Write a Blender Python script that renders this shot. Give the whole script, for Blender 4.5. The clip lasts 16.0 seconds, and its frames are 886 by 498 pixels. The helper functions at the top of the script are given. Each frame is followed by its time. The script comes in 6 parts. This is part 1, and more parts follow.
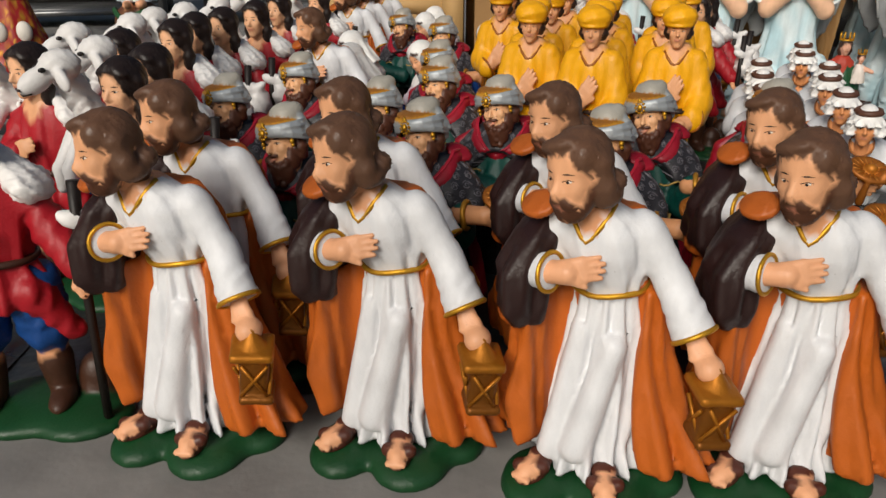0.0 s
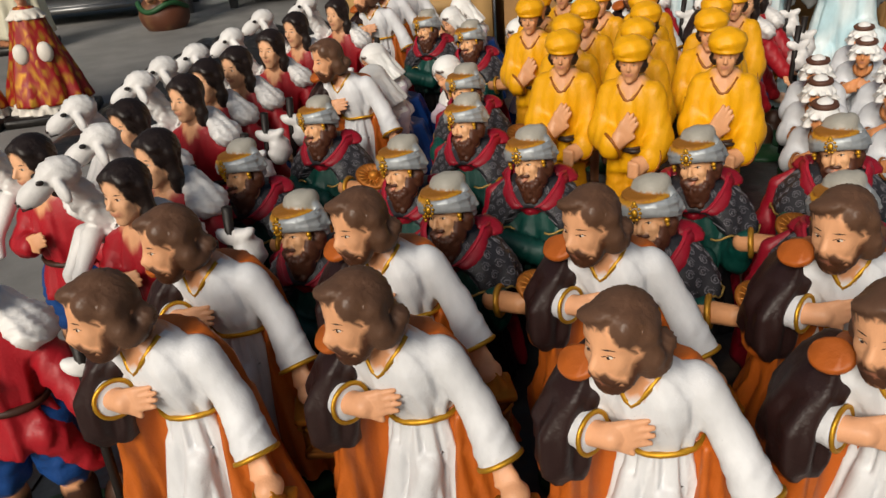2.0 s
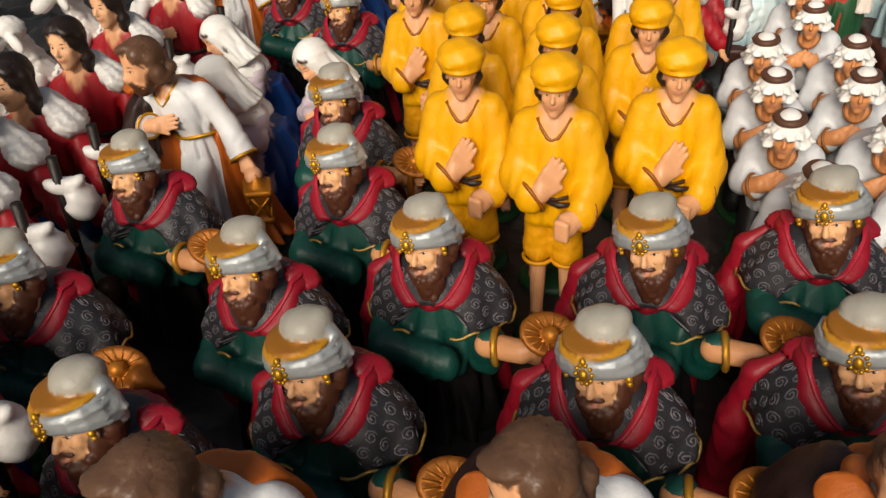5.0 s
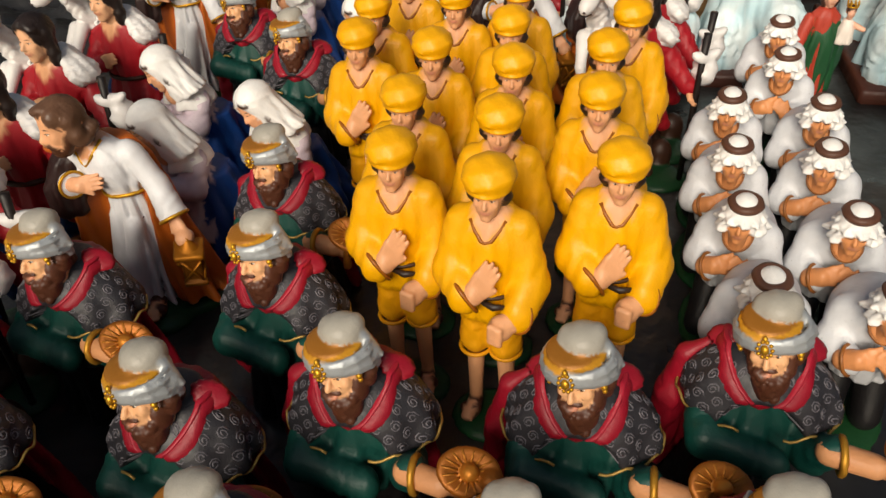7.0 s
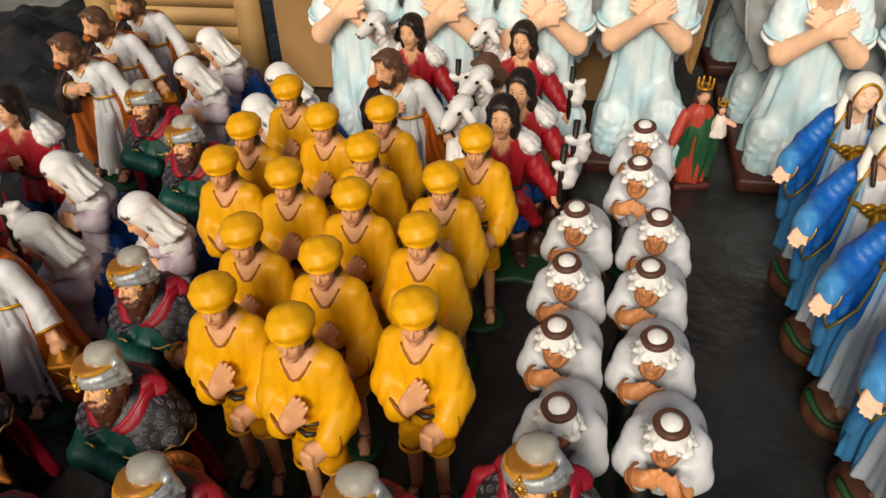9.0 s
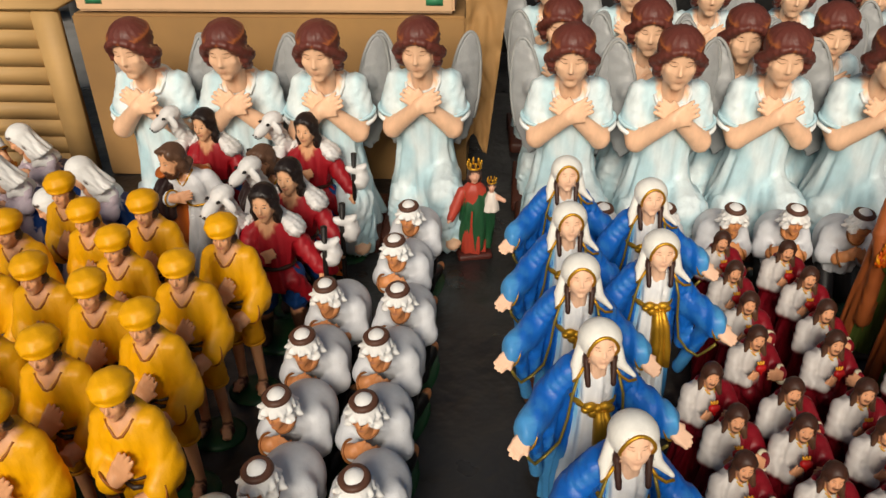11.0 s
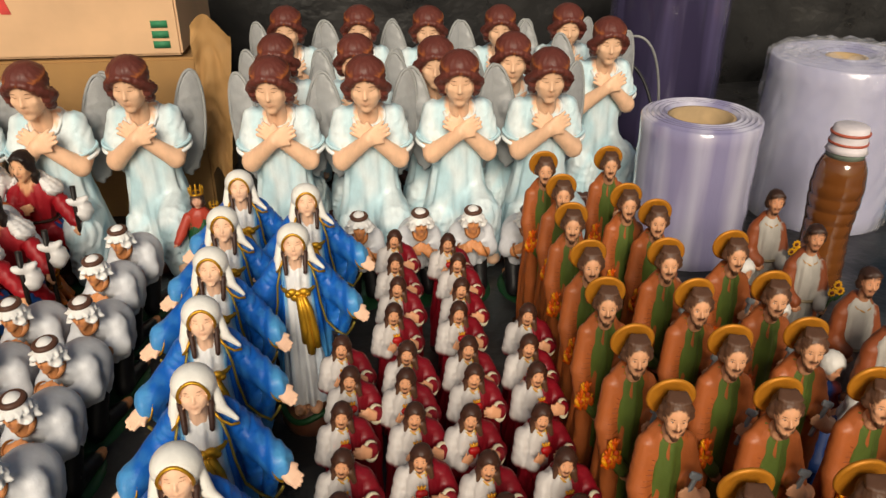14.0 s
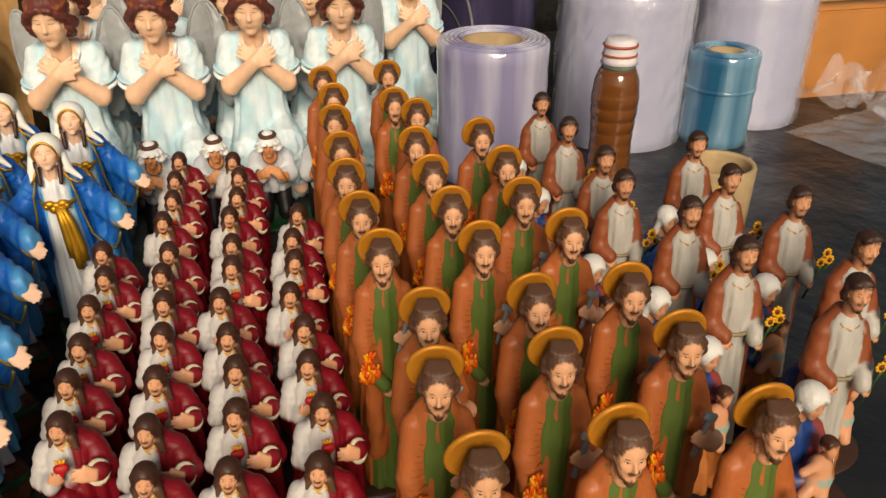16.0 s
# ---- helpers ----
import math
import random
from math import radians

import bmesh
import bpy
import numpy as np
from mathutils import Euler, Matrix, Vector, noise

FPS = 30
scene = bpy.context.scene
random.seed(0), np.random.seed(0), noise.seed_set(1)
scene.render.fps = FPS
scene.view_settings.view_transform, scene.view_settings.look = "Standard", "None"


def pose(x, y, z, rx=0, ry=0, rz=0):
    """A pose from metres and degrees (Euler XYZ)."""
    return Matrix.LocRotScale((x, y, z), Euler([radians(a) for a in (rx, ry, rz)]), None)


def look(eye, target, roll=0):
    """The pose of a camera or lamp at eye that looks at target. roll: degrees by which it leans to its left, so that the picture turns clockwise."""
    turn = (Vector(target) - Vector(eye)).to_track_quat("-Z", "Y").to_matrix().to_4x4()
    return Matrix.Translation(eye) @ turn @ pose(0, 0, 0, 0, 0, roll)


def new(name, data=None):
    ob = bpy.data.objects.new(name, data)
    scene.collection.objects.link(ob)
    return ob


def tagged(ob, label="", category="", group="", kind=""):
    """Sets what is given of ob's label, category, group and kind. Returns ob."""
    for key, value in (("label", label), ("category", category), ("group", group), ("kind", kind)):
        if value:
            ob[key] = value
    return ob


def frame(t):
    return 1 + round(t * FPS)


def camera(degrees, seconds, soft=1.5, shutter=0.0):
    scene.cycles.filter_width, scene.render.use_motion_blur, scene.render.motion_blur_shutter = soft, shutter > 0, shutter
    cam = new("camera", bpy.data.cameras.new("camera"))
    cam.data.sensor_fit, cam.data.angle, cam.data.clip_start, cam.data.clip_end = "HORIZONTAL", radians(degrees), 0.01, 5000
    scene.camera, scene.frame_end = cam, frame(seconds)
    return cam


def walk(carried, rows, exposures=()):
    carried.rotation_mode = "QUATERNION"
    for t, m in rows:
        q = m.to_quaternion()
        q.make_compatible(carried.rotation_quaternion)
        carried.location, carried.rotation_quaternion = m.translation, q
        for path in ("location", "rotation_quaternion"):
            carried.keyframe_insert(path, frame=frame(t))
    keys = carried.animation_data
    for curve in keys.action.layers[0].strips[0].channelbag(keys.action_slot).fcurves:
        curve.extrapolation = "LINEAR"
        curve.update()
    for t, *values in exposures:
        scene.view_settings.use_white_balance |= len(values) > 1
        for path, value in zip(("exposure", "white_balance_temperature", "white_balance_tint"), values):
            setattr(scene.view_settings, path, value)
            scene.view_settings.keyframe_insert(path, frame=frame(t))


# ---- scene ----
cam = camera(59.8, 16.0)
METRES, EYE, TILT, LEAN, TURN = 2.0, 0.495, -23.0, 0.0, 0.0
ROWS = [
    (0.0, 0.0, 0.0, 0.0, 0.0, 0.0, -0.0),
    (0.5, 0.0046, 0.0109, 0.0127, 0.61, -0.81, 0.51),
    (1.0, 0.005, 0.0214, 0.033, 1.7, -1.69, 1.38),
    (1.5, 0.005, 0.0306, 0.0603, 2.83, -2.67, 2.52),
    (2.0, 0.0098, 0.0364, 0.0816, 3.24, -4.0, 3.16),
    (2.5, 0.0157, 0.0526, 0.1058, 2.65, -5.4, 3.63),
    (3.0, 0.0166, 0.08, 0.1207, 1.05, -6.59, 4.25),
    (3.5, 0.0133, 0.11, 0.1328, -1.19, -8.08, 5.31),
    (4.0, 0.0179, 0.1382, 0.1463, -2.99, -9.61, 5.86),
    (6.5, 0.0493, 0.2336, 0.2159, -5.51, -14.33, 4.93),
    (7.0, 0.0665, 0.2297, 0.2368, -5.05, -15.15, 4.22),
    (7.5, 0.0799, 0.2267, 0.2602, -4.68, -15.48, 3.72),
    (8.0, 0.0962, 0.2234, 0.2787, -4.47, -15.41, 3.61),
    (8.5, 0.1255, 0.2132, 0.2922, -4.51, -14.77, 3.74),
    (9.0, 0.1684, 0.1947, 0.3028, -5.3, -13.85, 4.12),
    (9.5, 0.2079, 0.1765, 0.3066, -6.89, -12.74, 4.65),
    (12.0, 0.3574, 0.077, 0.302, -14.52, -7.48, 6.38),
    (12.5, 0.3881, 0.0545, 0.2954, -16.17, -6.93, 7.12),
    (13.0, 0.4095, 0.0382, 0.2839, -17.6, -6.58, 7.79),
    (13.5, 0.4305, 0.0175, 0.2703, -19.07, -6.42, 8.28),
    (14.0, 0.4502, -0.0025, 0.2503, -20.71, -6.46, 8.64),
    (14.5, 0.4693, -0.0226, 0.2259, -22.57, -6.9, 9.28),
    (15.0, 0.4898, -0.0413, 0.2063, -24.54, -7.54, 10.02),
    (15.5, 0.5067, -0.0572, 0.1831, -26.44, -8.17, 10.8),
    (16.0, 0.5266, -0.0728, 0.1605, -28.67, -8.89, 11.49),
]
walk(cam, [(t, pose(0, 0, EYE, TILT, LEAN, TURN) @ pose(METRES * x, METRES * y, METRES * z, 90 + pitch, roll, yaw)) for t, x, y, z, yaw, pitch, roll in ROWS],
     exposures=[(0.0, 0.15, 6100, 10), (2.5, 0.28, 6350, 10), (4.0, 0.43, 6500, 10), (7.0, 0.46, 6650, 10), (8.5, 0.34, 6600, 10), (9.5, 0.2, 6500, 10), (12.0, 0.21, 6600, 10), (14.0, 0.23, 6750, 10), (16.0, 0.25, 7000, 10)])

# ---- world, sun and exposure ----
world = bpy.data.worlds.new("sky")
scene.world = world
world.use_nodes = True
wn = world.node_tree
sky = wn.nodes.new("ShaderNodeTexSky")
sky.sky_type = "NISHITA"
sky.sun_disc = False
sky.sun_elevation, sky.sun_rotation = radians(33), radians(203)
sky.air_density, sky.dust_density = 1.5, 4.0
wn.links.new(sky.outputs[0], wn.nodes["Background"].inputs[0])
wn.nodes["Background"].inputs[1].default_value = 0.041
sun = new("sun", bpy.data.lights.new("sun", "SUN"))
sun.data.energy, sun.data.angle, sun.data.color = 2.8, radians(26), (1.0, 0.905, 0.77)
sun.matrix_world = look((-1.2, -2.4, 2.75), (0.3, 1.2, 0.2))


# ---- materials ----
def lin(h):
    """Linear colour from a hex string."""
    c = [int(h[i:i + 2], 16) / 255 for i in (0, 2, 4)]
    return tuple(v / 12.92 if v <= 0.04045 else ((v + 0.055) / 1.055) ** 2.4 for v in c)


def material(name, rough=0.5):
    m = bpy.data.materials.new(name)
    m.use_nodes = True
    n = m.node_tree.nodes
    b = n["Principled BSDF"]
    b.inputs["Roughness"].default_value = rough
    return m, m.node_tree, b


def mix(nt, a, b, fac, kind="MIX"):
    """A colour mix node; a, b and fac are sockets or values."""
    k = nt.nodes.new("ShaderNodeMix")
    k.data_type, k.blend_type = "RGBA", kind
    for sock, v in ((k.inputs[0], fac), (k.inputs[6], a), (k.inputs[7], b)):
        if hasattr(v, "is_linked"):
            nt.links.new(v, sock)
        elif isinstance(v, (tuple, list)):
            sock.default_value = (*v[:3], 1)
        else:
            sock.default_value = v
    return k.outputs[2]


def noise_of(nt, scale, detail=4.0, coords="Object", rough=0.55, stretch=None):
    tc = nt.nodes.new("ShaderNodeTexCoord")
    t = nt.nodes.new("ShaderNodeTexNoise")
    t.inputs["Scale"].default_value, t.inputs["Detail"].default_value = scale, detail
    t.inputs["Roughness"].default_value = rough
    src = tc.outputs[coords]
    if stretch:
        mp = nt.nodes.new("ShaderNodeMapping")
        mp.inputs["Scale"].default_value = stretch
        nt.links.new(src, mp.inputs[0])
        src = mp.outputs[0]
    nt.links.new(src, t.inputs["Vector"])
    return t.outputs[0]


def ramp(nt, src, lo, hi, a=0.0, b=1.0):
    r = nt.nodes.new("ShaderNodeMapRange")
    nt.links.new(src, r.inputs[0])
    for i, v in enumerate((lo, hi, a, b), 1):
        r.inputs[i].default_value = v
    return r.outputs[0]


def bump(nt, bsdf, height, strength, distance):
    b = nt.nodes.new("ShaderNodeBump")
    b.inputs["Strength"].default_value, b.inputs["Distance"].default_value = strength, distance
    nt.links.new(height, b.inputs["Height"])
    nt.links.new(b.outputs[0], bsdf.inputs["Normal"])


def painted_statue():
    """Hand-painted resin: the paint is kept in the colour layer, gold and silver bronze in its alpha."""
    m, nt, b = material("painted_resin", 0.42)
    a = nt.nodes.new("ShaderNodeAttribute")
    a.attribute_name = "paint"
    info = nt.nodes.new("ShaderNodeObjectInfo")
    brush = ramp(nt, noise_of(nt, 55, 5, stretch=(1, 1, 0.45)), 0.3, 0.7, 0.9, 1.06)
    wash = ramp(nt, noise_of(nt, 14, 3), 0.3, 0.72, 0.92, 1.05)
    shade = nt.nodes.new("ShaderNodeMath")
    shade.operation = "MULTIPLY"
    nt.links.new(brush, shade.inputs[0])
    nt.links.new(wash, shade.inputs[1])
    each = ramp(nt, info.outputs["Random"], 0, 1, 0.93, 1.04)
    both = nt.nodes.new("ShaderNodeMath")
    both.operation = "MULTIPLY"
    nt.links.new(shade.outputs[0], both.inputs[0])
    nt.links.new(each, both.inputs[1])
    grey = nt.nodes.new("ShaderNodeCombineColor")
    for i in range(3):
        nt.links.new(both.outputs[0], grey.inputs[i])
    base = mix(nt, a.outputs["Color"], grey.outputs[0], 1.0, "MULTIPLY")
    specks = ramp(nt, noise_of(nt, 300, 2), 0.75, 0.8)
    base = mix(nt, base, (0.09, 0.06, 0.04), ramp(nt, specks, 0, 1, 0, 0.5))
    nt.links.new(base, b.inputs["Base Color"])
    metal = ramp(nt, a.outputs["Alpha"], 1.0, 0.0, 0.0, 0.75)
    nt.links.new(metal, b.inputs["Metallic"])
    nt.links.new(ramp(nt, noise_of(nt, 40, 4), 0.3, 0.7, 0.36, 0.6), b.inputs["Roughness"])
    b.inputs["Specular IOR Level"].default_value = 0.38
    bump(nt, b, noise_of(nt, 260, 5), 0.22, 0.0025)
    return m


STATUE = painted_statue()


def plain(name, colour, rough=0.6, scale=20, vary=0.25, relief=0.1, dist=0.002, metal=0.0, stretch=None, second=None):
    m, nt, b = material(name, rough)
    dark = tuple(c * (1 - vary) for c in colour)
    n1 = ramp(nt, noise_of(nt, scale, 6, stretch=stretch), 0.3, 0.7)
    col = mix(nt, dark, second or tuple(min(1, c * (1 + vary * 0.6)) for c in colour), n1)
    n2 = ramp(nt, noise_of(nt, scale * 0.17, 3), 0.35, 0.65, 0.8, 1.12)
    g = nt.nodes.new("ShaderNodeCombineColor")
    for i in range(3):
        nt.links.new(n2, g.inputs[i])
    nt.links.new(mix(nt, col, g.outputs[0], 1.0, "MULTIPLY"), b.inputs["Base Color"])
    b.inputs["Metallic"].default_value = metal
    nt.links.new(ramp(nt, n1, 0, 1, rough * 0.85, min(1, rough * 1.15)), b.inputs["Roughness"])
    bump(nt, b, noise_of(nt, scale * 6, 5, stretch=stretch), relief, dist)
    return m


# ---- mesh helpers ----
def part(name, bm, mat, parent=None, label="", smooth=True):
    me = bpy.data.meshes.new(name)
    bm.to_mesh(me)
    bm.free()
    me.materials.append(mat)
    if smooth:
        me.polygons.foreach_set("use_smooth", [True] * len(me.polygons))
    ob = new(name, me)
    if parent:
        ob.parent = parent
    if label:
        ob["label"] = label
    return ob


def thing(name, m=None):
    e = new(name)
    e.empty_display_size = 0.05
    if m:
        e.matrix_basis = m
    return e


def box_bm(lo, hi, bevel=0.0, segs=2):
    bm = bmesh.new()
    bmesh.ops.create_cube(bm, size=1)
    for v in bm.verts:
        v.co = Vector([(a + b) / 2 + c * (b - a) for a, b, c in zip(lo, hi, v.co)])
    if bevel:
        bmesh.ops.bevel(bm, geom=bm.edges[:], offset=bevel, segments=segs, affect="EDGES")
    return bm


def lathe_bm(profile, segs=48, close=False):
    """Turned round z: profile is (radius, height) from bottom to top."""
    bm = bmesh.new()
    rings = [[bm.verts.new((r * math.cos(2 * math.pi * k / segs), r * math.sin(2 * math.pi * k / segs), z)) for k in range(segs)] for r, z in profile]
    pairs = list(zip(rings, rings[1:])) + ([(rings[-1], rings[0])] if close else [])
    for a, b in pairs:
        for k in range(segs):
            bm.faces.new((a[k], a[(k + 1) % segs], b[(k + 1) % segs], b[k]))
    if not close:
        for ring, flip in ((rings[0], True), (rings[-1], False)):
            bm.faces.new(ring[::-1] if flip else ring)
    return bm


# ---- sculpting: soft unions of forms, meshed on a grid ----
GOLD = (*lin("c8962a"), 0.0)


def col(h):
    return (*lin(h), 1.0)


def facing(n):
    """A turn that brings the upright axis onto n."""
    n = np.array(n, float) / np.linalg.norm(n)
    u = np.cross((0, 0, 1.0) if abs(n[2]) < 0.95 else (0, 1.0, 0), n)
    u /= np.linalg.norm(u)
    return np.stack([u, np.cross(n, u), n], 1)


def turn(rx=0, ry=0, rz=0):
    return np.array(Euler([radians(a) for a in (rx, ry, rz)]).to_matrix())


def ell(c, r, paint, rot=None, ripple=None):
    """Ellipsoid."""
    c, r = np.array(c, float), np.array(r, float)

    def d(p):
        q = p - c
        if rot is not None:
            q = q @ rot
        if ripple:
            amp, n = ripple
            a = np.arctan2(q[:, 0], -q[:, 1])
            q = q * (1 + amp * np.sin(n * a + 9 * np.sin(q[:, 2] / r[2] * 2.0)))[:, None]
        k = np.sqrt(((q / r) ** 2).sum(1))
        g = np.sqrt(((q / r ** 2) ** 2).sum(1)) + 1e-9
        return k * (k - 1) / g
    return d, paint


def cap(a, b, ra, rb, paint, ripple=None):
    """Tapered limb from a to b."""
    a, b = np.array(a, float), np.array(b, float)
    ab = b - a
    n2 = ab @ ab + 1e-12

    def d(p):
        q = p - a
        t = np.clip(q @ ab / n2, 0, 1)
        rad = ra + (rb - ra) * t
        if ripple:
            amp, n = ripple
            k = n / (np.sqrt(n2) + 0.02)
            w = np.sin(5.1 * k * t * np.sqrt(n2) + 170 * (q[:, 0] + q[:, 1])) * np.sin(2.3 * k * t * np.sqrt(n2) - 120 * q[:, 0] + 90 * q[:, 1] + 0.7)
            rad = rad * (1 + amp * w)
        return np.sqrt(((q - t[:, None] * ab) ** 2).sum(1)) - rad
    return d, paint


def slab(c, h, r, paint, rot=None):
    """Rounded box."""
    c, h = np.array(c, float), np.array(h, float) - r

    def d(p):
        q = p - c
        if rot is not None:
            q = q @ rot
        q = np.abs(q) - h
        return np.sqrt((np.maximum(q, 0) ** 2).sum(1)) + np.minimum(q.max(1), 0) - r
    return d, paint


def drape(rows, paint, folds=0, amp=0.0, phase=0.0, twist=0.0, sharp=1.35, squash=1.0):
    """Cloth round an upright line: rows of z, cx, cy, rx, ry, with folds that grow towards the hem."""
    rows = np.array(sorted(rows), float)
    z0, z1 = rows[0, 0], rows[-1, 0]

    def d(p):
        z = p[:, 2]
        cx, cy, rx, ry = (np.interp(z, rows[:, 0], rows[:, i]) for i in (1, 2, 3, 4))
        x, y = (p[:, 0] - cx) / rx, (p[:, 1] - cy) / ry
        q = np.sqrt(x * x + y * y) + 1e-9
        if folds:
            a = np.arctan2(x, -y)
            u = np.clip((z1 - z) / (z1 - z0), 0, 1)
            w = np.sin(folds * a + phase + twist * u + 1.3 * np.sin(2 * a + 5 * u)) + 0.5 * np.sin((folds * 2 - 1) * a + 2.1 * phase - twist * u * 1.4)
            w = np.where(w > 0, w, w * sharp)
            q = q / (1 + amp * (0.35 + 0.65 * u) * w)
        e = (q - 1) * np.minimum(rx, ry) * squash
        return np.maximum(e, np.maximum(z0 - z, z - z1))
    return d, paint


def without(form, *cuts, k=0.004):
    """A form with others cut out of it."""
    f, paint = form

    def d(p):
        e = f(p)
        for c in cuts:
            e = -soft_min(-e, c[0](p), k)
        return e
    return d, paint


def within(form, *keeps):
    f, paint = form

    def d(p):
        e = f(p)
        for c in keeps:
            e = np.maximum(e, c[0](p))
        return e
    return d, paint


def half(n, o):
    """Half-space: kept where (p - o).n < 0."""
    n, o = np.array(n, float), np.array(o, float)
    n = n / np.linalg.norm(n)
    return (lambda p: (p - o) @ n), None


def relief(form, height, size, kind="swirl"):
    """Raised pattern on a form."""
    f, paint = form

    def d(p):
        if kind == "swirl":
            w = np.sin(p[:, 0] * size + 2 * np.sin(p[:, 2] * size * 0.9)) * np.sin(p[:, 2] * size + 2 * np.sin(p[:, 0] * size * 0.8 + p[:, 1] * size))
        else:
            w = np.sin(p[:, 0] * size + 1.7 * np.sin(p[:, 2] * size * 0.6)) * np.sin(p[:, 2] * size * 1.1 + p[:, 1] * size + 1.2 * np.sin(p[:, 0] * size * 0.5))
        return f(p) - height * w
    return d, paint


def moved(form, c, s, rot):
    """A form drawn in head units, put at c with scale s."""
    f, paint = form
    c = np.array(c, float)
    return (lambda p: f(((p - c) @ rot) / s) * s), paint


def soft_min(a, b, k):
    h = np.clip(0.5 + 0.5 * (b - a) / k, 0, 1)
    return b + (a - b) * h - k * h * (1 - h)


DETAIL = 1.12
KEEP = 0.45


class Figure:
    """Collects shells with paint and turns them into one mesh."""

    def __init__(self):
        self.v, self.f, self.c, self.n = [], [], [], 0

    def add(self, verts, faces, paints):
        self.v.append(np.asarray(verts, float))
        self.f.append(np.asarray(faces, int) + self.n)
        self.c.append(np.asarray(paints, float))
        self.n += len(verts)

    def squeeze(self, kx, ky):
        """Narrows all that has been added so far."""
        for v in self.v:
            v[:, 0] *= kx
            v[:, 1] *= ky

    def stretch(self, low, high):
        """Moves the heights low of all that has been added so far to the heights high."""
        for v in self.v:
            v[:, 2] = np.interp(v[:, 2], [-1] + low + [2], [-1] + high + [2 + high[-1] - low[-1]])

    def lean_back(self, degrees, z0, z1, pull=0.0):
        """Bends all that has been added so far backwards between two heights."""
        for v in self.v:
            a = np.radians(degrees) * np.clip((v[:, 2] - z0) / (z1 - z0), 0, 1)
            o = (z0 + z1) / 2
            y, z = v[:, 1].copy(), v[:, 2] - o
            v[:, 1] = y * np.cos(a) + z * np.sin(a) - pull
            v[:, 2] = o + z * np.cos(a) - y * np.sin(a)

    def sculpt(self, forms, step, k=0.004, touches=(), margin=0.006):
        """Meshes the soft union of the forms: one vertex in each cell that the surface crosses."""
        step = step * DETAIL

        def field(p):
            e = forms[0][0](p)
            for g, _ in forms[1:]:
                e = soft_min(e, g(p), k)
            return e
        lo, hi = self.bounds(field, step)
        n = np.ceil((hi - lo) / step).astype(int) + 1
        ax = [lo[i] + step * np.arange(n[i]) for i in range(3)]
        grid = np.stack(np.meshgrid(*ax, indexing="ij"), -1).reshape(-1, 3)
        F = np.concatenate([field(chunk) for chunk in np.array_split(grid, max(1, len(grid) // 200000))]).reshape(n)
        inside = F < 0
        count = np.zeros(n - 1, int)
        acc = np.zeros((*(n - 1), 3))
        sl = lambda o: tuple(slice(o[i], n[i] - 1 + o[i]) for i in range(3))
        corners = [(i, j, l) for i in (0, 1) for j in (0, 1) for l in (0, 1)]
        for a in corners:
            for axis in range(3):
                if a[axis]:
                    continue
                b = tuple(v + (i == axis) for i, v in enumerate(a))
                A, B = F[sl(a)], F[sl(b)]
                cross = (A < 0) != (B < 0)
                t = np.where(cross, A / np.where(cross, A - B, 1), 0)
                count += cross
                for i in range(3):
                    acc[..., i] += cross * (a[i] + (t if i == axis else 0))
        live = count > 0
        index = np.full(n - 1, -1)
        index[live] = np.arange(live.sum())
        cells = np.argwhere(live)
        P = lo + step * (cells + acc[live] / count[live][:, None])
        for _ in range(2):
            e = field(P)
            h = step * 0.2
            G = np.stack([(field(P + h * np.eye(3)[i]) - e) / h for i in range(3)], 1)
            g2 = (G ** 2).sum(1) + 1e-6
            P = P - np.clip(e / g2, -step * 0.6, step * 0.6)[:, None] * G
        faces = []
        for axis in range(3):
            u, w = (axis + 1) % 3, (axis + 2) % 3
            s0 = [slice(None)] * 3
            s1 = [slice(None)] * 3
            s0[axis], s1[axis] = slice(0, n[axis] - 1), slice(1, n[axis])
            ch = inside[tuple(s0)] != inside[tuple(s1)]
            e = np.argwhere(ch)
            e = e[(e[:, u] > 0) & (e[:, w] > 0) & (e[:, u] < n[u] - 1) & (e[:, w] < n[w] - 1)]
            du, dw = np.eye(3, dtype=int)[u], np.eye(3, dtype=int)[w]
            q = np.stack([index[tuple((e - o).T)] for o in (0 * du, du, du + dw, dw)], 1)
            flip = ~inside[tuple(e.T)]
            q[flip] = q[flip][:, ::-1]
            faces.append(q)
        faces = np.concatenate(faces)
        faces = faces[(faces >= 0).all(1)][:, ::-1]
        D = np.stack([g(P) for g, _ in forms], 1)
        paints = np.array([pt for _, pt in forms])[D.argmin(1)]
        for mask, pt in touches:
            w = np.clip(mask(P), 0, 1)[:, None]
            paints = paints * (1 - w) + np.array(pt) * w
        self.add(P, faces, paints)
        return field

    @staticmethod
    def bounds(field, step):
        ax = np.arange(-0.36, 0.3601, 0.012)
        az = np.arange(-0.03, 0.68, 0.012)
        g = np.stack(np.meshgrid(ax, ax, az, indexing="ij"), -1).reshape(-1, 3)
        near = g[field(g) < 0.016]
        return near.min(0) - step * 2 - 0.004, near.max(0) + step * 2 + 0.004

    def tube(self, pts, radii, paint, sides=8, flat=1.0, closed=False):
        """A rope or trim along points."""
        pts = np.array(pts, float)
        m = len(pts)
        radii = np.broadcast_to(np.asarray(radii, float), (m,))
        tan = np.roll(pts, -1, 0) - np.roll(pts, 1, 0)
        if not closed:
            tan[0], tan[-1] = pts[1] - pts[0], pts[-1] - pts[-2]
        tan /= np.linalg.norm(tan, axis=1)[:, None] + 1e-9
        up = np.array([0.11, 0.23, 1.0])
        side = np.cross(tan, up)
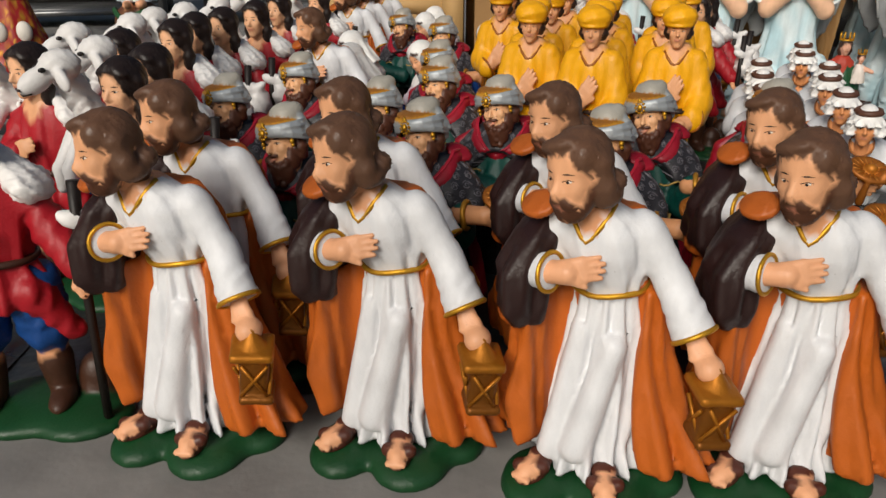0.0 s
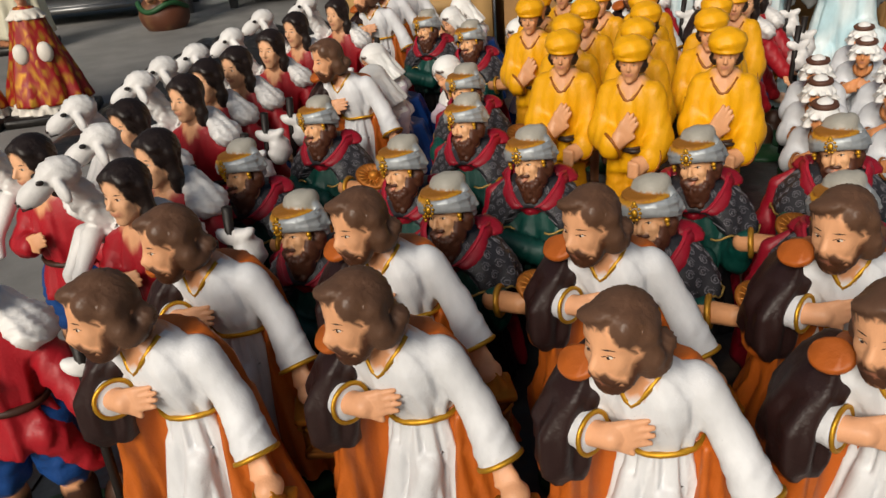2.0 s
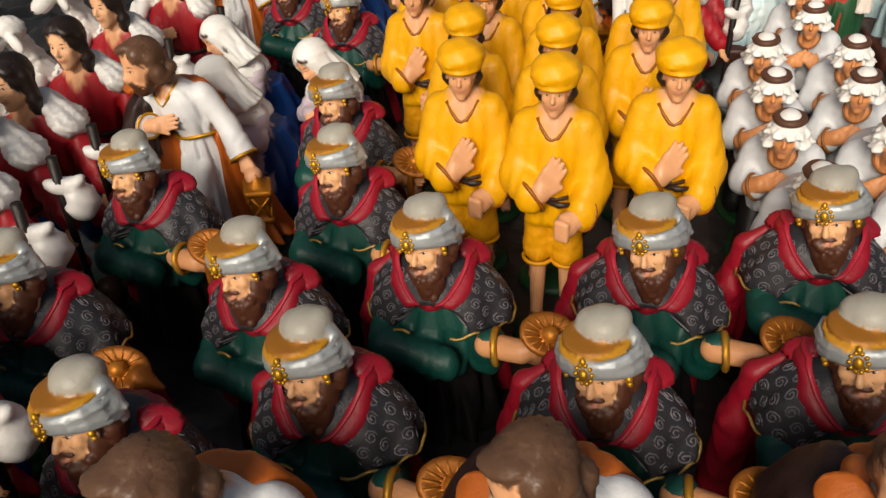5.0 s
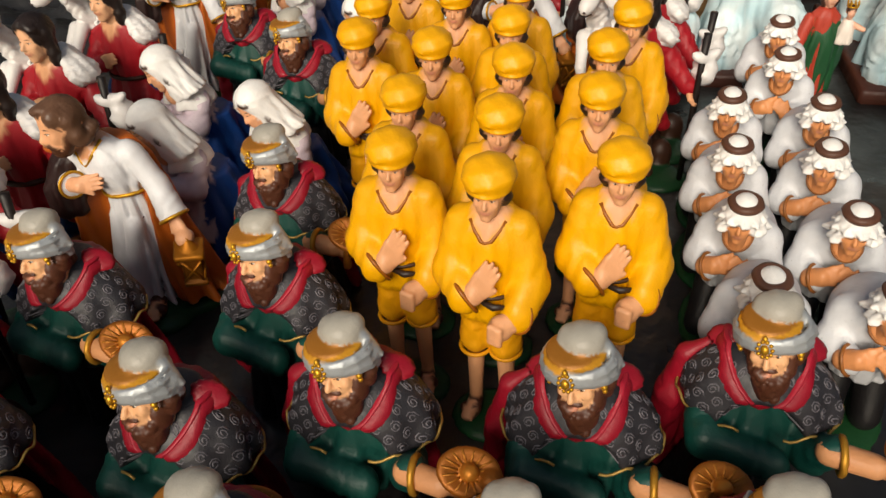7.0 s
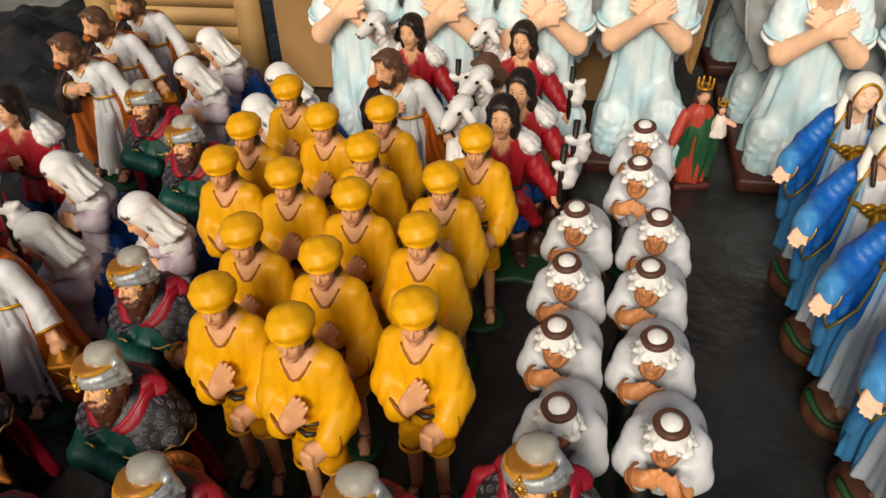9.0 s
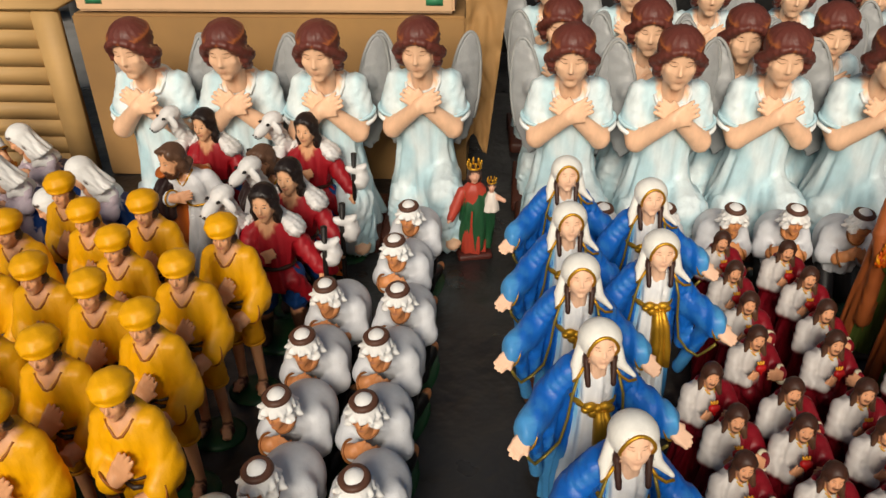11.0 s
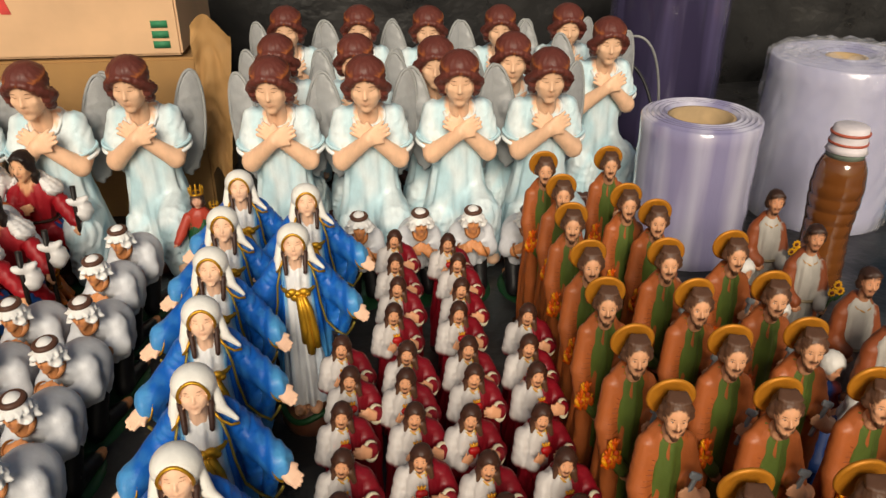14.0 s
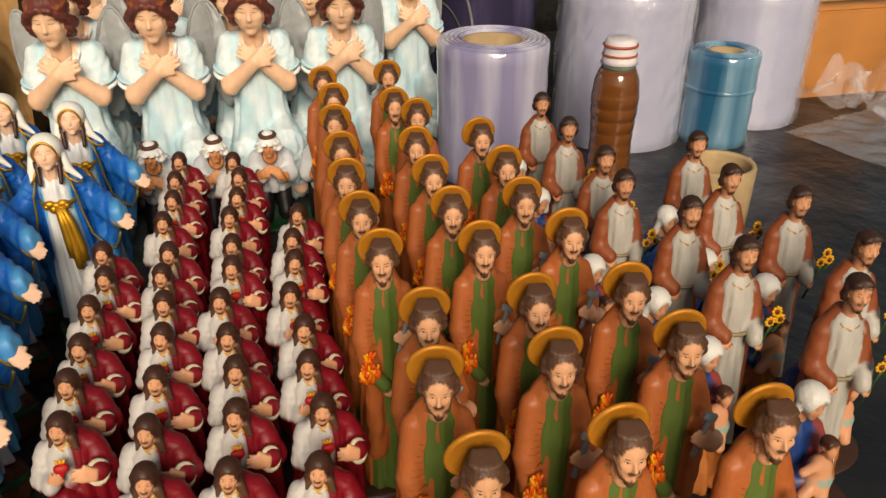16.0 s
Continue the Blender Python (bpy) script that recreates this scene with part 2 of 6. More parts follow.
        side /= np.linalg.norm(side, axis=1)[:, None] + 1e-9
        nor = np.cross(side, tan)
        a = np.linspace(0, 2 * np.pi, sides, endpoint=False)
        V = (pts[:, None] + radii[:, None, None] * (np.cos(a)[None, :, None] * side[:, None] * flat + np.sin(a)[None, :, None] * nor[:, None])).reshape(-1, 3)
        Q = []
        for i in range(m if closed else m - 1):
            j = (i + 1) % m
            for s in range(sides):
                t = (s + 1) % sides
                Q.append((i * sides + s, i * sides + t, j * sides + t, j * sides + s))
        if not closed:
            c = len(V)
            V = np.concatenate([V, pts[:1], pts[-1:]])
            for s in range(sides):
                t = (s + 1) % sides
                Q.append((c, t, s, c))
                e = (m - 1) * sides
                Q.append((c + 1, e + s, e + t, c + 1))
        self.add(V, Q, np.tile(paint, (len(V), 1)))

    def ring(self, c, rx, ry, r, paint, rot=None, n=28, wave=0.0, sides=6, flat=1.0):
        a = np.linspace(0, 2 * np.pi, n, endpoint=False)
        p = np.stack([rx * np.cos(a), ry * np.sin(a), wave * np.sin(4 * a)], 1)
        if rot is not None:
            p = p @ rot.T
        self.tube(p + np.array(c), r, paint, sides=sides, closed=True, flat=flat)

    def blob(self, c, r, paint, rot=None, u=10, w=6):
        V, Q = [(0, 0, -1)], []
        for j in range(1, w):
            for i in range(u):
                th, ph = 2 * np.pi * i / u, np.pi * (j / w - 0.5)
                V.append((np.cos(th) * np.cos(ph), np.sin(th) * np.cos(ph), np.sin(ph)))
        V.append((0, 0, 1))
        V = np.array(V) * np.array(r)
        if rot is not None:
            V = V @ rot.T
        top = len(V) - 1
        for i in range(u):
            k = (i + 1) % u
            Q.append((0, 1 + k, 1 + i, 0))
            Q.append((top, 1 + (w - 2) * u + i, 1 + (w - 2) * u + k, top))
            for j in range(w - 2):
                o = 1 + j * u
                Q.append((o + i, o + k, o + u + k, o + u + i))
        self.add(V + np.array(c), Q, np.tile(paint, (len(V), 1)))

    def mesh(self, name):
        V, Q, C = np.concatenate(self.v), np.concatenate(self.f), np.concatenate(self.c)
        faces = [tuple(q) if q[0] != q[3] else tuple(q[:3]) for q in Q.tolist()]
        me = bpy.data.meshes.new(name)
        me.from_pydata(V.tolist(), [], faces)
        me.update()
        return self.thin(me, C, name)

    @staticmethod
    def thin(me, C, name):
        """Paints the mesh and takes out the vertices that its form does not need."""
        layer = me.color_attributes.new("paint", "FLOAT_COLOR", "POINT")
        layer.data.foreach_set("color", C.ravel())
        me.polygons.foreach_set("use_smooth", [True] * len(me.polygons))
        me.materials.append(STATUE)
        ob = new(name, me)
        mod = ob.modifiers.new("thin", "DECIMATE")
        mod.ratio = KEEP
        low = bpy.data.meshes.new_from_object(ob.evaluated_get(bpy.context.evaluated_depsgraph_get()))
        bpy.data.objects.remove(ob)
        bpy.data.meshes.remove(me)
        low.name = name
        return low


SKIN, LIP = col("d9a078"), col("bd7d62")


def hand(at, way, out, s, paint=SKIN, spread=0.12):
    """A hand: palm and fingers along way, its back towards out."""
    at, way, out = (np.array(v, float) for v in (at, way, out))
    way /= np.linalg.norm(way)
    side = np.cross(way, out)
    side /= np.linalg.norm(side)
    forms = []
    for i in range(4):
        o = (i - 1.5) * 0.27
        k = at + way * s * 0.95 + side * s * o
        forms.append(cap(at + side * s * o * 0.7, k, s * 0.26, s * 0.2, paint))
        tip = k + way * s * (1.0 - 0.16 * abs(i - 1.4)) + side * s * o * spread * 4 - out / np.linalg.norm(out) * s * 0.12
        forms.append(cap(k, tip, s * 0.155, s * 0.11, paint))
    a = at + way * s * 0.25 + side * s * 0.4
    forms.append(cap(a, a + way * s * 0.7 + side * s * 0.35, s * 0.18, s * 0.13, paint))
    return forms


def head(fig, c, s, yaw=0, nod=0, tilt=0, skin=SKIN, hair=None, length=0.0, beard=None, step=None, eyes=True, closed=False, fringe=0.0, crown=True, bangs=True, extra=(), neck=True, volume=1.0, browcol=None, k=0.14, soft=False):
    """A painted head: face, hair and beard in head units (chin -0.95, crown 0.95), facing -y."""
    rot = turn(nod, tilt, yaw)
    U = []
    U.append(ell((0, 0.08, 0.2), (0.6, 0.7, 0.68), skin))
    lip = tuple(0.55 * a + 0.45 * b for a, b in zip(skin, LIP)) if soft else LIP
    U.append(ell((0, -0.2, -0.26 if soft else -0.3), (0.5 if soft else 0.44, 0.46, 0.56 if soft else 0.6), skin))
    U.append(ell((0, -0.44, -0.68 if soft else -0.74), (0.22, 0.18, 0.17), skin))
    for x in (-1, 1):
        U.append(ell((x * 0.27, -0.42, -0.14), (0.2 if soft else 0.18, 0.17, 0.2), skin))
        if not length:
            U.append(ell((x * 0.6, 0.05, 0.0), (0.09, 0.14, 0.2), skin))
    U.append(cap((0, -0.58, 0.14), (0, -0.72 if soft else -0.77, -0.14), 0.045 if soft else 0.055, 0.066 if soft else 0.085, skin))
    U.append(ell((0, -0.66, -0.18), (0.1 if soft else 0.13, 0.08, 0.06), skin))
    U.append(ell((0, -0.61, -0.38), (0.14 if soft else 0.19, 0.07, 0.035 if soft else 0.05), lip))
    U.append(ell((0, -0.6, -0.45), (0.11 if soft else 0.15, 0.07, 0.035 if soft else 0.05), lip))
    if neck:
        U.append(cap((0, 0.08, -0.5), (0, 0.14, -1.35), 0.34, 0.38, skin))
    if hair:
        w = volume
        if crown:
            dome = ell((0, 0.14, 0.28), (0.66 * w, 0.74 * w, 0.72 * w), hair, ripple=(0.03, 22))
            U.append(without(dome, ell((0, -0.64, -0.1 - fringe), (0.5, 0.52, 0.66), hair), k=0.05))
        for x in (-1, 1):
            if crown and bangs:
                U.append(ell((x * 0.31, -0.26, 0.66), (0.34, 0.26, 0.16), hair, turn(0, x * 30, 0), ripple=(0.05, 14)))
            if length:
                zs = np.linspace(0.25, 0.25 - length, 4)
                for i in range(3):
                    wob = 0.05 * (-1) ** i
                    U.append(cap((x * (0.5 + wob) * w, 0.1, zs[i]), (x * (0.55 - wob) * w, 0.14, zs[i + 1]), 0.24, 0.23, hair, ripple=(0.1, 2.2)))
        if length:
            U.append(cap((0, 0.45, 0.1), (0, 0.46, 0.1 - length), 0.4, 0.34, hair))
    if beard:
        chin = ell((0, -0.3, -0.64), (0.37, 0.36, 0.33), beard, ripple=(0.05, 16))
        U.append(without(chin, ell((0, -0.72, -0.42), (0.2, 0.2, 0.1), beard), k=0.04))
        for x in (-1, 1):
            U.append(cap((x * 0.52, -0.02, 0.0), (x * 0.3, -0.28, -0.56), 0.09, 0.16, beard))
            U.append(cap((0, -0.7, -0.3), (x * 0.24, -0.58, -0.46), 0.055, 0.06, beard))
    U += list(extra)
    c = np.array(c, float)
    world_forms = [moved(u, c, s, rot) for u in U]
    field = fig.sculpt(world_forms, step or s * 0.06, k=s * k)

    def surface(x, z):
        ys = np.linspace(-1.2, 0, 120)
        p = np.stack([np.full(120, x), ys, np.full(120, z)], 1) @ rot.T * s + c
        e = field(p)
        i = int(np.argmax(e < 0))
        return p[i]
    if eyes:
        fwd = rot @ np.array([0, -1.0, 0])
        dark = browcol or col("2a1c14")
        for x in (-0.23, 0.23):
            if not closed:
                fig.blob(surface(x, 0.06) - fwd * s * 0.03, (s * 0.085, s * 0.04, s * 0.034), col("d9cdbf"), rot)
                fig.blob(surface(x, 0.06) + fwd * s * 0.012, (s * 0.038, s * 0.018, s * 0.034), col("21140d"), rot)
            lid = [surface(x + d, 0.06 + (0.045 if not closed else 0.0) - abs(d) * (0.3 if not closed else -0.25)) for d in (-0.11, -0.05, 0, 0.05, 0.11)]
            fig.tube(lid, s * 0.013, dark, sides=4)
            brow = [surface(x + d, 0.23 - abs(d + (0.03 if x > 0 else -0.03)) * 0.16) for d in (-0.14, -0.07, 0, 0.07, 0.14)]
            fig.tube(brow, [s * 0.008, s * 0.016, s * 0.018, s * 0.016, s * 0.008], dark, sides=4)
    return field


def trim(fig, field, pts, r, paint, push=0.0):
    """A trim that follows points on the front of a figure."""
    out = []
    for x, z in pts:
        ys = np.linspace(-0.2, 0.2, 200)
        p = np.stack([np.full(200, x), ys, np.full(200, z)], 1)
        e = field(p)
        if (e < 0).any():
            q = p[int(np.argmax(e < 0))].copy()
            q[1] -= push
            out.append(q)
    if len(out) > 1:
        fig.tube(out, r, paint, sides=6)


def on_skin(field, angle, z, cx=0.0, cy=0.0, far=0.16):
    """Where a level ray towards the upright line at cx, cy meets a form; angle 0 is the front."""
    way = np.array([math.sin(angle), -math.cos(angle), 0])
    t = np.linspace(far, 0.0, 240)
    q = np.array([cx, cy, z]) + t[:, None] * way
    e = field(q)
    i = int(np.argmax(e < 0))
    return q[i], way


def band(fig, field, path, width, lift, paint, cx=0.0, cy=0.0, across=5):
    """A strip of cloth laid on a form along (angle, height) points."""
    V, Q = [], []
    path = np.array(path, float)
    for i, (a, z) in enumerate(path):
        d = path[min(i + 1, len(path) - 1)] - path[max(i - 1, 0)]
        d = d * (0.05, 1)
        d = d / (np.linalg.norm(d) + 1e-9)
        for j in range(across):
            u = j / (across - 1) * 2 - 1
            q, way = on_skin(field, a - d[1] * u * width / 0.05, z + d[0] * u * width, cx, cy)
            V.append(q + (way + (0, 0, 0.6)) * lift * (1 - 0.75 * u * u) - way * 0.0012 * (abs(u) > 0.9))
    for i in range(len(path) - 1):
        for j in range(across - 1):
            o = i * across + j
            Q.append((o, o + 1, o + across + 1, o + across))
    fig.add(V, Q, np.tile(paint, (len(V), 1)))


def statue(name, me, x, y, yaw, label, category, group, z=0.0, scale=1.0, lean=(0, 0)):
    ob = new(name, me)
    ob.matrix_basis = pose(x, y, z, lean[0], lean[1], yaw)
    ob.scale = (scale, scale, scale)
    return tagged(ob, label, category, group)


def stand(name, me, spots, yaw, label, category, group, wobble=6, z=0.0, scale=1.0):
    """One statue for each spot, each turned a little differently."""
    rnd = random.Random(name + label)
    for s in spots:
        a = s[2] if len(s) > 2 else yaw
        statue(name, me, s[0], s[1], a + rnd.uniform(-wobble, wobble), label, category, group, z=z, scale=scale)


# ---- the statues, one function for each kind; all face -y ----
WHITE = col("d6d7da")
BROWN_HAIR, DARK_HAIR, BLACK_HAIR = col("553a29"), col("3b251b"), col("281b17")
GREEN_BASE = col("123d1e")


def neckline(x0, z0, slope, y1=-0.004, z1=0.4):
    """Where a V-shaped opening shows skin."""
    return lambda p: ((np.abs(p[:, 0] - x0) < (p[:, 2] - z0) * slope) & (p[:, 1] < y1) & (p[:, 2] < z1)) * 1.0


def foot(a, s=0.011, rz=0, sandal=col("4a2418")):
    m = turn(0, 0, rz)
    a = np.array(a, float)
    f = m @ np.array([0, -1.0, 0])
    return [ell(a, (s, s * 1.9, s * 0.9), SKIN, m), ell(a - (0, 0, s * 0.55), (s * 1.15, s * 2.1, s * 0.5), sandal, m),
            cap(a + f * s * 0.3 - (s, 0, -s * 0.1), a + f * s * 0.3 + (s, 0, s * 0.3), s * 0.62, s * 0.62, sandal), ell(a - f * s * 1.1 + (0, 0, s * 0.35), (s * 1.12, s * 0.9, s * 0.9), sandal, m)] + \
        [ell(a + f * s * 1.8 + m @ np.array([o * s * 0.45, 0, -s * 0.15]), (s * 0.27, s * 0.4, s * 0.27), SKIN) for o in (-1.5, -0.5, 0.5, 1.5)]


def make_joseph():
    """Walking bearded man in a white robe and an orange cloak, with a lantern."""
    g = Figure()
    orange, umber = col("b25a19"), col("24110f")
    fore, breast = (0.022, -0.016, -0.038), (0.022, -0.013, 0.003)
    body = [
        drape([(0.02, 0.004, -0.004, 0.049, 0.04), (0.05, 0.004, -0.003, 0.041, 0.036), (0.11, 0.008, -0.001, 0.038, 0.034), (0.16, 0.011, -0.001, 0.034, 0.03), (0.197, 0.01, -0.004, 0.0285, 0.025), (0.202, 0.01, -0.004, 0.028, 0.0245)],
              WHITE, folds=13, amp=0.13, phase=0.6, twist=1.6, sharp=1.9),
        drape([(0.193, 0.01, -0.004, 0.0285, 0.025), (0.21, 0.007, -0.008, 0.034, 0.029), (0.232, 0.002, -0.013, 0.04, 0.031), (0.25, -0.001, -0.017, 0.042, 0.028), (0.264, -0.004, -0.02, 0.033, 0.022), (0.275, -0.008, -0.022, 0.019, 0.017)],
              WHITE, folds=9, amp=0.055, phase=1.5, twist=4.0),
        ell((0.033, -0.014, 0.251), (0.016, 0.016, 0.017), WHITE),
        ell((-0.036, -0.018, 0.25), (0.017, 0.017, 0.018), WHITE),
        cap((0.04, -0.014, 0.247), (0.063, -0.018, 0.21), 0.0155, 0.0148, WHITE, ripple=(0.025, 6)),
        within(cap((0.063, -0.018, 0.212), (0.0885, -0.0365, 0.168), 0.0148, 0.0195, WHITE, ripple=(0.045, 6)), half(fore, (0.0855, -0.0343, 0.1732))),
        cap((-0.042, -0.014, 0.248), (-0.056, -0.03, 0.215), 0.016, 0.015, WHITE, ripple=(0.08, 5)),
        within(cap((-0.056, -0.032, 0.215), (-0.03, -0.05, 0.2205), 0.0145, 0.0168, WHITE, ripple=(0.03, 5)), half(breast, (-0.036, -0.0458, 0.2192))),
        cap((0.02, -0.03, 0.15), (-0.005, -0.036, 0.05), 0.012, 0.016, WHITE),
        cap((-0.01, -0.022, 0.16), (-0.03, -0.03, 0.04), 0.008, 0.012, WHITE),
    ]
    field = g.sculpt(body, 0.0029, k=0.0045, touches=[(neckline(-0.009, 0.2475, 0.72), col("cf9266"))])
    cloak = [
        drape([(0.03, 0.014, 0.024, 0.078, 0.028), (0.07, 0.002, 0.025, 0.074, 0.03), (0.12, -0.004, 0.022, 0.066, 0.03), (0.18, 0.0, 0.014, 0.054, 0.027), (0.24, 0.002, 0.006, 0.046, 0.022), (0.266, -0.002, 0.0, 0.034, 0.018)],
              orange, folds=7, amp=0.13, phase=2.2, twist=2.2),
        without(drape([(0.042, -0.054, -0.002, 0.028, 0.032), (0.085, -0.06, -0.004, 0.028, 0.034), (0.13, -0.055, -0.008, 0.018, 0.03), (0.19, -0.056, -0.01, 0.019, 0.03)], orange, folds=5, amp=0.22, phase=0.4, twist=2.5),
                ell((-0.016, -0.04, 0.0), (0.028, 0.05, 0.3), orange)),
        without(drape([(0.032, 0.076, -0.006, 0.042, 0.03), (0.06, 0.068, -0.002, 0.034, 0.031), (0.1, 0.058, 0.0, 0.026, 0.03), (0.14, 0.051, 0.0, 0.019, 0.027), (0.2, 0.046, 0.002, 0.014, 0.022)], orange, folds=5, amp=0.22, phase=1.4, twist=2.0),
                ell((0.012, -0.04, 0.0), (0.032, 0.05, 0.3), orange)),
    ]
    g.sculpt(cloak, 0.0042, k=0.007)
    cape = [
        without(drape([(0.166, -0.058, -0.014, 0.02, 0.032), (0.18, -0.063, -0.015, 0.025, 0.04), (0.215, -0.062, -0.015, 0.025, 0.041), (0.245, -0.05, -0.012, 0.023, 0.034), (0.266, -0.042, -0.006, 0.011, 0.018)],
                      umber, folds=5, amp=0.11, phase=0.8, twist=3.0), ell((-0.018, -0.062, 0.215), (0.028, 0.034, 0.05), umber)),
        ell((-0.066, -0.016, 0.17), (0.02, 0.031, 0.009), orange),
    ]
    g.sculpt(cape, 0.0036, k=0.005)
    brim = turn(34, -8, -24)
    g.sculpt([within(slab((-0.05, -0.036, 0.272), (0.02, 0.02, 0.0034), 0.003, col("a8561a"), brim), ell((-0.05, -0.036, 0.272), (0.0165, 0.0135, 0.012), orange, brim)), cap((-0.044, -0.028, 0.273), (-0.036, -0.012, 0.268), 0.008, 0.009, orange)], 0.0022, k=0.003)
    g.sculpt(hand((-0.026, -0.05, 0.222), (1, 0.08, 0.2), (0, -1, 0.25), 0.0182, spread=0.03) + [cap((-0.044, -0.043, 0.218), (-0.022, -0.05, 0.222), 0.0098, 0.0095, SKIN)], 0.0016, k=0.0018)
    g.sculpt(hand((0.086, -0.036, 0.172), (0.45, -0.35, -0.6), (0.3, -1, 0.2), 0.0145, spread=-0.05) + [ell((0.1, -0.046, 0.152), (0.012, 0.013, 0.011), SKIN)], 0.002, k=0.004)
    g.ring((0.0852, -0.0341, 0.1738), 0.0187, 0.0187, 0.0023, GOLD, facing(fore), n=24)
    g.ring((-0.0365, -0.0455, 0.2191), 0.0166, 0.0162, 0.002, GOLD, facing(breast), n=24)
    g.squeeze(0.95, 1.0)
    face = col("d89f75")
    g.sculpt([cap((-0.017, -0.036, 0.288), (-0.008, -0.018, 0.258), 0.0135, 0.0155, face)], 0.003)
    brown = col("5c4130")
    head(g, (-0.018, -0.047, 0.303), 0.036, yaw=-34, nod=10, tilt=-4, skin=face, hair=brown, length=0.75, beard=col("4a2c1b"), step=0.0019, fringe=-0.06, volume=0.95, bangs=False, neck=False,
         extra=[ell((-0.14, -0.34, 0.74), (0.44, 0.26, 0.15), brown, turn(0, -14, 0), ripple=(0.06, 12)), ell((0.42, -0.16, 0.5), (0.2, 0.3, 0.3), brown, ripple=(0.06, 12)),
                ell((0.3, 0.66, -0.36), (0.34, 0.3, 0.26), brown, ripple=(0.06, 9)), ell((-0.3, 0.62, -0.36), (0.32, 0.28, 0.24), brown, ripple=(0.06, 9)), ell((0.56, 0.3, -0.52), (0.22, 0.3, 0.2), brown, ripple=(0.06, 9))])
    g.ring((0.01, -0.005, 0.1985), 0.0312, 0.0282, 0.0025, GOLD, turn(3, -4, 0), wave=0.0008, n=44)
    trim(g, field, [(-0.0275, 0.2748), (-0.024, 0.269), (-0.0185, 0.26), (-0.0125, 0.2505), (-0.009, 0.2465), (-0.004, 0.251), (0.002, 0.26), (0.0075, 0.269), (0.0105, 0.2748)], 0.0022, GOLD)
    lantern, glow = (*lin("7c4a10"), 0.25), (*lin("a86a18"), 0.2)
    m = turn(8, 6, 25)
    at = np.array((0.1, -0.052, 0.115))
    g.sculpt([slab(at, (0.0125, 0.0125, 0.02), 0.005, lantern, m), slab(at + (0, 0, 0.023), (0.0185, 0.0185, 0.004), 0.003, glow, m), slab(at - (0, 0, 0.021), (0.015, 0.015, 0.004), 0.003, lantern, m),
              cap(at + (0, 0, 0.027), at + (0, 0, 0.04), 0.012, 0.004, glow)], 0.0026, k=0.002)
    for a, b in (((-1, -1), (1, 1)), ((1, -1), (-1, 1))):
        for q in (turn(8, 6, 25), turn(8, 6, 115), turn(8, 6, -65)):
            pts = [q @ np.array([a[0] * 0.011 + (b[0] - a[0]) * 0.011 * t, -0.0137, a[1] * 0.016 + (b[1] - a[1]) * 0.016 * t]) + at for t in (0, 0.5, 1)]
            g.tube(pts, 0.0018, glow, sides=5)
    g.sculpt(foot((-0.04, -0.044, 0.026), 0.0105, -25) + foot((0.024, -0.05, 0.026), 0.0105, 8), 0.0024, k=0.002)
    g.sculpt([ell((-0.036, -0.034, 0.004), (0.034, 0.044, 0.016), GREEN_BASE), ell((0.03, -0.034, 0.004), (0.038, 0.044, 0.016), GREEN_BASE), ell((0.02, 0.02, 0.004), (0.055, 0.032, 0.016), GREEN_BASE), ell((0.064, 0.0, 0.004), (0.028, 0.028, 0.016), GREEN_BASE)], 0.005, k=0.012)
    return g.mesh("joseph_statue")


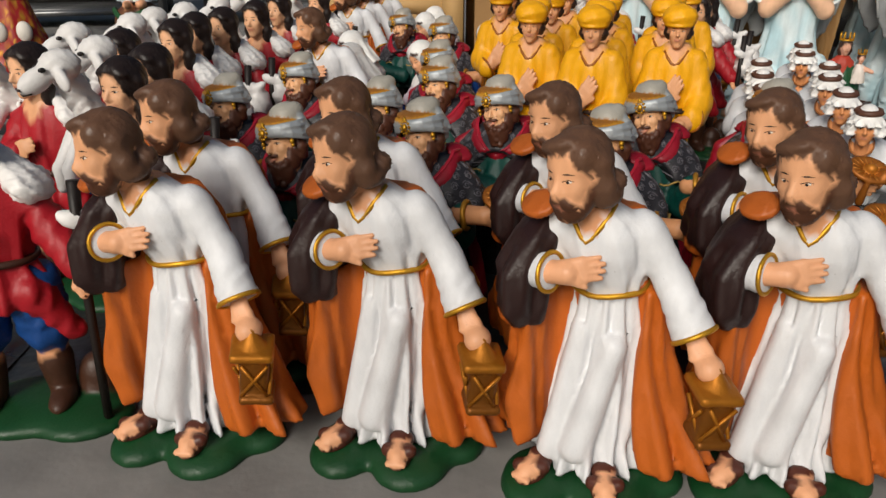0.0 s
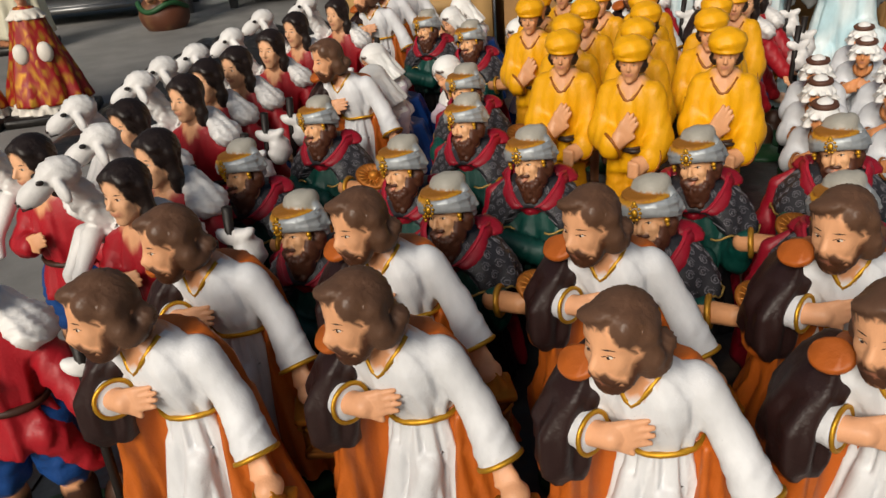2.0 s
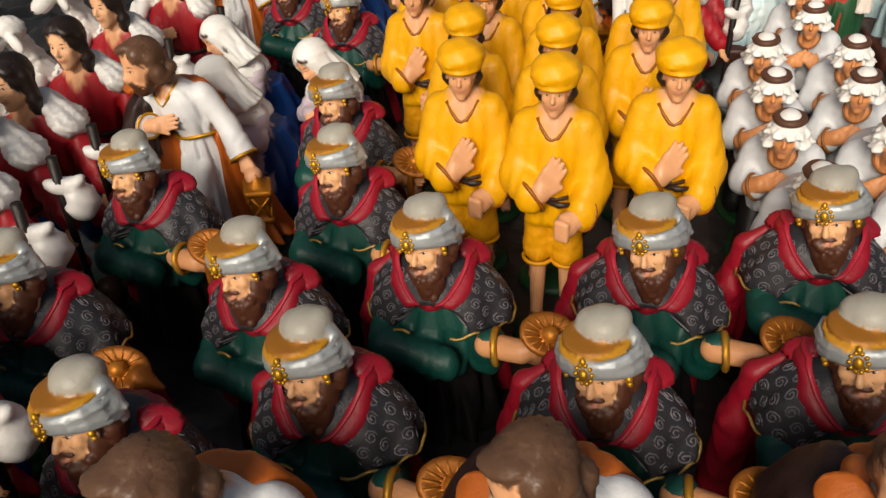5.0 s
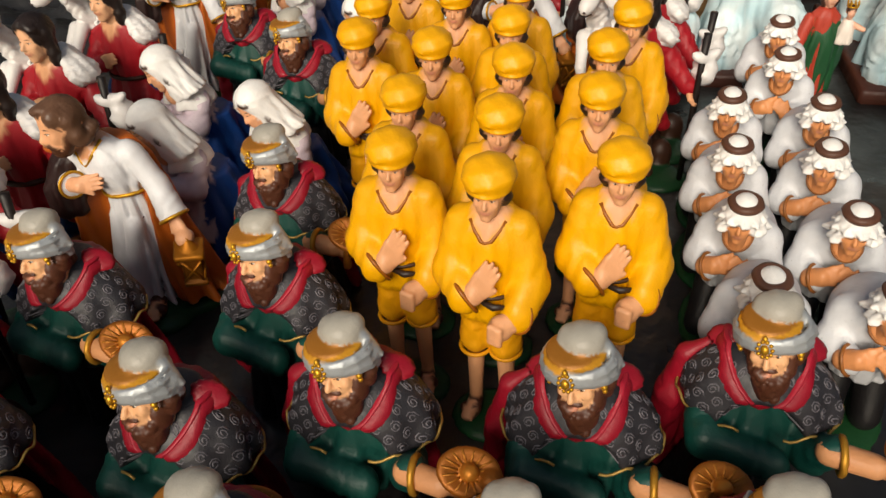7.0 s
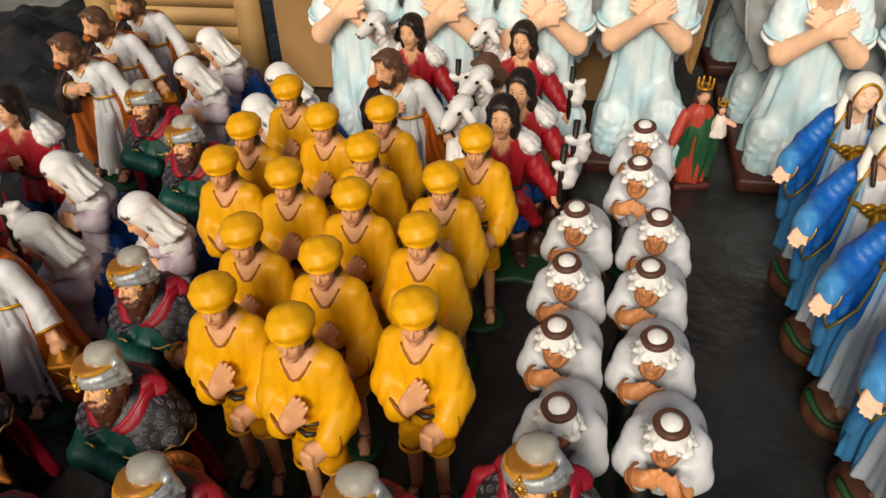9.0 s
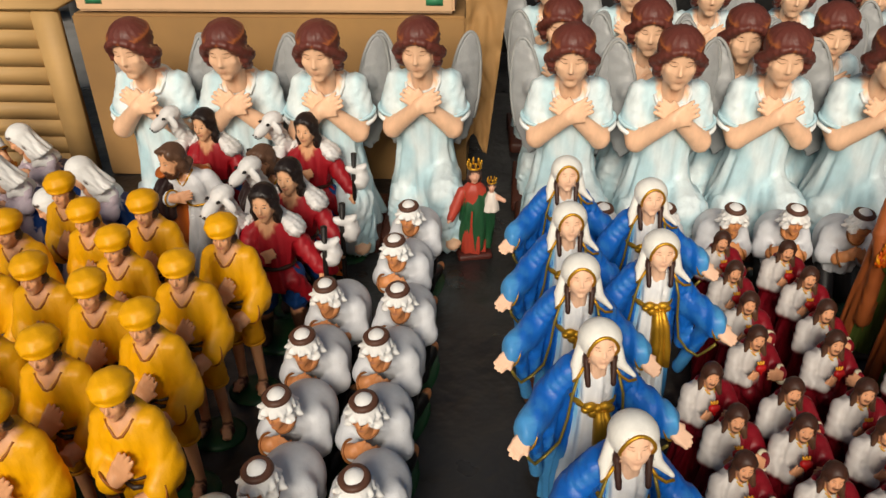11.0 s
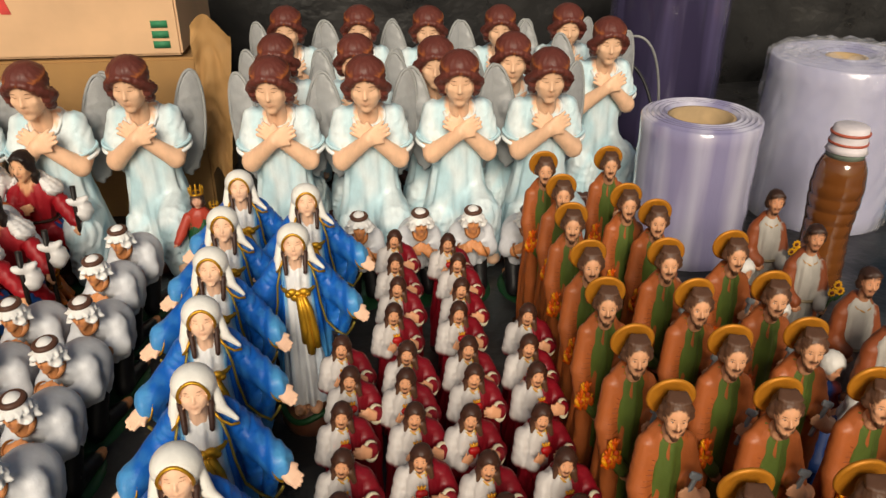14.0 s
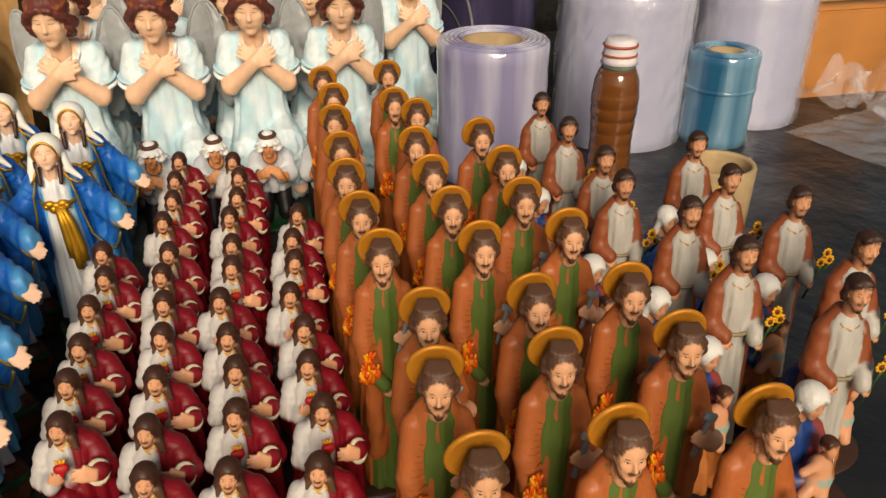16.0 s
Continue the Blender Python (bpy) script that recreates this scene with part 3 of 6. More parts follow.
def make_king():
    """Kneeling bearded king in a turban, with a scaled dark mantle, a red collar and a golden dish."""
    g = Figure()
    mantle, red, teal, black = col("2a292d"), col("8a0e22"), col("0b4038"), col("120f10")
    g.sculpt([
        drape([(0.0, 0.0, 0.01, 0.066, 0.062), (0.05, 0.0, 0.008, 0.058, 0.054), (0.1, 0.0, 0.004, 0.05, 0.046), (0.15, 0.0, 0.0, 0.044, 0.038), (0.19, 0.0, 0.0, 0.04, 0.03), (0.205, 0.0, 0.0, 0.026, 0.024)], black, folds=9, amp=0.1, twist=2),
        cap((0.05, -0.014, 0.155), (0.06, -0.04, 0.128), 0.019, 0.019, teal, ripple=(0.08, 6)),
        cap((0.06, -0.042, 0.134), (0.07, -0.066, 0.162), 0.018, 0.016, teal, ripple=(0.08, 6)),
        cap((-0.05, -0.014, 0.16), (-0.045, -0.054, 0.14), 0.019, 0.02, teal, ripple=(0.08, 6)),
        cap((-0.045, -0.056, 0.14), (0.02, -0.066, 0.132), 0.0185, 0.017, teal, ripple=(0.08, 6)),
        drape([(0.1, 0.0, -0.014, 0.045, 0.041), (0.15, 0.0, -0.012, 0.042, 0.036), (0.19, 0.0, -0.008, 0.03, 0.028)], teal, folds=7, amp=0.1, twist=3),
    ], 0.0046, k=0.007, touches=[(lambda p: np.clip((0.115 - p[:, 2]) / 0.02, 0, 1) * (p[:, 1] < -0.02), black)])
    cut = ell((0.004, -0.078, 0.15), (0.046, 0.062, 0.044), mantle)
    cape = without(drape([(0.158, 0.004, -0.004, 0.08, 0.058), (0.17, 0.004, -0.004, 0.078, 0.056), (0.19, 0.003, -0.004, 0.069, 0.049), (0.207, 0.002, -0.002, 0.054, 0.039), (0.222, 0.0, 0.0, 0.034, 0.027)], mantle, folds=6, amp=0.035), cut)
    cfield = g.sculpt([relief(cape, 0.0005, 420)], 0.0034, k=0.003)
    # Raised swirls of worn silver, coloured paler to paint in the light they catch.
    for j in range(5):
        for i in range(13):
            b = -1.75 + 3.5 * i / 12 + (0.14 if j % 2 else 0)
            z = 0.168 + 0.0104 * j
            if abs(b) < 0.3 + 0.05 * j:
                continue
            t = np.linspace(0, 10.5, 14)
            rr = 0.0056 - 0.00042 * t
            q = [on_skin(cfield, b + math.cos(u) * w / 0.06, z + math.sin(u) * w)[0] for u, w in zip(t, rr)]
            g.tube(q, 0.001, col("5d5a60"), sides=4)
    hem = [(0.004 + 0.081 * math.sin(a), -0.004 - 0.059 * math.cos(a), 0.16 + 0.003 * math.sin(13 * a)) for a in np.linspace(0.26, 6.02, 70)]
    g.tube(hem, 0.0016, (*lin("a98a4a"), 0.3), sides=5)
    g.sculpt([
        without(drape([(0.006, -0.01, 0.05, 0.08, 0.03), (0.06, -0.014, 0.046, 0.074, 0.03), (0.13, -0.014, 0.034, 0.062, 0.028), (0.19, -0.006, 0.026, 0.05, 0.024), (0.222, 0.0, 0.018, 0.034, 0.02)], red, folds=7, amp=0.11, twist=2), half((0, 1, 0), (0, 0.006, 0))),
        cap((-0.05, 0.014, 0.205), (-0.072, 0.014, 0.185), 0.006, 0.01, red), cap((-0.072, 0.014, 0.185), (-0.08, 0.018, 0.13), 0.01, 0.015, red, ripple=(0.15, 3)),
        cap((-0.08, 0.014, 0.13), (-0.082, 0.024, 0.03), 0.016, 0.02, red, ripple=(0.15, 3)),
        ell((0.04, 0.004, 0.224), (0.021, 0.014, 0.0042), red, turn(34, 24, 10)), ell((-0.04, 0.006, 0.221), (0.018, 0.013, 0.004), red, turn(34, -24, -10)),
    ], 0.0038, k=0.006)
    g.sculpt([drape([(0.2, 0, 0.0, 0.044, 0.034), (0.214, 0, 0.0, 0.037, 0.031), (0.226, 0, 0.004, 0.028, 0.025)], mantle)], 0.0034)
    both = lambda p: np.minimum(cfield(p), np.maximum(np.linalg.norm((p - (0, 0.0, 0.19)) / (1, 0.8, 1.1), axis=1) - 0.052, -1))
    path = [(a, 0.177 + 0.043 * min(1.0, abs(a) / 1.25) ** 1.1) for a in np.linspace(-1.9, 1.9, 41)]
    band(g, both, path, 0.0066, 0.0026, red)
    band(g, both, [(a, z + 0.0064) for a, z in path], 0.0022, 0.003, col("9a182c"))
    beard = col("4e2c1d")
    crowncol, cloth = col("a09c92"), (*lin("a6abae"), 0.5)
    goldcloth, ochre = (*lin("d09428"), 0.6), (*lin("9a6420"), 0.7)
    turban = [ell((0, 0.1, 0.44), (0.72, 0.76, 0.36), cloth)]
    for k in range(5):
        for x in (-1, 1):
            pts = []
            for a in (0.03, 0.35, 0.7, 1.1, 1.5, 1.9):
                f = (1 - math.cos(a)) / 1.3
                z = (0.36 + 0.07 * k) * (1 - f) + (-0.02 + 0.16 * k) * f
                w = 0.83 - 0.3 * max(0.0, z - 0.5)
                pts.append((x * 1.06 * w * math.sin(a), 0.08 - w * math.cos(a), z))
            turban += [cap(a, b, 0.06 + 0.02 * (k % 2), 0.06 + 0.02 * (k % 2), cloth) for a, b in zip(pts, pts[1:])]
    turban += [ell((-0.04, -0.04, 0.7), (0.74, 0.72, 0.13), goldcloth, turn(4, 6, 0), ripple=(0.02, 9)), ell((-0.08, -0.02, 0.82), (0.62, 0.6, 0.11), ochre, turn(4, 8, 0))]
    turban += [ell((0.1, 0.32, 0.86), (0.54, 0.56, 0.44), crowncol, turn(-8, 10, 0)), ell((-0.2, 0.3, 0.9), (0.32, 0.4, 0.34), crowncol, turn(0, -20, 0)), ell((0.34, 0.42, 0.94), (0.3, 0.38, 0.32), crowncol, turn(0, 24, 0))]
    turban += [cap((0.52, 0.42, 0.7), (0.74, 0.36, 0.3), 0.2, 0.22, cloth), cap((0.74, 0.36, 0.3), (0.7, 0.42, -0.15), 0.2, 0.12, cloth), cap((0.7, 0.42, 0.42), (0.9, 0.46, 0.12), 0.13, 0.08, cloth)]
    hc, hs, hyaw, hnod = np.array((-0.002, -0.027, 0.2465)), 0.0362, -16, 5
    g.squeeze(0.95, 0.95)
    curls = []
    rnd = random.Random(8)
    for i in range(46):
        a, v = rnd.uniform(-1.25, 1.25), rnd.uniform(0, 1)
        curls.append(ell((0.48 * math.sin(a) * (1 - 0.35 * v), -0.12 - 0.64 * math.cos(a) * (1 - 0.15 * v), -0.42 - 0.92 * v), (0.125, 0.125, 0.125), beard))
    head(g, hc, hs, yaw=hyaw, nod=hnod, tilt=-12, skin=col("e0aa7c"), hair=beard, crown=False, length=0.7, step=0.0018, k=0.02,
         extra=turban + curls + [ell((0, -0.37, -0.9), (0.44, 0.4, 0.54), beard), ell((0, -0.66, -0.33), (0.26, 0.08, 0.06), beard), ell((0.42, -0.14, -0.5), (0.18, 0.28, 0.42), beard), ell((-0.42, -0.14, -0.5), (0.18, 0.28, 0.42), beard), ell((0, -0.72, -0.46), (0.13, 0.06, 0.04), LIP)])
    hrot = turn(hnod, -12, hyaw)
    c = hrot @ np.array([0.0, -0.84, 0.48]) * hs + hc
    face = hrot @ turn(-14, 0, 0)
    g.blob(c, (0.0038, 0.0032, 0.005), GOLD, face)
    g.blob(c + face @ np.array([0, 0.001, 0.0095]), (0.0026, 0.0022, 0.0038), GOLD, face, u=7, w=5)
    for i in range(10):
        a = i * 2 * math.pi / 10
        g.blob(c + face @ np.array([0.0062 * math.cos(a), 0.0008, 0.0075 * math.sin(a)]), (0.002, 0.0018, 0.002), GOLD, u=6, w=4)
    for x in (-1, 1):
        for z, r in ((0.18, 0.0026), (0.05, 0.0032), (-0.08, 0.0024)):
            g.blob(hrot @ np.array([x * 0.7, -0.3, z]) * hs + hc, (r, r, r * 1.1), GOLD, u=8, w=6)
    skin = col("c38a5e")
    g.sculpt(hand((0.094, -0.076, 0.167), (1, -0.1, -0.05), (0, -1, -0.3), 0.021, skin, spread=0.03) + [cap((0.062, -0.065, 0.162), (0.096, -0.077, 0.167), 0.0125, 0.0115, skin)], 0.0024, k=0.003)
    rot = turn(38, 14, 8)
    dc = np.array((0.122, -0.078, 0.19))
    dish = (*lin("96581a"), 0.4)
    leaf = without(ell(dc, (0.029, 0.022, 0.0075), dish, rot), ell(dc + rot @ np.array([0, 0, 0.0075]), (0.0255, 0.0185, 0.008), dish, rot))
    g.sculpt([leaf, ell(dc + rot @ np.array([0, 0, 0.003]), (0.008, 0.008, 0.0075), (*lin("c07a28"), 0.3)), cap(dc + rot @ np.array([0.02, -0.004, 0]), dc + rot @ np.array([0.042, -0.01, 0.0]), 0.011, 0.003, dish), cap(dc + rot @ np.array([0.0, -0.022, -0.006]), dc + (-0.006, -0.006, -0.042), 0.004, 0.0055, dish)], 0.0025, k=0.003)
    for i in range(16):
        a = i * 2 * math.pi / 16
        p0, p1 = (rot @ np.array([math.cos(a) * q * 0.0255, math.sin(a) * q * 0.019, -0.001 + 0.004 * q]) + dc for q in (0.4, 0.98))
        g.tube([p0, p1], 0.0014, (*lin("a86a22"), 0.4), sides=4)
    g.ring((0.071, -0.067, 0.1625), 0.0165, 0.0165, 0.0036, (*lin("b5832a"), 0.2), turn(0, 84, 0), n=16)
    g.lean_back(4, 0.05, 0.14, 0.0)
    return g.mesh("king_statue")


def make_boy():
    """Standing boy in a yellow cap, tunic and breeches with a raised hand."""
    g = Figure()
    yel, rim, deep = col("e2a200"), col("8f5210"), col("cf8e04")
    body = [
        drape([(0.16, 0.0, 0.0, 0.033, 0.028), (0.185, 0.0, 0.0, 0.035, 0.03), (0.2, 0.0, -0.002, 0.032, 0.028), (0.225, 0.0, -0.004, 0.038, 0.032), (0.252, 0.0, -0.002, 0.04, 0.03), (0.274, 0.0, 0.0, 0.035, 0.024), (0.29, 0.0, 0.002, 0.018, 0.017)], yel, folds=7, amp=0.065, twist=1.5),
        cap((-0.034, 0.0, 0.264), (-0.044, -0.01, 0.214), 0.0165, 0.0205, yel, ripple=(0.06, 4)), cap((-0.044, -0.012, 0.214), (-0.022, -0.037, 0.205), 0.02, 0.0195, yel, ripple=(0.06, 4)),
        cap((0.034, 0.0, 0.264), (0.046, -0.008, 0.208), 0.0165, 0.022, yel, ripple=(0.06, 4)), cap((0.046, -0.01, 0.208), (0.038, -0.036, 0.19), 0.021, 0.019, yel, ripple=(0.06, 4)),
        ell((0.05, -0.006, 0.19), (0.013, 0.018, 0.016), yel),
        cap((-0.016, 0.0, 0.16), (-0.018, 0.0, 0.112), 0.0195, 0.02, deep, ripple=(0.06, 4)), cap((0.016, 0.0, 0.16), (0.019, -0.004, 0.112), 0.0195, 0.02, deep, ripple=(0.06, 4)),
    ]
    field = g.sculpt(body, 0.0038, k=0.006, touches=[(neckline(0, 0.255, 0.72), col("d69c70"))])
    for x in (-0.018, 0.019):
        g.ring((x, -0.002, 0.1), 0.019, 0.019, 0.0025, deep, n=18)
    skin = col("d69c70")
    g.sculpt([cap((-0.018, 0.0, 0.11), (-0.02, 0.004, 0.02), 0.012, 0.008, skin), cap((0.019, -0.004, 0.11), (0.022, 0.0, 0.02), 0.012, 0.008, skin)] + foot((-0.022, -0.01, 0.02), 0.009, -12) + foot((0.024, -0.014, 0.02), 0.009, 12), 0.0036, k=0.004)
    g.sculpt(hand((-0.01, -0.046, 0.212), (0.6, 0.06, 0.8), (0.1, -1, 0.1), 0.0205, skin, spread=0.03) + [cap((-0.03, -0.036, 0.2), (-0.01, -0.047, 0.212), 0.012, 0.0105, skin)], 0.0021, k=0.003)
    g.sculpt([ell((0.022, -0.054, 0.182), (0.014, 0.012, 0.0135), skin), cap((0.042, -0.04, 0.189), (0.022, -0.052, 0.184), 0.0115, 0.0115, skin)] + [cap((0.013, -0.063, 0.19 - 0.0058 * i), (0.024, -0.066, 0.189 - 0.0058 * i), 0.0036, 0.0036, skin) for i in range(4)], 0.0021, k=0.003)
    g.ring((0.0, -0.002, 0.199), 0.0335, 0.0295, 0.0022, col("3a2413"), turn(0, -3, 0))
    g.tube([(-0.006, -0.036, 0.199), (0.012, -0.045, 0.2), (0.028, -0.041, 0.2)], [0.002, 0.0036, 0.002], col("2c2019"), sides=6)
    trim(g, field, [(-0.021, 0.288), (-0.019, 0.278), (-0.013, 0.268), (-0.005, 0.259), (0.0, 0.257), (0.006, 0.26), (0.013, 0.269), (0.019, 0.279), (0.021, 0.288)], 0.0024, rim)
    g.ring((-0.02, -0.041, 0.205), 0.0185, 0.0185, 0.0022, rim, turn(-30, 48, 0), n=18)
    g.ring((0.038, -0.038, 0.19), 0.0185, 0.0185, 0.0022, rim, turn(24, -66, 40), n=18)
    cap_hat = [relief(ell((0, 0.12, 0.72), (0.96, 1.0, 0.68), yel), 0.035, 6, "x"), ell((0, 0.04, 0.36), (0.84, 0.9, 0.18), yel), cap((0.2, -0.86, 0.8), (0.34, -0.36, 1.18), 0.06, 0.1, yel), cap((-0.34, -0.84, 0.62), (-0.5, -0.36, 1.05), 0.06, 0.1, yel)]
    g.squeeze(0.92, 0.95)
    g.stretch([0.0, 0.1, 0.182, 0.199, 0.257, 0.29], [0.0, 0.126, 0.202, 0.222, 0.292, 0.323])
    head(g, (0.0, -0.014, 0.342), 0.0275, yaw=0, nod=3, skin=skin, hair=BLACK_HAIR, crown=False, length=0.55, step=0.002, extra=cap_hat, k=0.06)
    g.sculpt([ell((0, 0.0, 0.004), (0.048, 0.042, 0.012), GREEN_BASE)], 0.006)
    return g.mesh("boy_statue")


def make_kneeler():
    """Kneeling shepherd in a white shirt and a white headcloth with a brown cord."""
    g = Figure()
    shirt, skin, black, edge = col("cdcfd3"), col("d18c58"), col("161415"), col("8a5526")
    g.sculpt([
        ell((0, 0.036, 0.142), (0.056, 0.056, 0.05), shirt), ell((0, 0.004, 0.166), (0.05, 0.042, 0.03), shirt),
        cap((-0.044, 0.0, 0.165), (-0.051, -0.018, 0.132), 0.0185, 0.02, shirt, ripple=(0.05, 4)), cap((-0.051, -0.02, 0.132), (-0.026, -0.052, 0.138), 0.0185, 0.016, shirt, ripple=(0.05, 4)),
        cap((0.044, 0.0, 0.165), (0.051, -0.018, 0.132), 0.0185, 0.02, shirt, ripple=(0.05, 4)), cap((0.051, -0.02, 0.132), (0.026, -0.052, 0.138), 0.0185, 0.016, shirt, ripple=(0.05, 4)),
        drape([(0.086, 0, 0.022, 0.046, 0.048), (0.11, 0, 0.026, 0.054, 0.055), (0.145, 0, 0.026, 0.05, 0.05)], shirt, folds=9, amp=0.05, twist=2),
        drape([(0.176, 0, -0.022, 0.026, 0.024), (0.194, 0, -0.032, 0.0175, 0.0175)], shirt),
    ], 0.004, k=0.012)
    g.sculpt([
        cap((-0.024, 0.012, 0.085), (-0.028, -0.03, 0.03), 0.025, 0.021, black), cap((0.024, 0.02, 0.085), (0.028, -0.01, 0.03), 0.025, 0.021, black),
        cap((-0.028, -0.026, 0.03), (-0.03, 0.05, 0.024), 0.019, 0.014, black), cap((0.028, -0.01, 0.03), (0.034, 0.07, 0.024), 0.019, 0.014, black),
        ell((-0.03, 0.066, 0.022), (0.011, 0.02, 0.011), skin), ell((0.035, 0.088, 0.022), (0.011, 0.02, 0.011), skin),
    ], 0.0048, k=0.008)
    g.sculpt(hand((-0.024, -0.06, 0.146), (0.8, -0.08, 0.5), (0, -1, 0.6), 0.0185, skin, spread=0.03) + hand((0.026, -0.062, 0.142), (-0.75, -0.08, 0.6), (0, -1, 0.6), 0.0185, skin, spread=0.03)
             + [cap((-0.036, -0.052, 0.138), (-0.022, -0.06, 0.147), 0.013, 0.012, skin), cap((0.036, -0.052, 0.136), (0.022, -0.062, 0.143), 0.013, 0.012, skin)], 0.0022, k=0.003)
    for x in (-0.031, 0.031):
        g.ring((x, -0.053, 0.139), 0.0175, 0.0165, 0.0026, edge, turn(0, 60, 25 if x > 0 else -25), n=16)
    g.ring((0, -0.0385, 0.186), 0.0205, 0.0215, 0.002, edge, turn(42, 0, 0), n=22)
    g.sculpt([ell((0, -0.0395, 0.186), (0.0195, 0.0205, 0.0065), skin, turn(42, 0, 0))], 0.0026)
    cloth = col("e6e5e2")
    g.squeeze(0.82, 0.88)
    kef = [ell((0, 0.14, 0.52), (0.68, 0.74, 0.54), cloth), ell((0, 0.17, 0.86), (0.42, 0.45, 0.32), cloth),
           without(drape([(-0.36, 0, 0.24, 1.06, 0.96), (0.0, 0, 0.18, 0.94, 0.9), (0.3, 0, 0.12, 0.76, 0.8)], cloth, folds=7, amp=0.13, twist=1.0), ell((0, -0.8, -0.35), (0.52, 0.75, 0.8), cloth), k=0.05),
           drape([(0.2, 0, 0.04, 0.92, 0.92), (0.34, 0, 0.06, 0.84, 0.86), (0.56, 0, 0.12, 0.68, 0.74)], cloth, folds=10, amp=0.1, twist=0.5)]
    head(g, (0.0, -0.046, 0.215), 0.0285, yaw=0, nod=4, skin=skin, hair=DARK_HAIR, crown=False, length=0.35, step=0.002, extra=kef, k=0.05, browcol=col("30190f"))
    rot = turn(4, 0, 0)
    g.ring(rot @ np.array([0, 0.15, 0.8]) * 0.0285 + (0, -0.046, 0.215), 0.0148, 0.0162, 0.0052, col("57382a"), rot, n=26, wave=0.0003, flat=1.15)
    g.sculpt([ell((0, 0.02, 0.003), (0.052, 0.085, 0.014), GREEN_BASE)], 0.006)
    return g.mesh("kneeler_statue")


def make_mary():
    """Kneeling woman with a white veil, a pale lilac dress and a blue mantle, head bowed, her palms on her breast."""
    g = Figure()
    veil, dress, blue = col("e2e1de"), col("bfb0ba"), col("0f3a7c")
    g.sculpt([
        drape([(0.0, 0.0, 0.03, 0.08, 0.085), (0.04, 0.0, 0.028, 0.07, 0.075), (0.09, 0.0, 0.02, 0.054, 0.058), (0.14, 0.0, 0.012, 0.044, 0.042)], blue, folds=8, amp=0.13, twist=2.4),
        drape([(0.04, 0.0, -0.022, 0.046, 0.046), (0.1, 0.0, -0.008, 0.04, 0.04), (0.145, 0.0, -0.012, 0.036, 0.034), (0.175, 0.0, -0.018, 0.035, 0.028), (0.196, 0.0, -0.026, 0.02, 0.018)], dress, folds=8, amp=0.1, twist=2),
        cap((-0.034, -0.014, 0.174), (-0.042, -0.034, 0.138), 0.0155, 0.017, dress, ripple=(0.14, 5)), cap((-0.042, -0.036, 0.138), (-0.022, -0.056, 0.146), 0.0165, 0.0145, dress, ripple=(0.14, 5)),
        cap((0.034, -0.014, 0.174), (0.042, -0.034, 0.138), 0.0155, 0.017, dress, ripple=(0.14, 5)), cap((0.042, -0.036, 0.138), (0.022, -0.056, 0.146), 0.0165, 0.0145, dress, ripple=(0.14, 5)),
    ], 0.0046, k=0.008)
    g.sculpt([
        without(drape([(0.166, 0.0, -0.012, 0.05, 0.042), (0.18, 0.0, -0.014, 0.046, 0.038), (0.196, 0.0, -0.02, 0.034, 0.029), (0.212, 0.0, -0.026, 0.022, 0.022)], veil, folds=5, amp=0.04, twist=0.5), ell((0, -0.062, 0.19), (0.016, 0.036, 0.04), veil)),
    ], 0.0036, k=0.004)
    g.sculpt([ell((0, -0.04, 0.19), (0.016, 0.014, 0.022), SKIN)], 0.003)
    g.sculpt(hand((-0.022, -0.066, 0.146), (0.95, -0.05, 0.2), (0, -1, 0.4), 0.02, SKIN, spread=0.02) + hand((0.024, -0.064, 0.142), (-0.9, -0.05, 0.25), (0, -1, 0.4), 0.02, SKIN, spread=0.02), 0.0023, k=0.004)
    opening = ell((0, -0.92, -0.4), (0.6, 0.86, 1.05), veil)
    hood = [without(ell((0, 0.2, 0.3), (0.8, 0.88, 0.78), veil, ripple=(0.014, 6)), opening, k=0.03),
            without(drape([(-1.55, 0.1, 0.5, 1.15, 0.8), (-1.0, 0.05, 0.4, 0.98, 0.8), (-0.4, 0, 0.3, 0.86, 0.82), (0.3, 0, 0.2, 0.78, 0.84)], veil, folds=7, amp=0.07, twist=0.8), opening, k=0.03)]
    hood += [cap((x * 0.55, -0.2, 0.3), (x * 0.58, -0.1, -0.6), 0.1, 0.13, DARK_HAIR, ripple=(0.08, 3)) for x in (-1, 1)] + [cap((-0.52, -0.2, -0.6), (-0.5, -0.4, -1.1), 0.16, 0.14, DARK_HAIR, ripple=(0.12, 4))]
    hood += [ell((x * 0.27, -0.4, 0.54), (0.32, 0.22, 0.13), DARK_HAIR, turn(0, x * 28, 0)) for x in (-1, 1)]
    head(g, (-0.012, -0.046, 0.228), 0.0355, yaw=-22, nod=22, tilt=-20, crown=False, length=0.0, step=0.0022, extra=hood, k=0.04, closed=True, soft=True)
    return g.mesh("mary_statue")


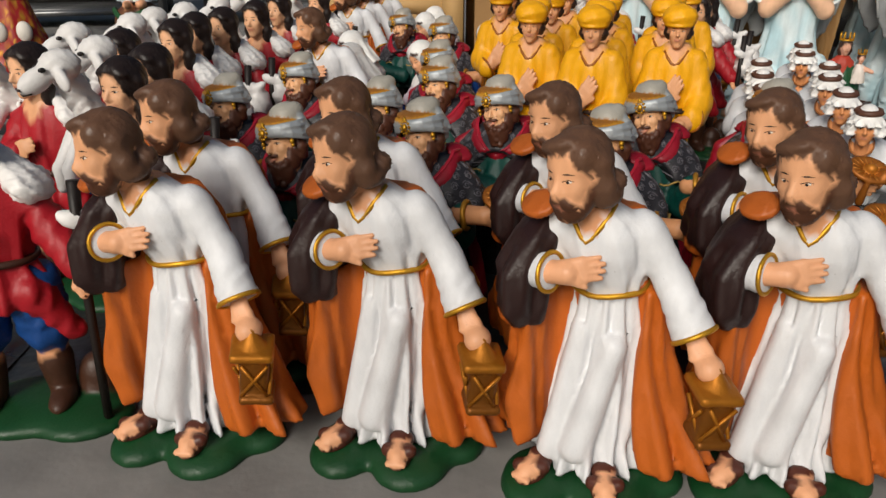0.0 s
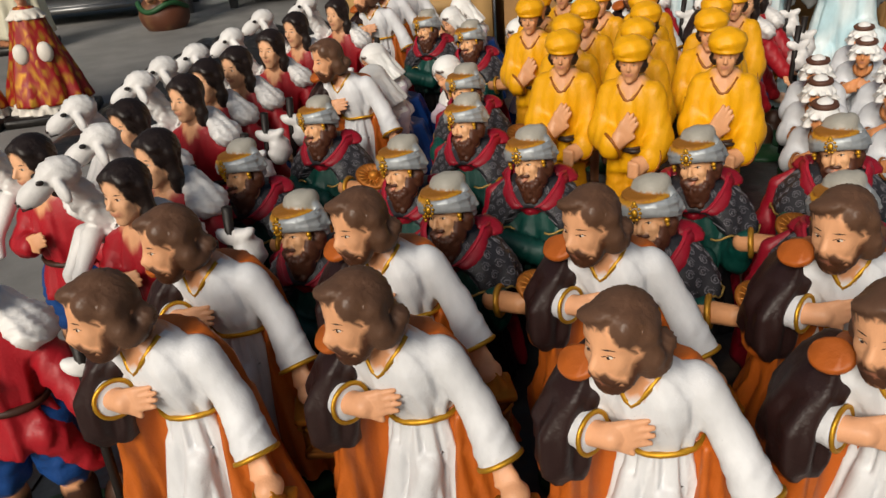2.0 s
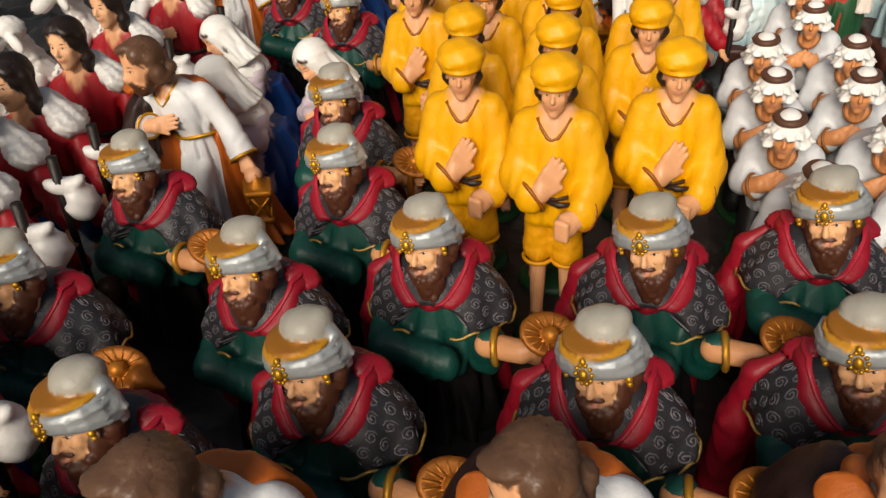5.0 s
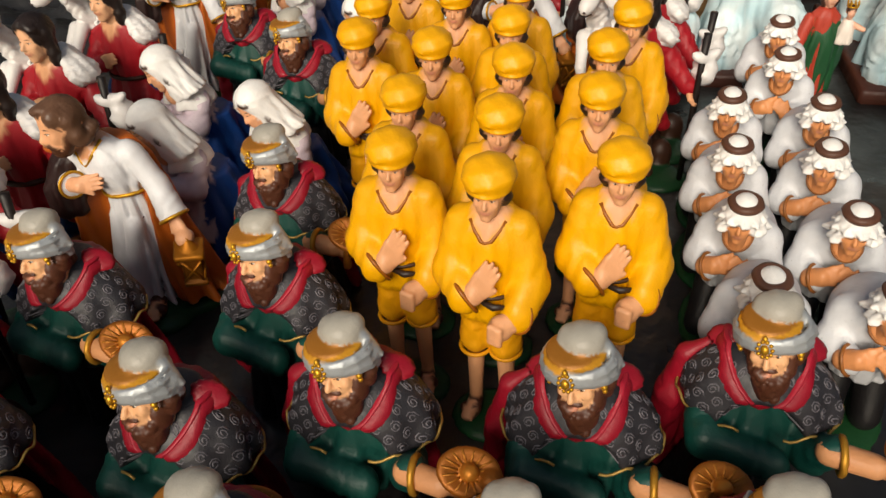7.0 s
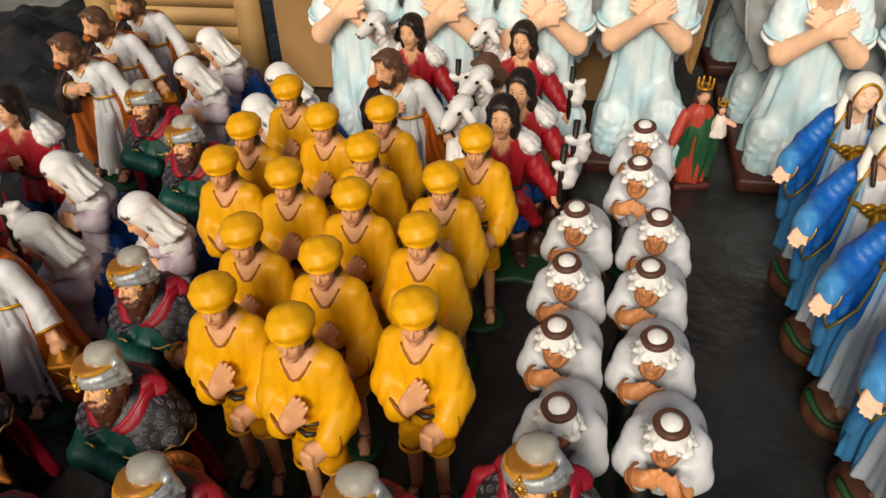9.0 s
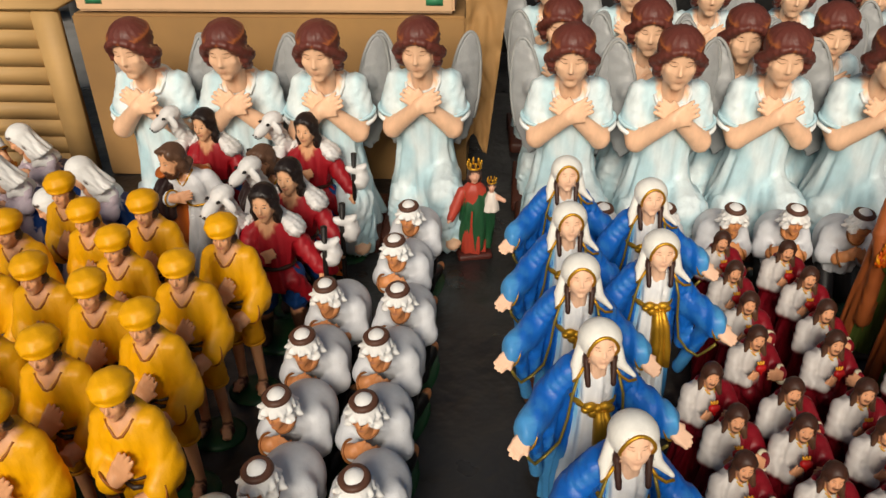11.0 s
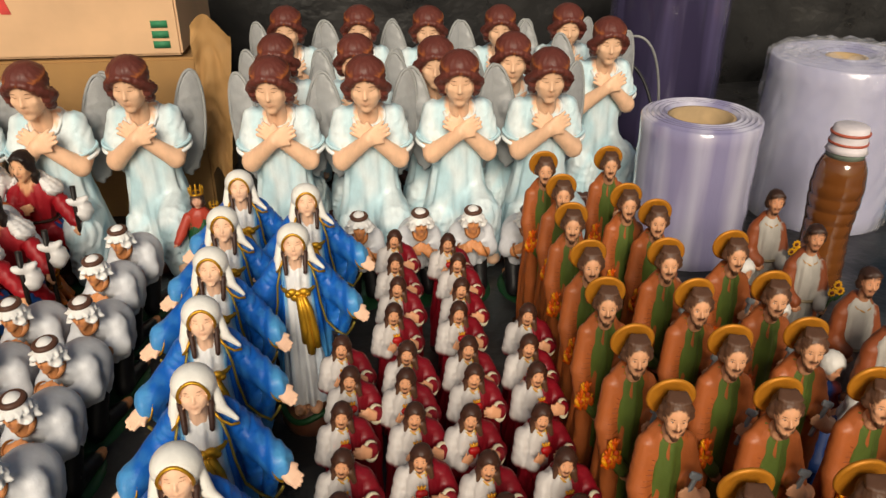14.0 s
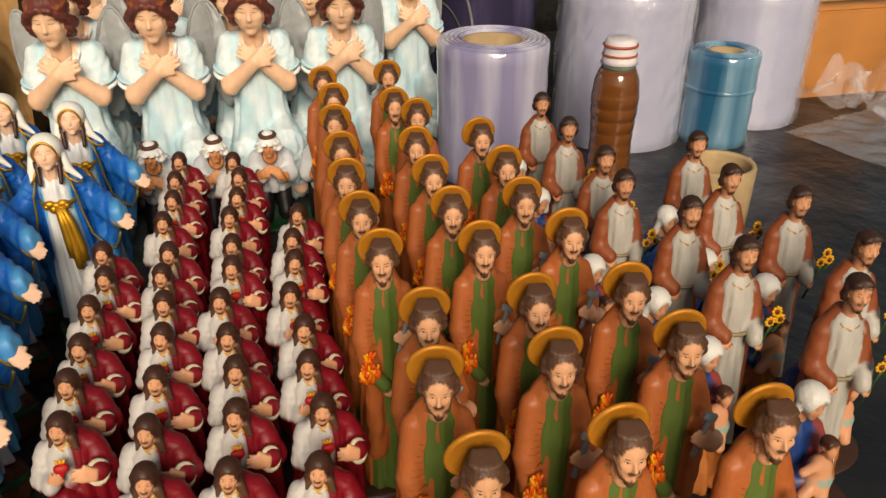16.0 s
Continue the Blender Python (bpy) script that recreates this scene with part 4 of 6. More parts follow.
def make_angel():
    """Kneeling angel in a pale blue robe, arms crossed on the breast, brown hair with a band, grey wings."""
    g = Figure()
    robe, pale, hair, band, wing, skin = col("bcdbe4"), col("eef2f2"), col("66332a"), col("a05a30"), col("9a9c9d"), col("f0c29e")
    body = [
        drape([(0.03, 0.01, 0.03, 0.104, 0.095), (0.1, 0.0, 0.02, 0.09, 0.088), (0.17, 0.0, 0.008, 0.078, 0.072), (0.235, 0.0, 0.0, 0.068, 0.058), (0.3, 0.0, -0.004, 0.073, 0.056), (0.36, 0.0, -0.002, 0.075, 0.05), (0.392, 0.0, 0.002, 0.062, 0.04), (0.414, 0.0, 0.004, 0.034, 0.032)], robe, folds=9, amp=0.07, twist=2.5),
        cap((0.03, 0.0, 0.155), (0.056, -0.098, 0.145), 0.056, 0.044, robe, ripple=(0.07, 5)), cap((0.058, -0.1, 0.14), (0.062, -0.104, 0.045), 0.042, 0.046, robe, ripple=(0.12, 4)),
        cap((-0.045, -0.02, 0.1), (-0.05, -0.04, 0.045), 0.05, 0.048, robe, ripple=(0.1, 4)),
        cap((-0.064, 0.0, 0.378), (-0.073, -0.014, 0.322), 0.029, 0.034, robe, ripple=(0.08, 4)), cap((0.064, 0.0, 0.378), (0.073, -0.014, 0.322), 0.029, 0.034, robe, ripple=(0.08, 4)),
    ]

    def strokes(p):
        a = np.arctan2(p[:, 0], 0.3 - p[:, 1])
        return 0.6 * np.clip(0.5 + 0.6 * np.sin(34 * a + 4 * np.sin(p[:, 2] * 21)) + 0.5 * np.sin(p[:, 2] * 31 + p[:, 0] * 40), 0, 1)
    field = g.sculpt(body, 0.0066, k=0.012, touches=[(strokes, pale), (lambda p: ((np.abs(p[:, 0]) < 0.036) & (p[:, 2] > 0.376) & (p[:, 1] < 0.0)) * 1.0, skin)])
    for x in (-1, 1):
        g.ring((x * 0.0735, -0.017, 0.308), 0.036, 0.036, 0.0052, pale, turn(10, x * -10, 0), n=22)
        g.ring((x * 0.0735, -0.017, 0.322), 0.036, 0.036, 0.004, robe, turn(10, x * -10, 0), n=22)
        g.sculpt([cap((x * 0.074, -0.022, 0.305), (x * 0.073, -0.052, 0.29), 0.025, 0.024, skin), cap((x * 0.073, -0.054, 0.29), (x * 0.006, -0.08 - 0.012 * (x < 0), 0.352), 0.023, 0.016, skin)]
                 + hand((x * 0.008, -0.08 - 0.013 * (x < 0), 0.352), (-x * 0.85, -0.05, 0.5), (0, -1, 0.2), 0.032, skin, spread=0.05), 0.0034, k=0.0045)
    trim(g, field, [(-0.042, 0.408), (-0.04, 0.388), (-0.034, 0.372), (-0.012, 0.367), (0.012, 0.367), (0.034, 0.372), (0.04, 0.388), (0.042, 0.408)], 0.0042, pale, 0.003)
    curls = [without(ell((0, 0.12, 0.34), (0.7, 0.76, 0.66), hair, ripple=(0.02, 16)), ell((0, -0.84, -0.16), (0.54, 0.66, 0.7), hair), k=0.04)]
    curls += [ell((0, 0.1, 0.58), (0.69, 0.76, 0.11), band, turn(4, 0, 0))]
    curls += [ell((x * q, y, z), (r, r, r * 0.85), hair, turn(0, x * 20, 0), ripple=(0.1, 5)) for x in (-1, 1)
              for q, y, z, r in ((0.12, -0.56, 0.56, 0.13), (0.28, -0.53, 0.5, 0.15), (0.43, -0.44, 0.38, 0.17), (0.54, -0.32, 0.24, 0.19), (0.62, -0.2, 0.08, 0.2), (0.67, -0.06, -0.06, 0.22), (0.68, 0.08, -0.16, 0.22), (0.64, 0.2, -0.22, 0.23), (0.44, 0.42, -0.3, 0.26), (0.16, 0.55, -0.3, 0.28), (0.63, -0.16, -0.22, 0.17), (0.6, -0.06, -0.42, 0.17), (0.56, 0.1, -0.56, 0.19), (0.4, 0.34, -0.62, 0.22), (0.14, 0.44, -0.64, 0.24))]
    g.squeeze(0.93, 0.96)
    head(g, (-0.004, -0.056, 0.472), 0.065, yaw=-6, soft=True, nod=14, skin=skin, hair=hair, crown=False, length=0.0, step=0.0034, closed=True, extra=curls, k=0.05, browcol=col("8a5a3c"))
    for x in (-1, 1):
        rot = turn(-6, x * 9, x * 20)
        c = np.array((x * 0.088, 0.066, 0.335))
        g.sculpt([relief(within(ell(c, (0.038, 0.011, 0.135), wing, rot), half((0, 0, -1), (0, 0, 0.2))), 0.0018, 120, "x"),
                  cap((x * 0.03, 0.05, 0.33), (x * 0.075, 0.06, 0.36), 0.022, 0.022, wing)], 0.0062, k=0.01)
        a = np.linspace(-0.5, 3.6, 26)
        g.tube(np.stack([0.037 * np.cos(a) * x, 0 * a - 0.002, 0.134 * np.sin(a)], 1) @ rot.T + c, 0.004, col("999b9a"), sides=6)
    g.sculpt([slab((0, 0.02, 0.018), (0.105, 0.125, 0.018), 0.008, col("48261c")), ell((0.07, -0.13, 0.04), (0.02, 0.034, 0.014), skin)], 0.009, k=0.006)
    return g.mesh("angel_statue")


def make_lady():
    """Standing lady in a white veil and gown and a blue mantle, both arms held out, with a gold sash."""
    g = Figure()
    blue, sky_blue, veil, gown, hair = col("0e60bc"), col("5aaad8"), col("ebe9e2"), col("e4e6e8"), col("3a221a")
    g.sculpt([
        drape([(0.03, 0.0, -0.006, 0.052, 0.044), (0.08, 0.0, -0.008, 0.046, 0.042), (0.17, 0.0, -0.008, 0.04, 0.038), (0.25, 0.0, -0.008, 0.036, 0.033), (0.28, 0.0, -0.008, 0.034, 0.032), (0.315, 0, -0.006, 0.038, 0.032), (0.335, 0.0, -0.006, 0.034, 0.026), (0.352, 0, -0.004, 0.018, 0.016)], gown, folds=8, amp=0.12, twist=0.8),
    ], 0.0042, k=0.006, touches=[(lambda p: np.clip((np.abs(p[:, 0]) - 0.023) / 0.005, 0, 1) * np.clip((p[:, 2] - 0.2) / 0.05, 0.25, 0.9), sky_blue)])
    opening = ell((0, -0.06, 0.2), (0.038, 0.064, 0.22), blue)
    mantle = [
        without(drape([(0.03, 0.0, 0.024, 0.06, 0.036), (0.12, 0.0, 0.02, 0.062, 0.038), (0.2, 0.0, 0.012, 0.057, 0.039), (0.27, 0.0, 0.006, 0.05, 0.035), (0.315, 0.0, 0.002, 0.047, 0.03), (0.338, 0.0, 0.002, 0.04, 0.026), (0.356, 0, 0.002, 0.02, 0.018)], blue, folds=9, amp=0.13, twist=1.6, phase=0.7), opening),
    ]
    for x in (-1, 1):
        mantle += [cap((x * 0.04, 0.0, 0.322), (x * 0.07, 0.0, 0.27), 0.02, 0.024, blue, ripple=(0.09, 5)), cap((x * 0.07, -0.002, 0.27), (x * 0.116, -0.048, 0.256), 0.024, 0.022, blue, ripple=(0.09, 4)),
                   cap((x * 0.074, -0.006, 0.26), (x * 0.072, -0.012, 0.2), 0.02, 0.014, blue, ripple=(0.1, 4)), cap((x * 0.106, -0.04, 0.25), (x * 0.092, -0.028, 0.2), 0.017, 0.011, blue, ripple=(0.1, 4)),
                   cap((x * 0.096, -0.02, 0.2), (x * 0.082, 0.0, 0.13), 0.012, 0.012, blue, ripple=(0.06, 5))]

    def touch(p):
        # Sky-blue wash low down and on the sleeves; the fold flecks are painted highlights.
        fold_glint = np.sin(p[:, 0] * 140 + 2 * np.sin(p[:, 2] * 70)) * np.sin(p[:, 2] * 60 + p[:, 1] * 90)
        return np.clip((0.2 - p[:, 2]) / 0.06, 0, 0.6) + 0.2 * (fold_glint > 0.4) + 0.55 * np.clip((np.abs(p[:, 0]) - 0.102) / 0.012, 0, 1)
    g.sculpt(mantle, 0.0043, k=0.006, touches=[(touch, sky_blue)])
    skin = col("f3c6a6")
    olive = (*lin("8a7a35"), 0.4)
    for x in (-1, 1):
        g.sculpt(hand((x * 0.118, -0.054, 0.254), (x * 0.7, -0.6, -0.3), (0, 0.5, -1), 0.0215, skin, spread=0.03), 0.0027, k=0.004)
        g.ring((x * 0.119, -0.0515, 0.2545), 0.021, 0.021, 0.0018, GOLD, turn(35, x * 55, 0), n=18)
        g.tube([(x * 0.034, -0.03, 0.332), (x * 0.042, -0.036, 0.3), (x * 0.046, -0.036, 0.26), (x * 0.056, -0.036, 0.222), (x * 0.078, -0.036, 0.2), (x * 0.098, -0.044, 0.193), (x * 0.112, -0.056, 0.216), (x * 0.118, -0.064, 0.23)], 0.0026, olive, sides=6)
    for dx, dz, r in ((-0.013, 0.004, 1.2), (0.013, 0.004, 1.2), (-0.007, -0.006, 1), (0.008, -0.006, 1), (0, 0.001, 1), (-0.02, 0.0, 0.8), (0.02, 0.0, 0.8)):
        g.blob((dx, -0.0435, 0.279 + dz), (0.0105 * r, 0.006, 0.0075 * r), GOLD)
    g.ring((0, -0.008, 0.279), 0.036, 0.034, 0.0045, GOLD)
    for x0, x1, z1 in ((0.004, 0.018, 0.165), (0.01, 0.032, 0.18), (0.0, 0.008, 0.19)):
        g.tube([(x0, -0.045, 0.276), ((x0 + x1) / 2, -0.047, 0.25), (x1 * 0.9, -0.05, z1 + 0.03), (x1, -0.052, z1)], [0.006, 0.0085, 0.0095, 0.008], GOLD, sides=7, flat=1.3)
    g.squeeze(0.75, 0.92)
    g.stretch([0.0, 0.03, 0.2, 0.279, 0.335, 0.352], [0.0, 0.075, 0.222, 0.305, 0.347, 0.362])
    hole = (0.66, 0.9, 1.0)
    hood = [without(ell((0, 0.12, 0.22), (0.86, 0.88, 0.8), veil), ell((0, -0.85, -0.28), hole, veil), k=0.03), cap((0, 0.55, 0.1), (0, 0.62, -1.1), 0.5, 0.62, veil)]
    for x, out in ((-1, 0.86), (1, 1.35)):
        hood += [cap((x * 0.68, 0.16, 0.1), (x * 0.86, 0.08, -0.95), 0.18, 0.25, veil), cap((x * 0.86, 0.06, -0.95), (x * (out + 0.1), -0.12, -1.5), 0.22, 0.09, veil),
                 cap((x * 0.54, -0.22, 0.35), (x * 0.56, -0.08, -0.6), 0.1, 0.13, hair), cap((x * 0.55, -0.14, -0.6), (x * 0.5, -0.5, -1.55), 0.14, 0.11, hair, ripple=(0.1, 3)), ell((x * 0.25, -0.36, 0.62), (0.28, 0.2, 0.1), hair, turn(0, x * 28, 0))]
    hc, hs, nod = np.array((0.0, -0.02, 0.389)), 0.0305, -5
    head(g, hc, hs, yaw=0, nod=nod, skin=skin, crown=False, length=0.0, step=0.0021, extra=hood, k=0.04, closed=True, soft=True, browcol=col("a8785c"))
    rot = turn(nod, 0, 0)
    arch = []
    for a in np.linspace(-2.0, 2.0, 25):
        y = np.linspace(-0.84, -0.06, 200)
        rho = np.sqrt(1 - ((y + 0.85) / hole[1]) ** 2)
        q = np.stack([rho * math.sin(a) * hole[0], y, -0.28 + rho * math.cos(a) * hole[2]], 1)
        e = ((q - (0, 0.12, 0.22)) / (0.86, 0.88, 0.8)) ** 2
        arch.append(rot @ q[int(np.argmin(np.abs(e.sum(1) - 1)))] * hs + hc)
    g.tube(arch, 0.0021, GOLD, sides=6)
    g.tube([rot @ np.array(v) * hs + hc for v in ((0.62, -0.2, -1.0), (0.86, -0.24, -1.4), (1.2, -0.26, -1.66), (1.52, -0.16, -1.68))], 0.002, GOLD, sides=5)
    g.tube([rot @ np.array(v) * hs + hc for v in ((-0.64, -0.2, -0.9), (-0.84, -0.22, -1.35), (-1.02, -0.16, -1.58))], 0.002, GOLD, sides=5)
    trim(g, lambda p: np.linalg.norm(p - (0, -0.012, 0.352), axis=1) - 0.02, [(-0.014, 0.346), (-0.006, 0.34), (0.006, 0.34), (0.014, 0.346)], 0.0018, GOLD)
    green = col("1d4a26")
    g.sculpt([ell((0, 0.0, 0.03), (0.054, 0.052, 0.046), col("5a3423")), ell((0.012, -0.04, 0.072), (0.012, 0.02, 0.01), SKIN), ell((-0.016, -0.042, 0.07), (0.011, 0.018, 0.01), SKIN)], 0.0055, k=0.006,
             touches=[(lambda p: 0.8 * (np.sin(p[:, 0] * 150) * np.sin(p[:, 1] * 150 + 1) > 0.35), col("6a4a30"))])
    g.tube([(0.05 * math.sin(a), -0.05 * math.cos(a), 0.05 + 0.008 * math.sin(3 * a)) for a in np.linspace(-1.6, 1.6, 24)], 0.006, green, sides=6)
    return g.mesh("lady_statue")


def make_heart():
    """Small standing figure with long brown hair, a white robe, a wine-red mantle and a red heart on the breast."""
    g = Figure()
    robe, wine = col("bab4b0"), col("7a0a1a")
    hfield = g.sculpt([
        drape([(0.012, 0.0, 0.0, 0.036, 0.032), (0.1, 0.0, 0.0, 0.033, 0.029), (0.18, 0.0, 0.0, 0.031, 0.027), (0.215, 0, -0.001, 0.035, 0.027), (0.235, 0.0, 0.0, 0.034, 0.023), (0.252, 0.0, 0.0, 0.018, 0.015)], robe, folds=8, amp=0.16, twist=3),
        cap((-0.028, 0.0, 0.234), (-0.035, -0.012, 0.203), 0.013, 0.014, robe, ripple=(0.12, 4)), cap((-0.035, -0.013, 0.203), (-0.021, -0.034, 0.204), 0.013, 0.012, robe, ripple=(0.12, 4)),
    ], 0.0033, k=0.004, touches=[(lambda p: np.clip(np.maximum(0.203 - p[:, 2], p[:, 0] * 1.2 - 0.008) / 0.006, 0, 1), wine)])
    g.sculpt([
        without(drape([(0.012, 0.004, 0.008, 0.043, 0.036), (0.1, 0.006, 0.006, 0.042, 0.035), (0.175, 0.008, 0.004, 0.038, 0.031), (0.215, 0.01, 0.003, 0.036, 0.027), (0.24, 0.01, 0.003, 0.03, 0.023), (0.256, 0.004, 0.004, 0.018, 0.015)], wine, folds=6, amp=0.12, twist=2), ell((-0.022, -0.03, 0.215), (0.03, 0.04, 0.07), wine)),
        cap((0.032, 0.0, 0.233), (0.043, -0.012, 0.203), 0.0145, 0.016, wine, ripple=(0.06, 4)), cap((0.043, -0.013, 0.203), (0.036, -0.034, 0.212), 0.015, 0.014, wine, ripple=(0.06, 4)),
        cap((-0.01, -0.03, 0.18), (0.03, -0.028, 0.14), 0.014, 0.012, wine, ripple=(0.06, 4)),
    ], 0.0038, k=0.005)
    skin = col("d99c74")
    g.sculpt(hand((-0.02, -0.038, 0.206), (0.5, -0.3, 0.8), (0.2, -1, 0), 0.0135, skin) + hand((0.034, -0.046, 0.214), (-0.9, -0.2, 0.3), (0, -1, 0.3), 0.0155, skin, spread=0.02), 0.0021, k=0.002)
    g.ring((0.037, -0.039, 0.213), 0.0135, 0.0135, 0.0036, col("ddd2b4"), turn(20, 70, -30), n=14)
    g.ring((0.0355, -0.042, 0.213), 0.0115, 0.0115, 0.0016, (*lin("c8963a"), 0.3), turn(20, 70, -30), n=14)
    red = col("b31616")
    g.sculpt([ell((x * 0.0034 - 0.003, -0.044, 0.231), (0.0062, 0.0052, 0.0062), red) for x in (-1, 1)] + [cap((-0.003, -0.0445, 0.2295), (-0.003, -0.046, 0.2205), 0.0048, 0.002, red)], 0.0016, k=0.002)
    for x in (-0.004, 0, 0.004):
        g.blob((x - 0.003, -0.041, 0.238), (0.0024, 0.003, 0.005), (*lin("e0a030"), 0.6), turn(0, x * 6000, 0), u=6, w=4)
    bib = (*lin("c4983c"), 0.7)
    for z in (0.249, 0.2445, 0.24):
        trim(g, hfield, [(x, z + 90 * x * x) for x in (-0.009, -0.005, 0.0, 0.005, 0.009)], 0.0019, bib)
    g.squeeze(0.94, 0.92)
    head(g, (0.0, -0.014, 0.27), 0.0196, yaw=-14, nod=3, tilt=6, skin=skin, fringe=-0.04, bangs=False, hair=col("40261b"), length=1.35, step=0.0019, volume=1.14, k=0.09,
         extra=[cap((0.6, 0.05, -0.7), (0.86, -0.06, -1.4), 0.28, 0.2, BROWN_HAIR, ripple=(0.12, 3)), cap((-0.56, 0.05, -0.8), (-0.66, -0.1, -1.3), 0.2, 0.13, BROWN_HAIR, ripple=(0.12, 3)), ell((0, -0.42, -0.76), (0.24, 0.22, 0.2), BROWN_HAIR), ell((0, -0.66, -0.32), (0.2, 0.06, 0.045), BROWN_HAIR)])
    g.sculpt([ell((0, 0, 0.004), (0.042, 0.038, 0.014), col("2a1a16"))], 0.006)
    g.lean_back(7, 0.1, 0.22, 0.012)
    return g.mesh("heart_statue")


def make_jude():
    """Standing bearded saint with a golden halo, a brown cloak over a green tunic and a flame-coloured emblem."""
    g = Figure()
    green, cloak, skin = col("55662a"), col("a85a2c"), col("dca27a")
    field = g.sculpt([
        drape([(0.016, 0.0, 0.0, 0.034, 0.03), (0.12, 0.0, 0.0, 0.029, 0.026), (0.24, 0.0, -0.002, 0.026, 0.025), (0.32, 0.0, -0.002, 0.026, 0.024), (0.36, 0.0, 0.0, 0.026, 0.019), (0.384, 0.0, 0.0, 0.014, 0.013)], green, folds=7, amp=0.12, twist=1.5)], 0.0042, k=0.006)
    cfield = g.sculpt([
        without(drape([(0.016, 0.0, 0.01, 0.042, 0.034), (0.12, -0.002, 0.008, 0.039, 0.032), (0.22, -0.002, 0.006, 0.036, 0.031), (0.3, 0.0, 0.004, 0.034, 0.029), (0.345, 0.0, 0.003, 0.033, 0.024), (0.37, 0.0, 0.003, 0.026, 0.019), (0.386, 0, 0.003, 0.014, 0.013)], cloak, folds=7, amp=0.09, twist=1.2, phase=0.8), ell((0.007, -0.06, 0.22), (0.009, 0.066, 0.32), cloak)),
        cap((-0.028, 0.0, 0.352), (-0.034, -0.012, 0.29), 0.013, 0.0155, cloak, ripple=(0.045, 5)), cap((-0.034, -0.012, 0.29), (-0.026, -0.026, 0.24), 0.0155, 0.0155, cloak, ripple=(0.045, 5)),
        cap((0.028, 0.0, 0.352), (0.038, -0.012, 0.3), 0.013, 0.0155, cloak, ripple=(0.045, 5)), cap((0.038, -0.013, 0.3), (0.032, -0.028, 0.3), 0.0155, 0.0145, cloak, ripple=(0.045, 5)),
        cap((0.036, -0.014, 0.296), (0.03, -0.02, 0.2), 0.012, 0.011, cloak, ripple=(0.14, 4)),
        cap((-0.024, -0.022, 0.26), (-0.022, -0.026, 0.1), 0.011, 0.016, cloak, ripple=(0.12, 4)),
    ], 0.0041, k=0.005)
    g.sculpt([cap((-0.024, -0.03, 0.242), (-0.008, -0.036, 0.222), 0.011, 0.0105, green)] + hand((-0.009, -0.037, 0.221), (0.6, -0.3, -0.65), (0, -1, 0.3), 0.0115, skin, spread=0.04), 0.0026, k=0.003)
    g.sculpt(hand((0.034, -0.05, 0.298), (-0.8, -0.1, 0.5), (0, -1, 0.2), 0.0165, skin, spread=0.02) + [cap((0.044, -0.036, 0.29), (0.033, -0.05, 0.298), 0.0125, 0.0105, skin)], 0.0022, k=0.003)
    steel = col("8b9093")
    g.sculpt([slab((0.019, -0.05, 0.31), (0.003, 0.0028, 0.03), 0.0012, steel, turn(0, 14, 0)), slab((0.025, -0.05, 0.337), (0.0085, 0.003, 0.0048), 0.0014, steel, turn(0, 22, 0))], 0.0022, k=0.001)
    flame, ember = col("d95a06"), col("ec9a10")
    rnd = random.Random(4)
    for i in range(34):
        a = rnd.random()
        g.blob((-0.029 + rnd.uniform(-0.013, 0.013) * (1.15 - a * 0.8), -0.0385 + rnd.uniform(-0.005, 0.003), 0.236 + 0.044 * a), (0.0038 * (1.2 - 0.5 * a), 0.004, 0.0085), ember if i % 5 < 2 else flame, turn(0, rnd.uniform(-50, 50), 0), u=6, w=5)
    for x, z in ((-0.024, 0.262), (-0.034, 0.248)):
        g.blob((x, -0.0445, z), (0.005, 0.0035, 0.005), col("c8480a"), u=8, w=6)
    for i in range(9):
        z = 0.276 + 0.0075 * i
        g.tube([on_skin(cfield, -0.74 + d, z + abs(d) * 0.01)[0] for d in (-0.2, -0.1, 0, 0.1)], 0.0009, col("8c4822"), sides=4)
    trim(g, field, [(-0.013, 0.377), (-0.006, 0.371), (0.003, 0.37), (0.012, 0.376)], 0.002, GOLD)
    g.sculpt([ell((0, -0.011, 0.381), (0.013, 0.011, 0.012), skin)], 0.003)
    hair = col("5a3d2c")
    g.squeeze(0.94, 0.92)
    locks = []
    for i in range(7):
        a = -1.2 + 0.4 * i
        locks.append(cap((0.5 * math.sin(a), -0.32 * math.cos(a) + 0.06, 0.84), (0.36 * math.sin(a), 0.36, 0.94), 0.1, 0.11, hair, ripple=(0.12, 3)))
    head(g, (-0.002, -0.019, 0.411), 0.0272, yaw=-10, nod=4, skin=skin, hair=hair, length=0.5, bangs=False, fringe=-0.16, step=0.0019, volume=1.0, k=0.07,
         extra=locks + [ell((0, -0.42, -0.88), (0.2, 0.22, 0.32), hair, ripple=(0.06, 9)), ell((0, -0.66, -0.31), (0.2, 0.07, 0.05), hair)] + [cap((x * 0.5, -0.02, 0.0), (x * 0.24, -0.36, -0.72), 0.1, 0.16, hair) for x in (-1, 1)])
    halo = lathe_profile([(0.0, 0.0), (0.0255, 0.0), (0.0295, 0.0016), (0.0308, 0.0042), (0.0285, 0.0068), (0.0245, 0.0052), (0.0, 0.0042)], 34)
    rot = turn(98, 0, -4)
    g.add(halo[0] @ rot.T + (0.0, 0.011, 0.418), halo[1], np.tile((*lin("c47f24"), 0.6), (len(halo[0]), 1)))
    g.sculpt([slab((0, 0.002, 0.008), (0.044, 0.04, 0.009), 0.004, col("3a2416"))], 0.007)
    return g.mesh("jude_statue")


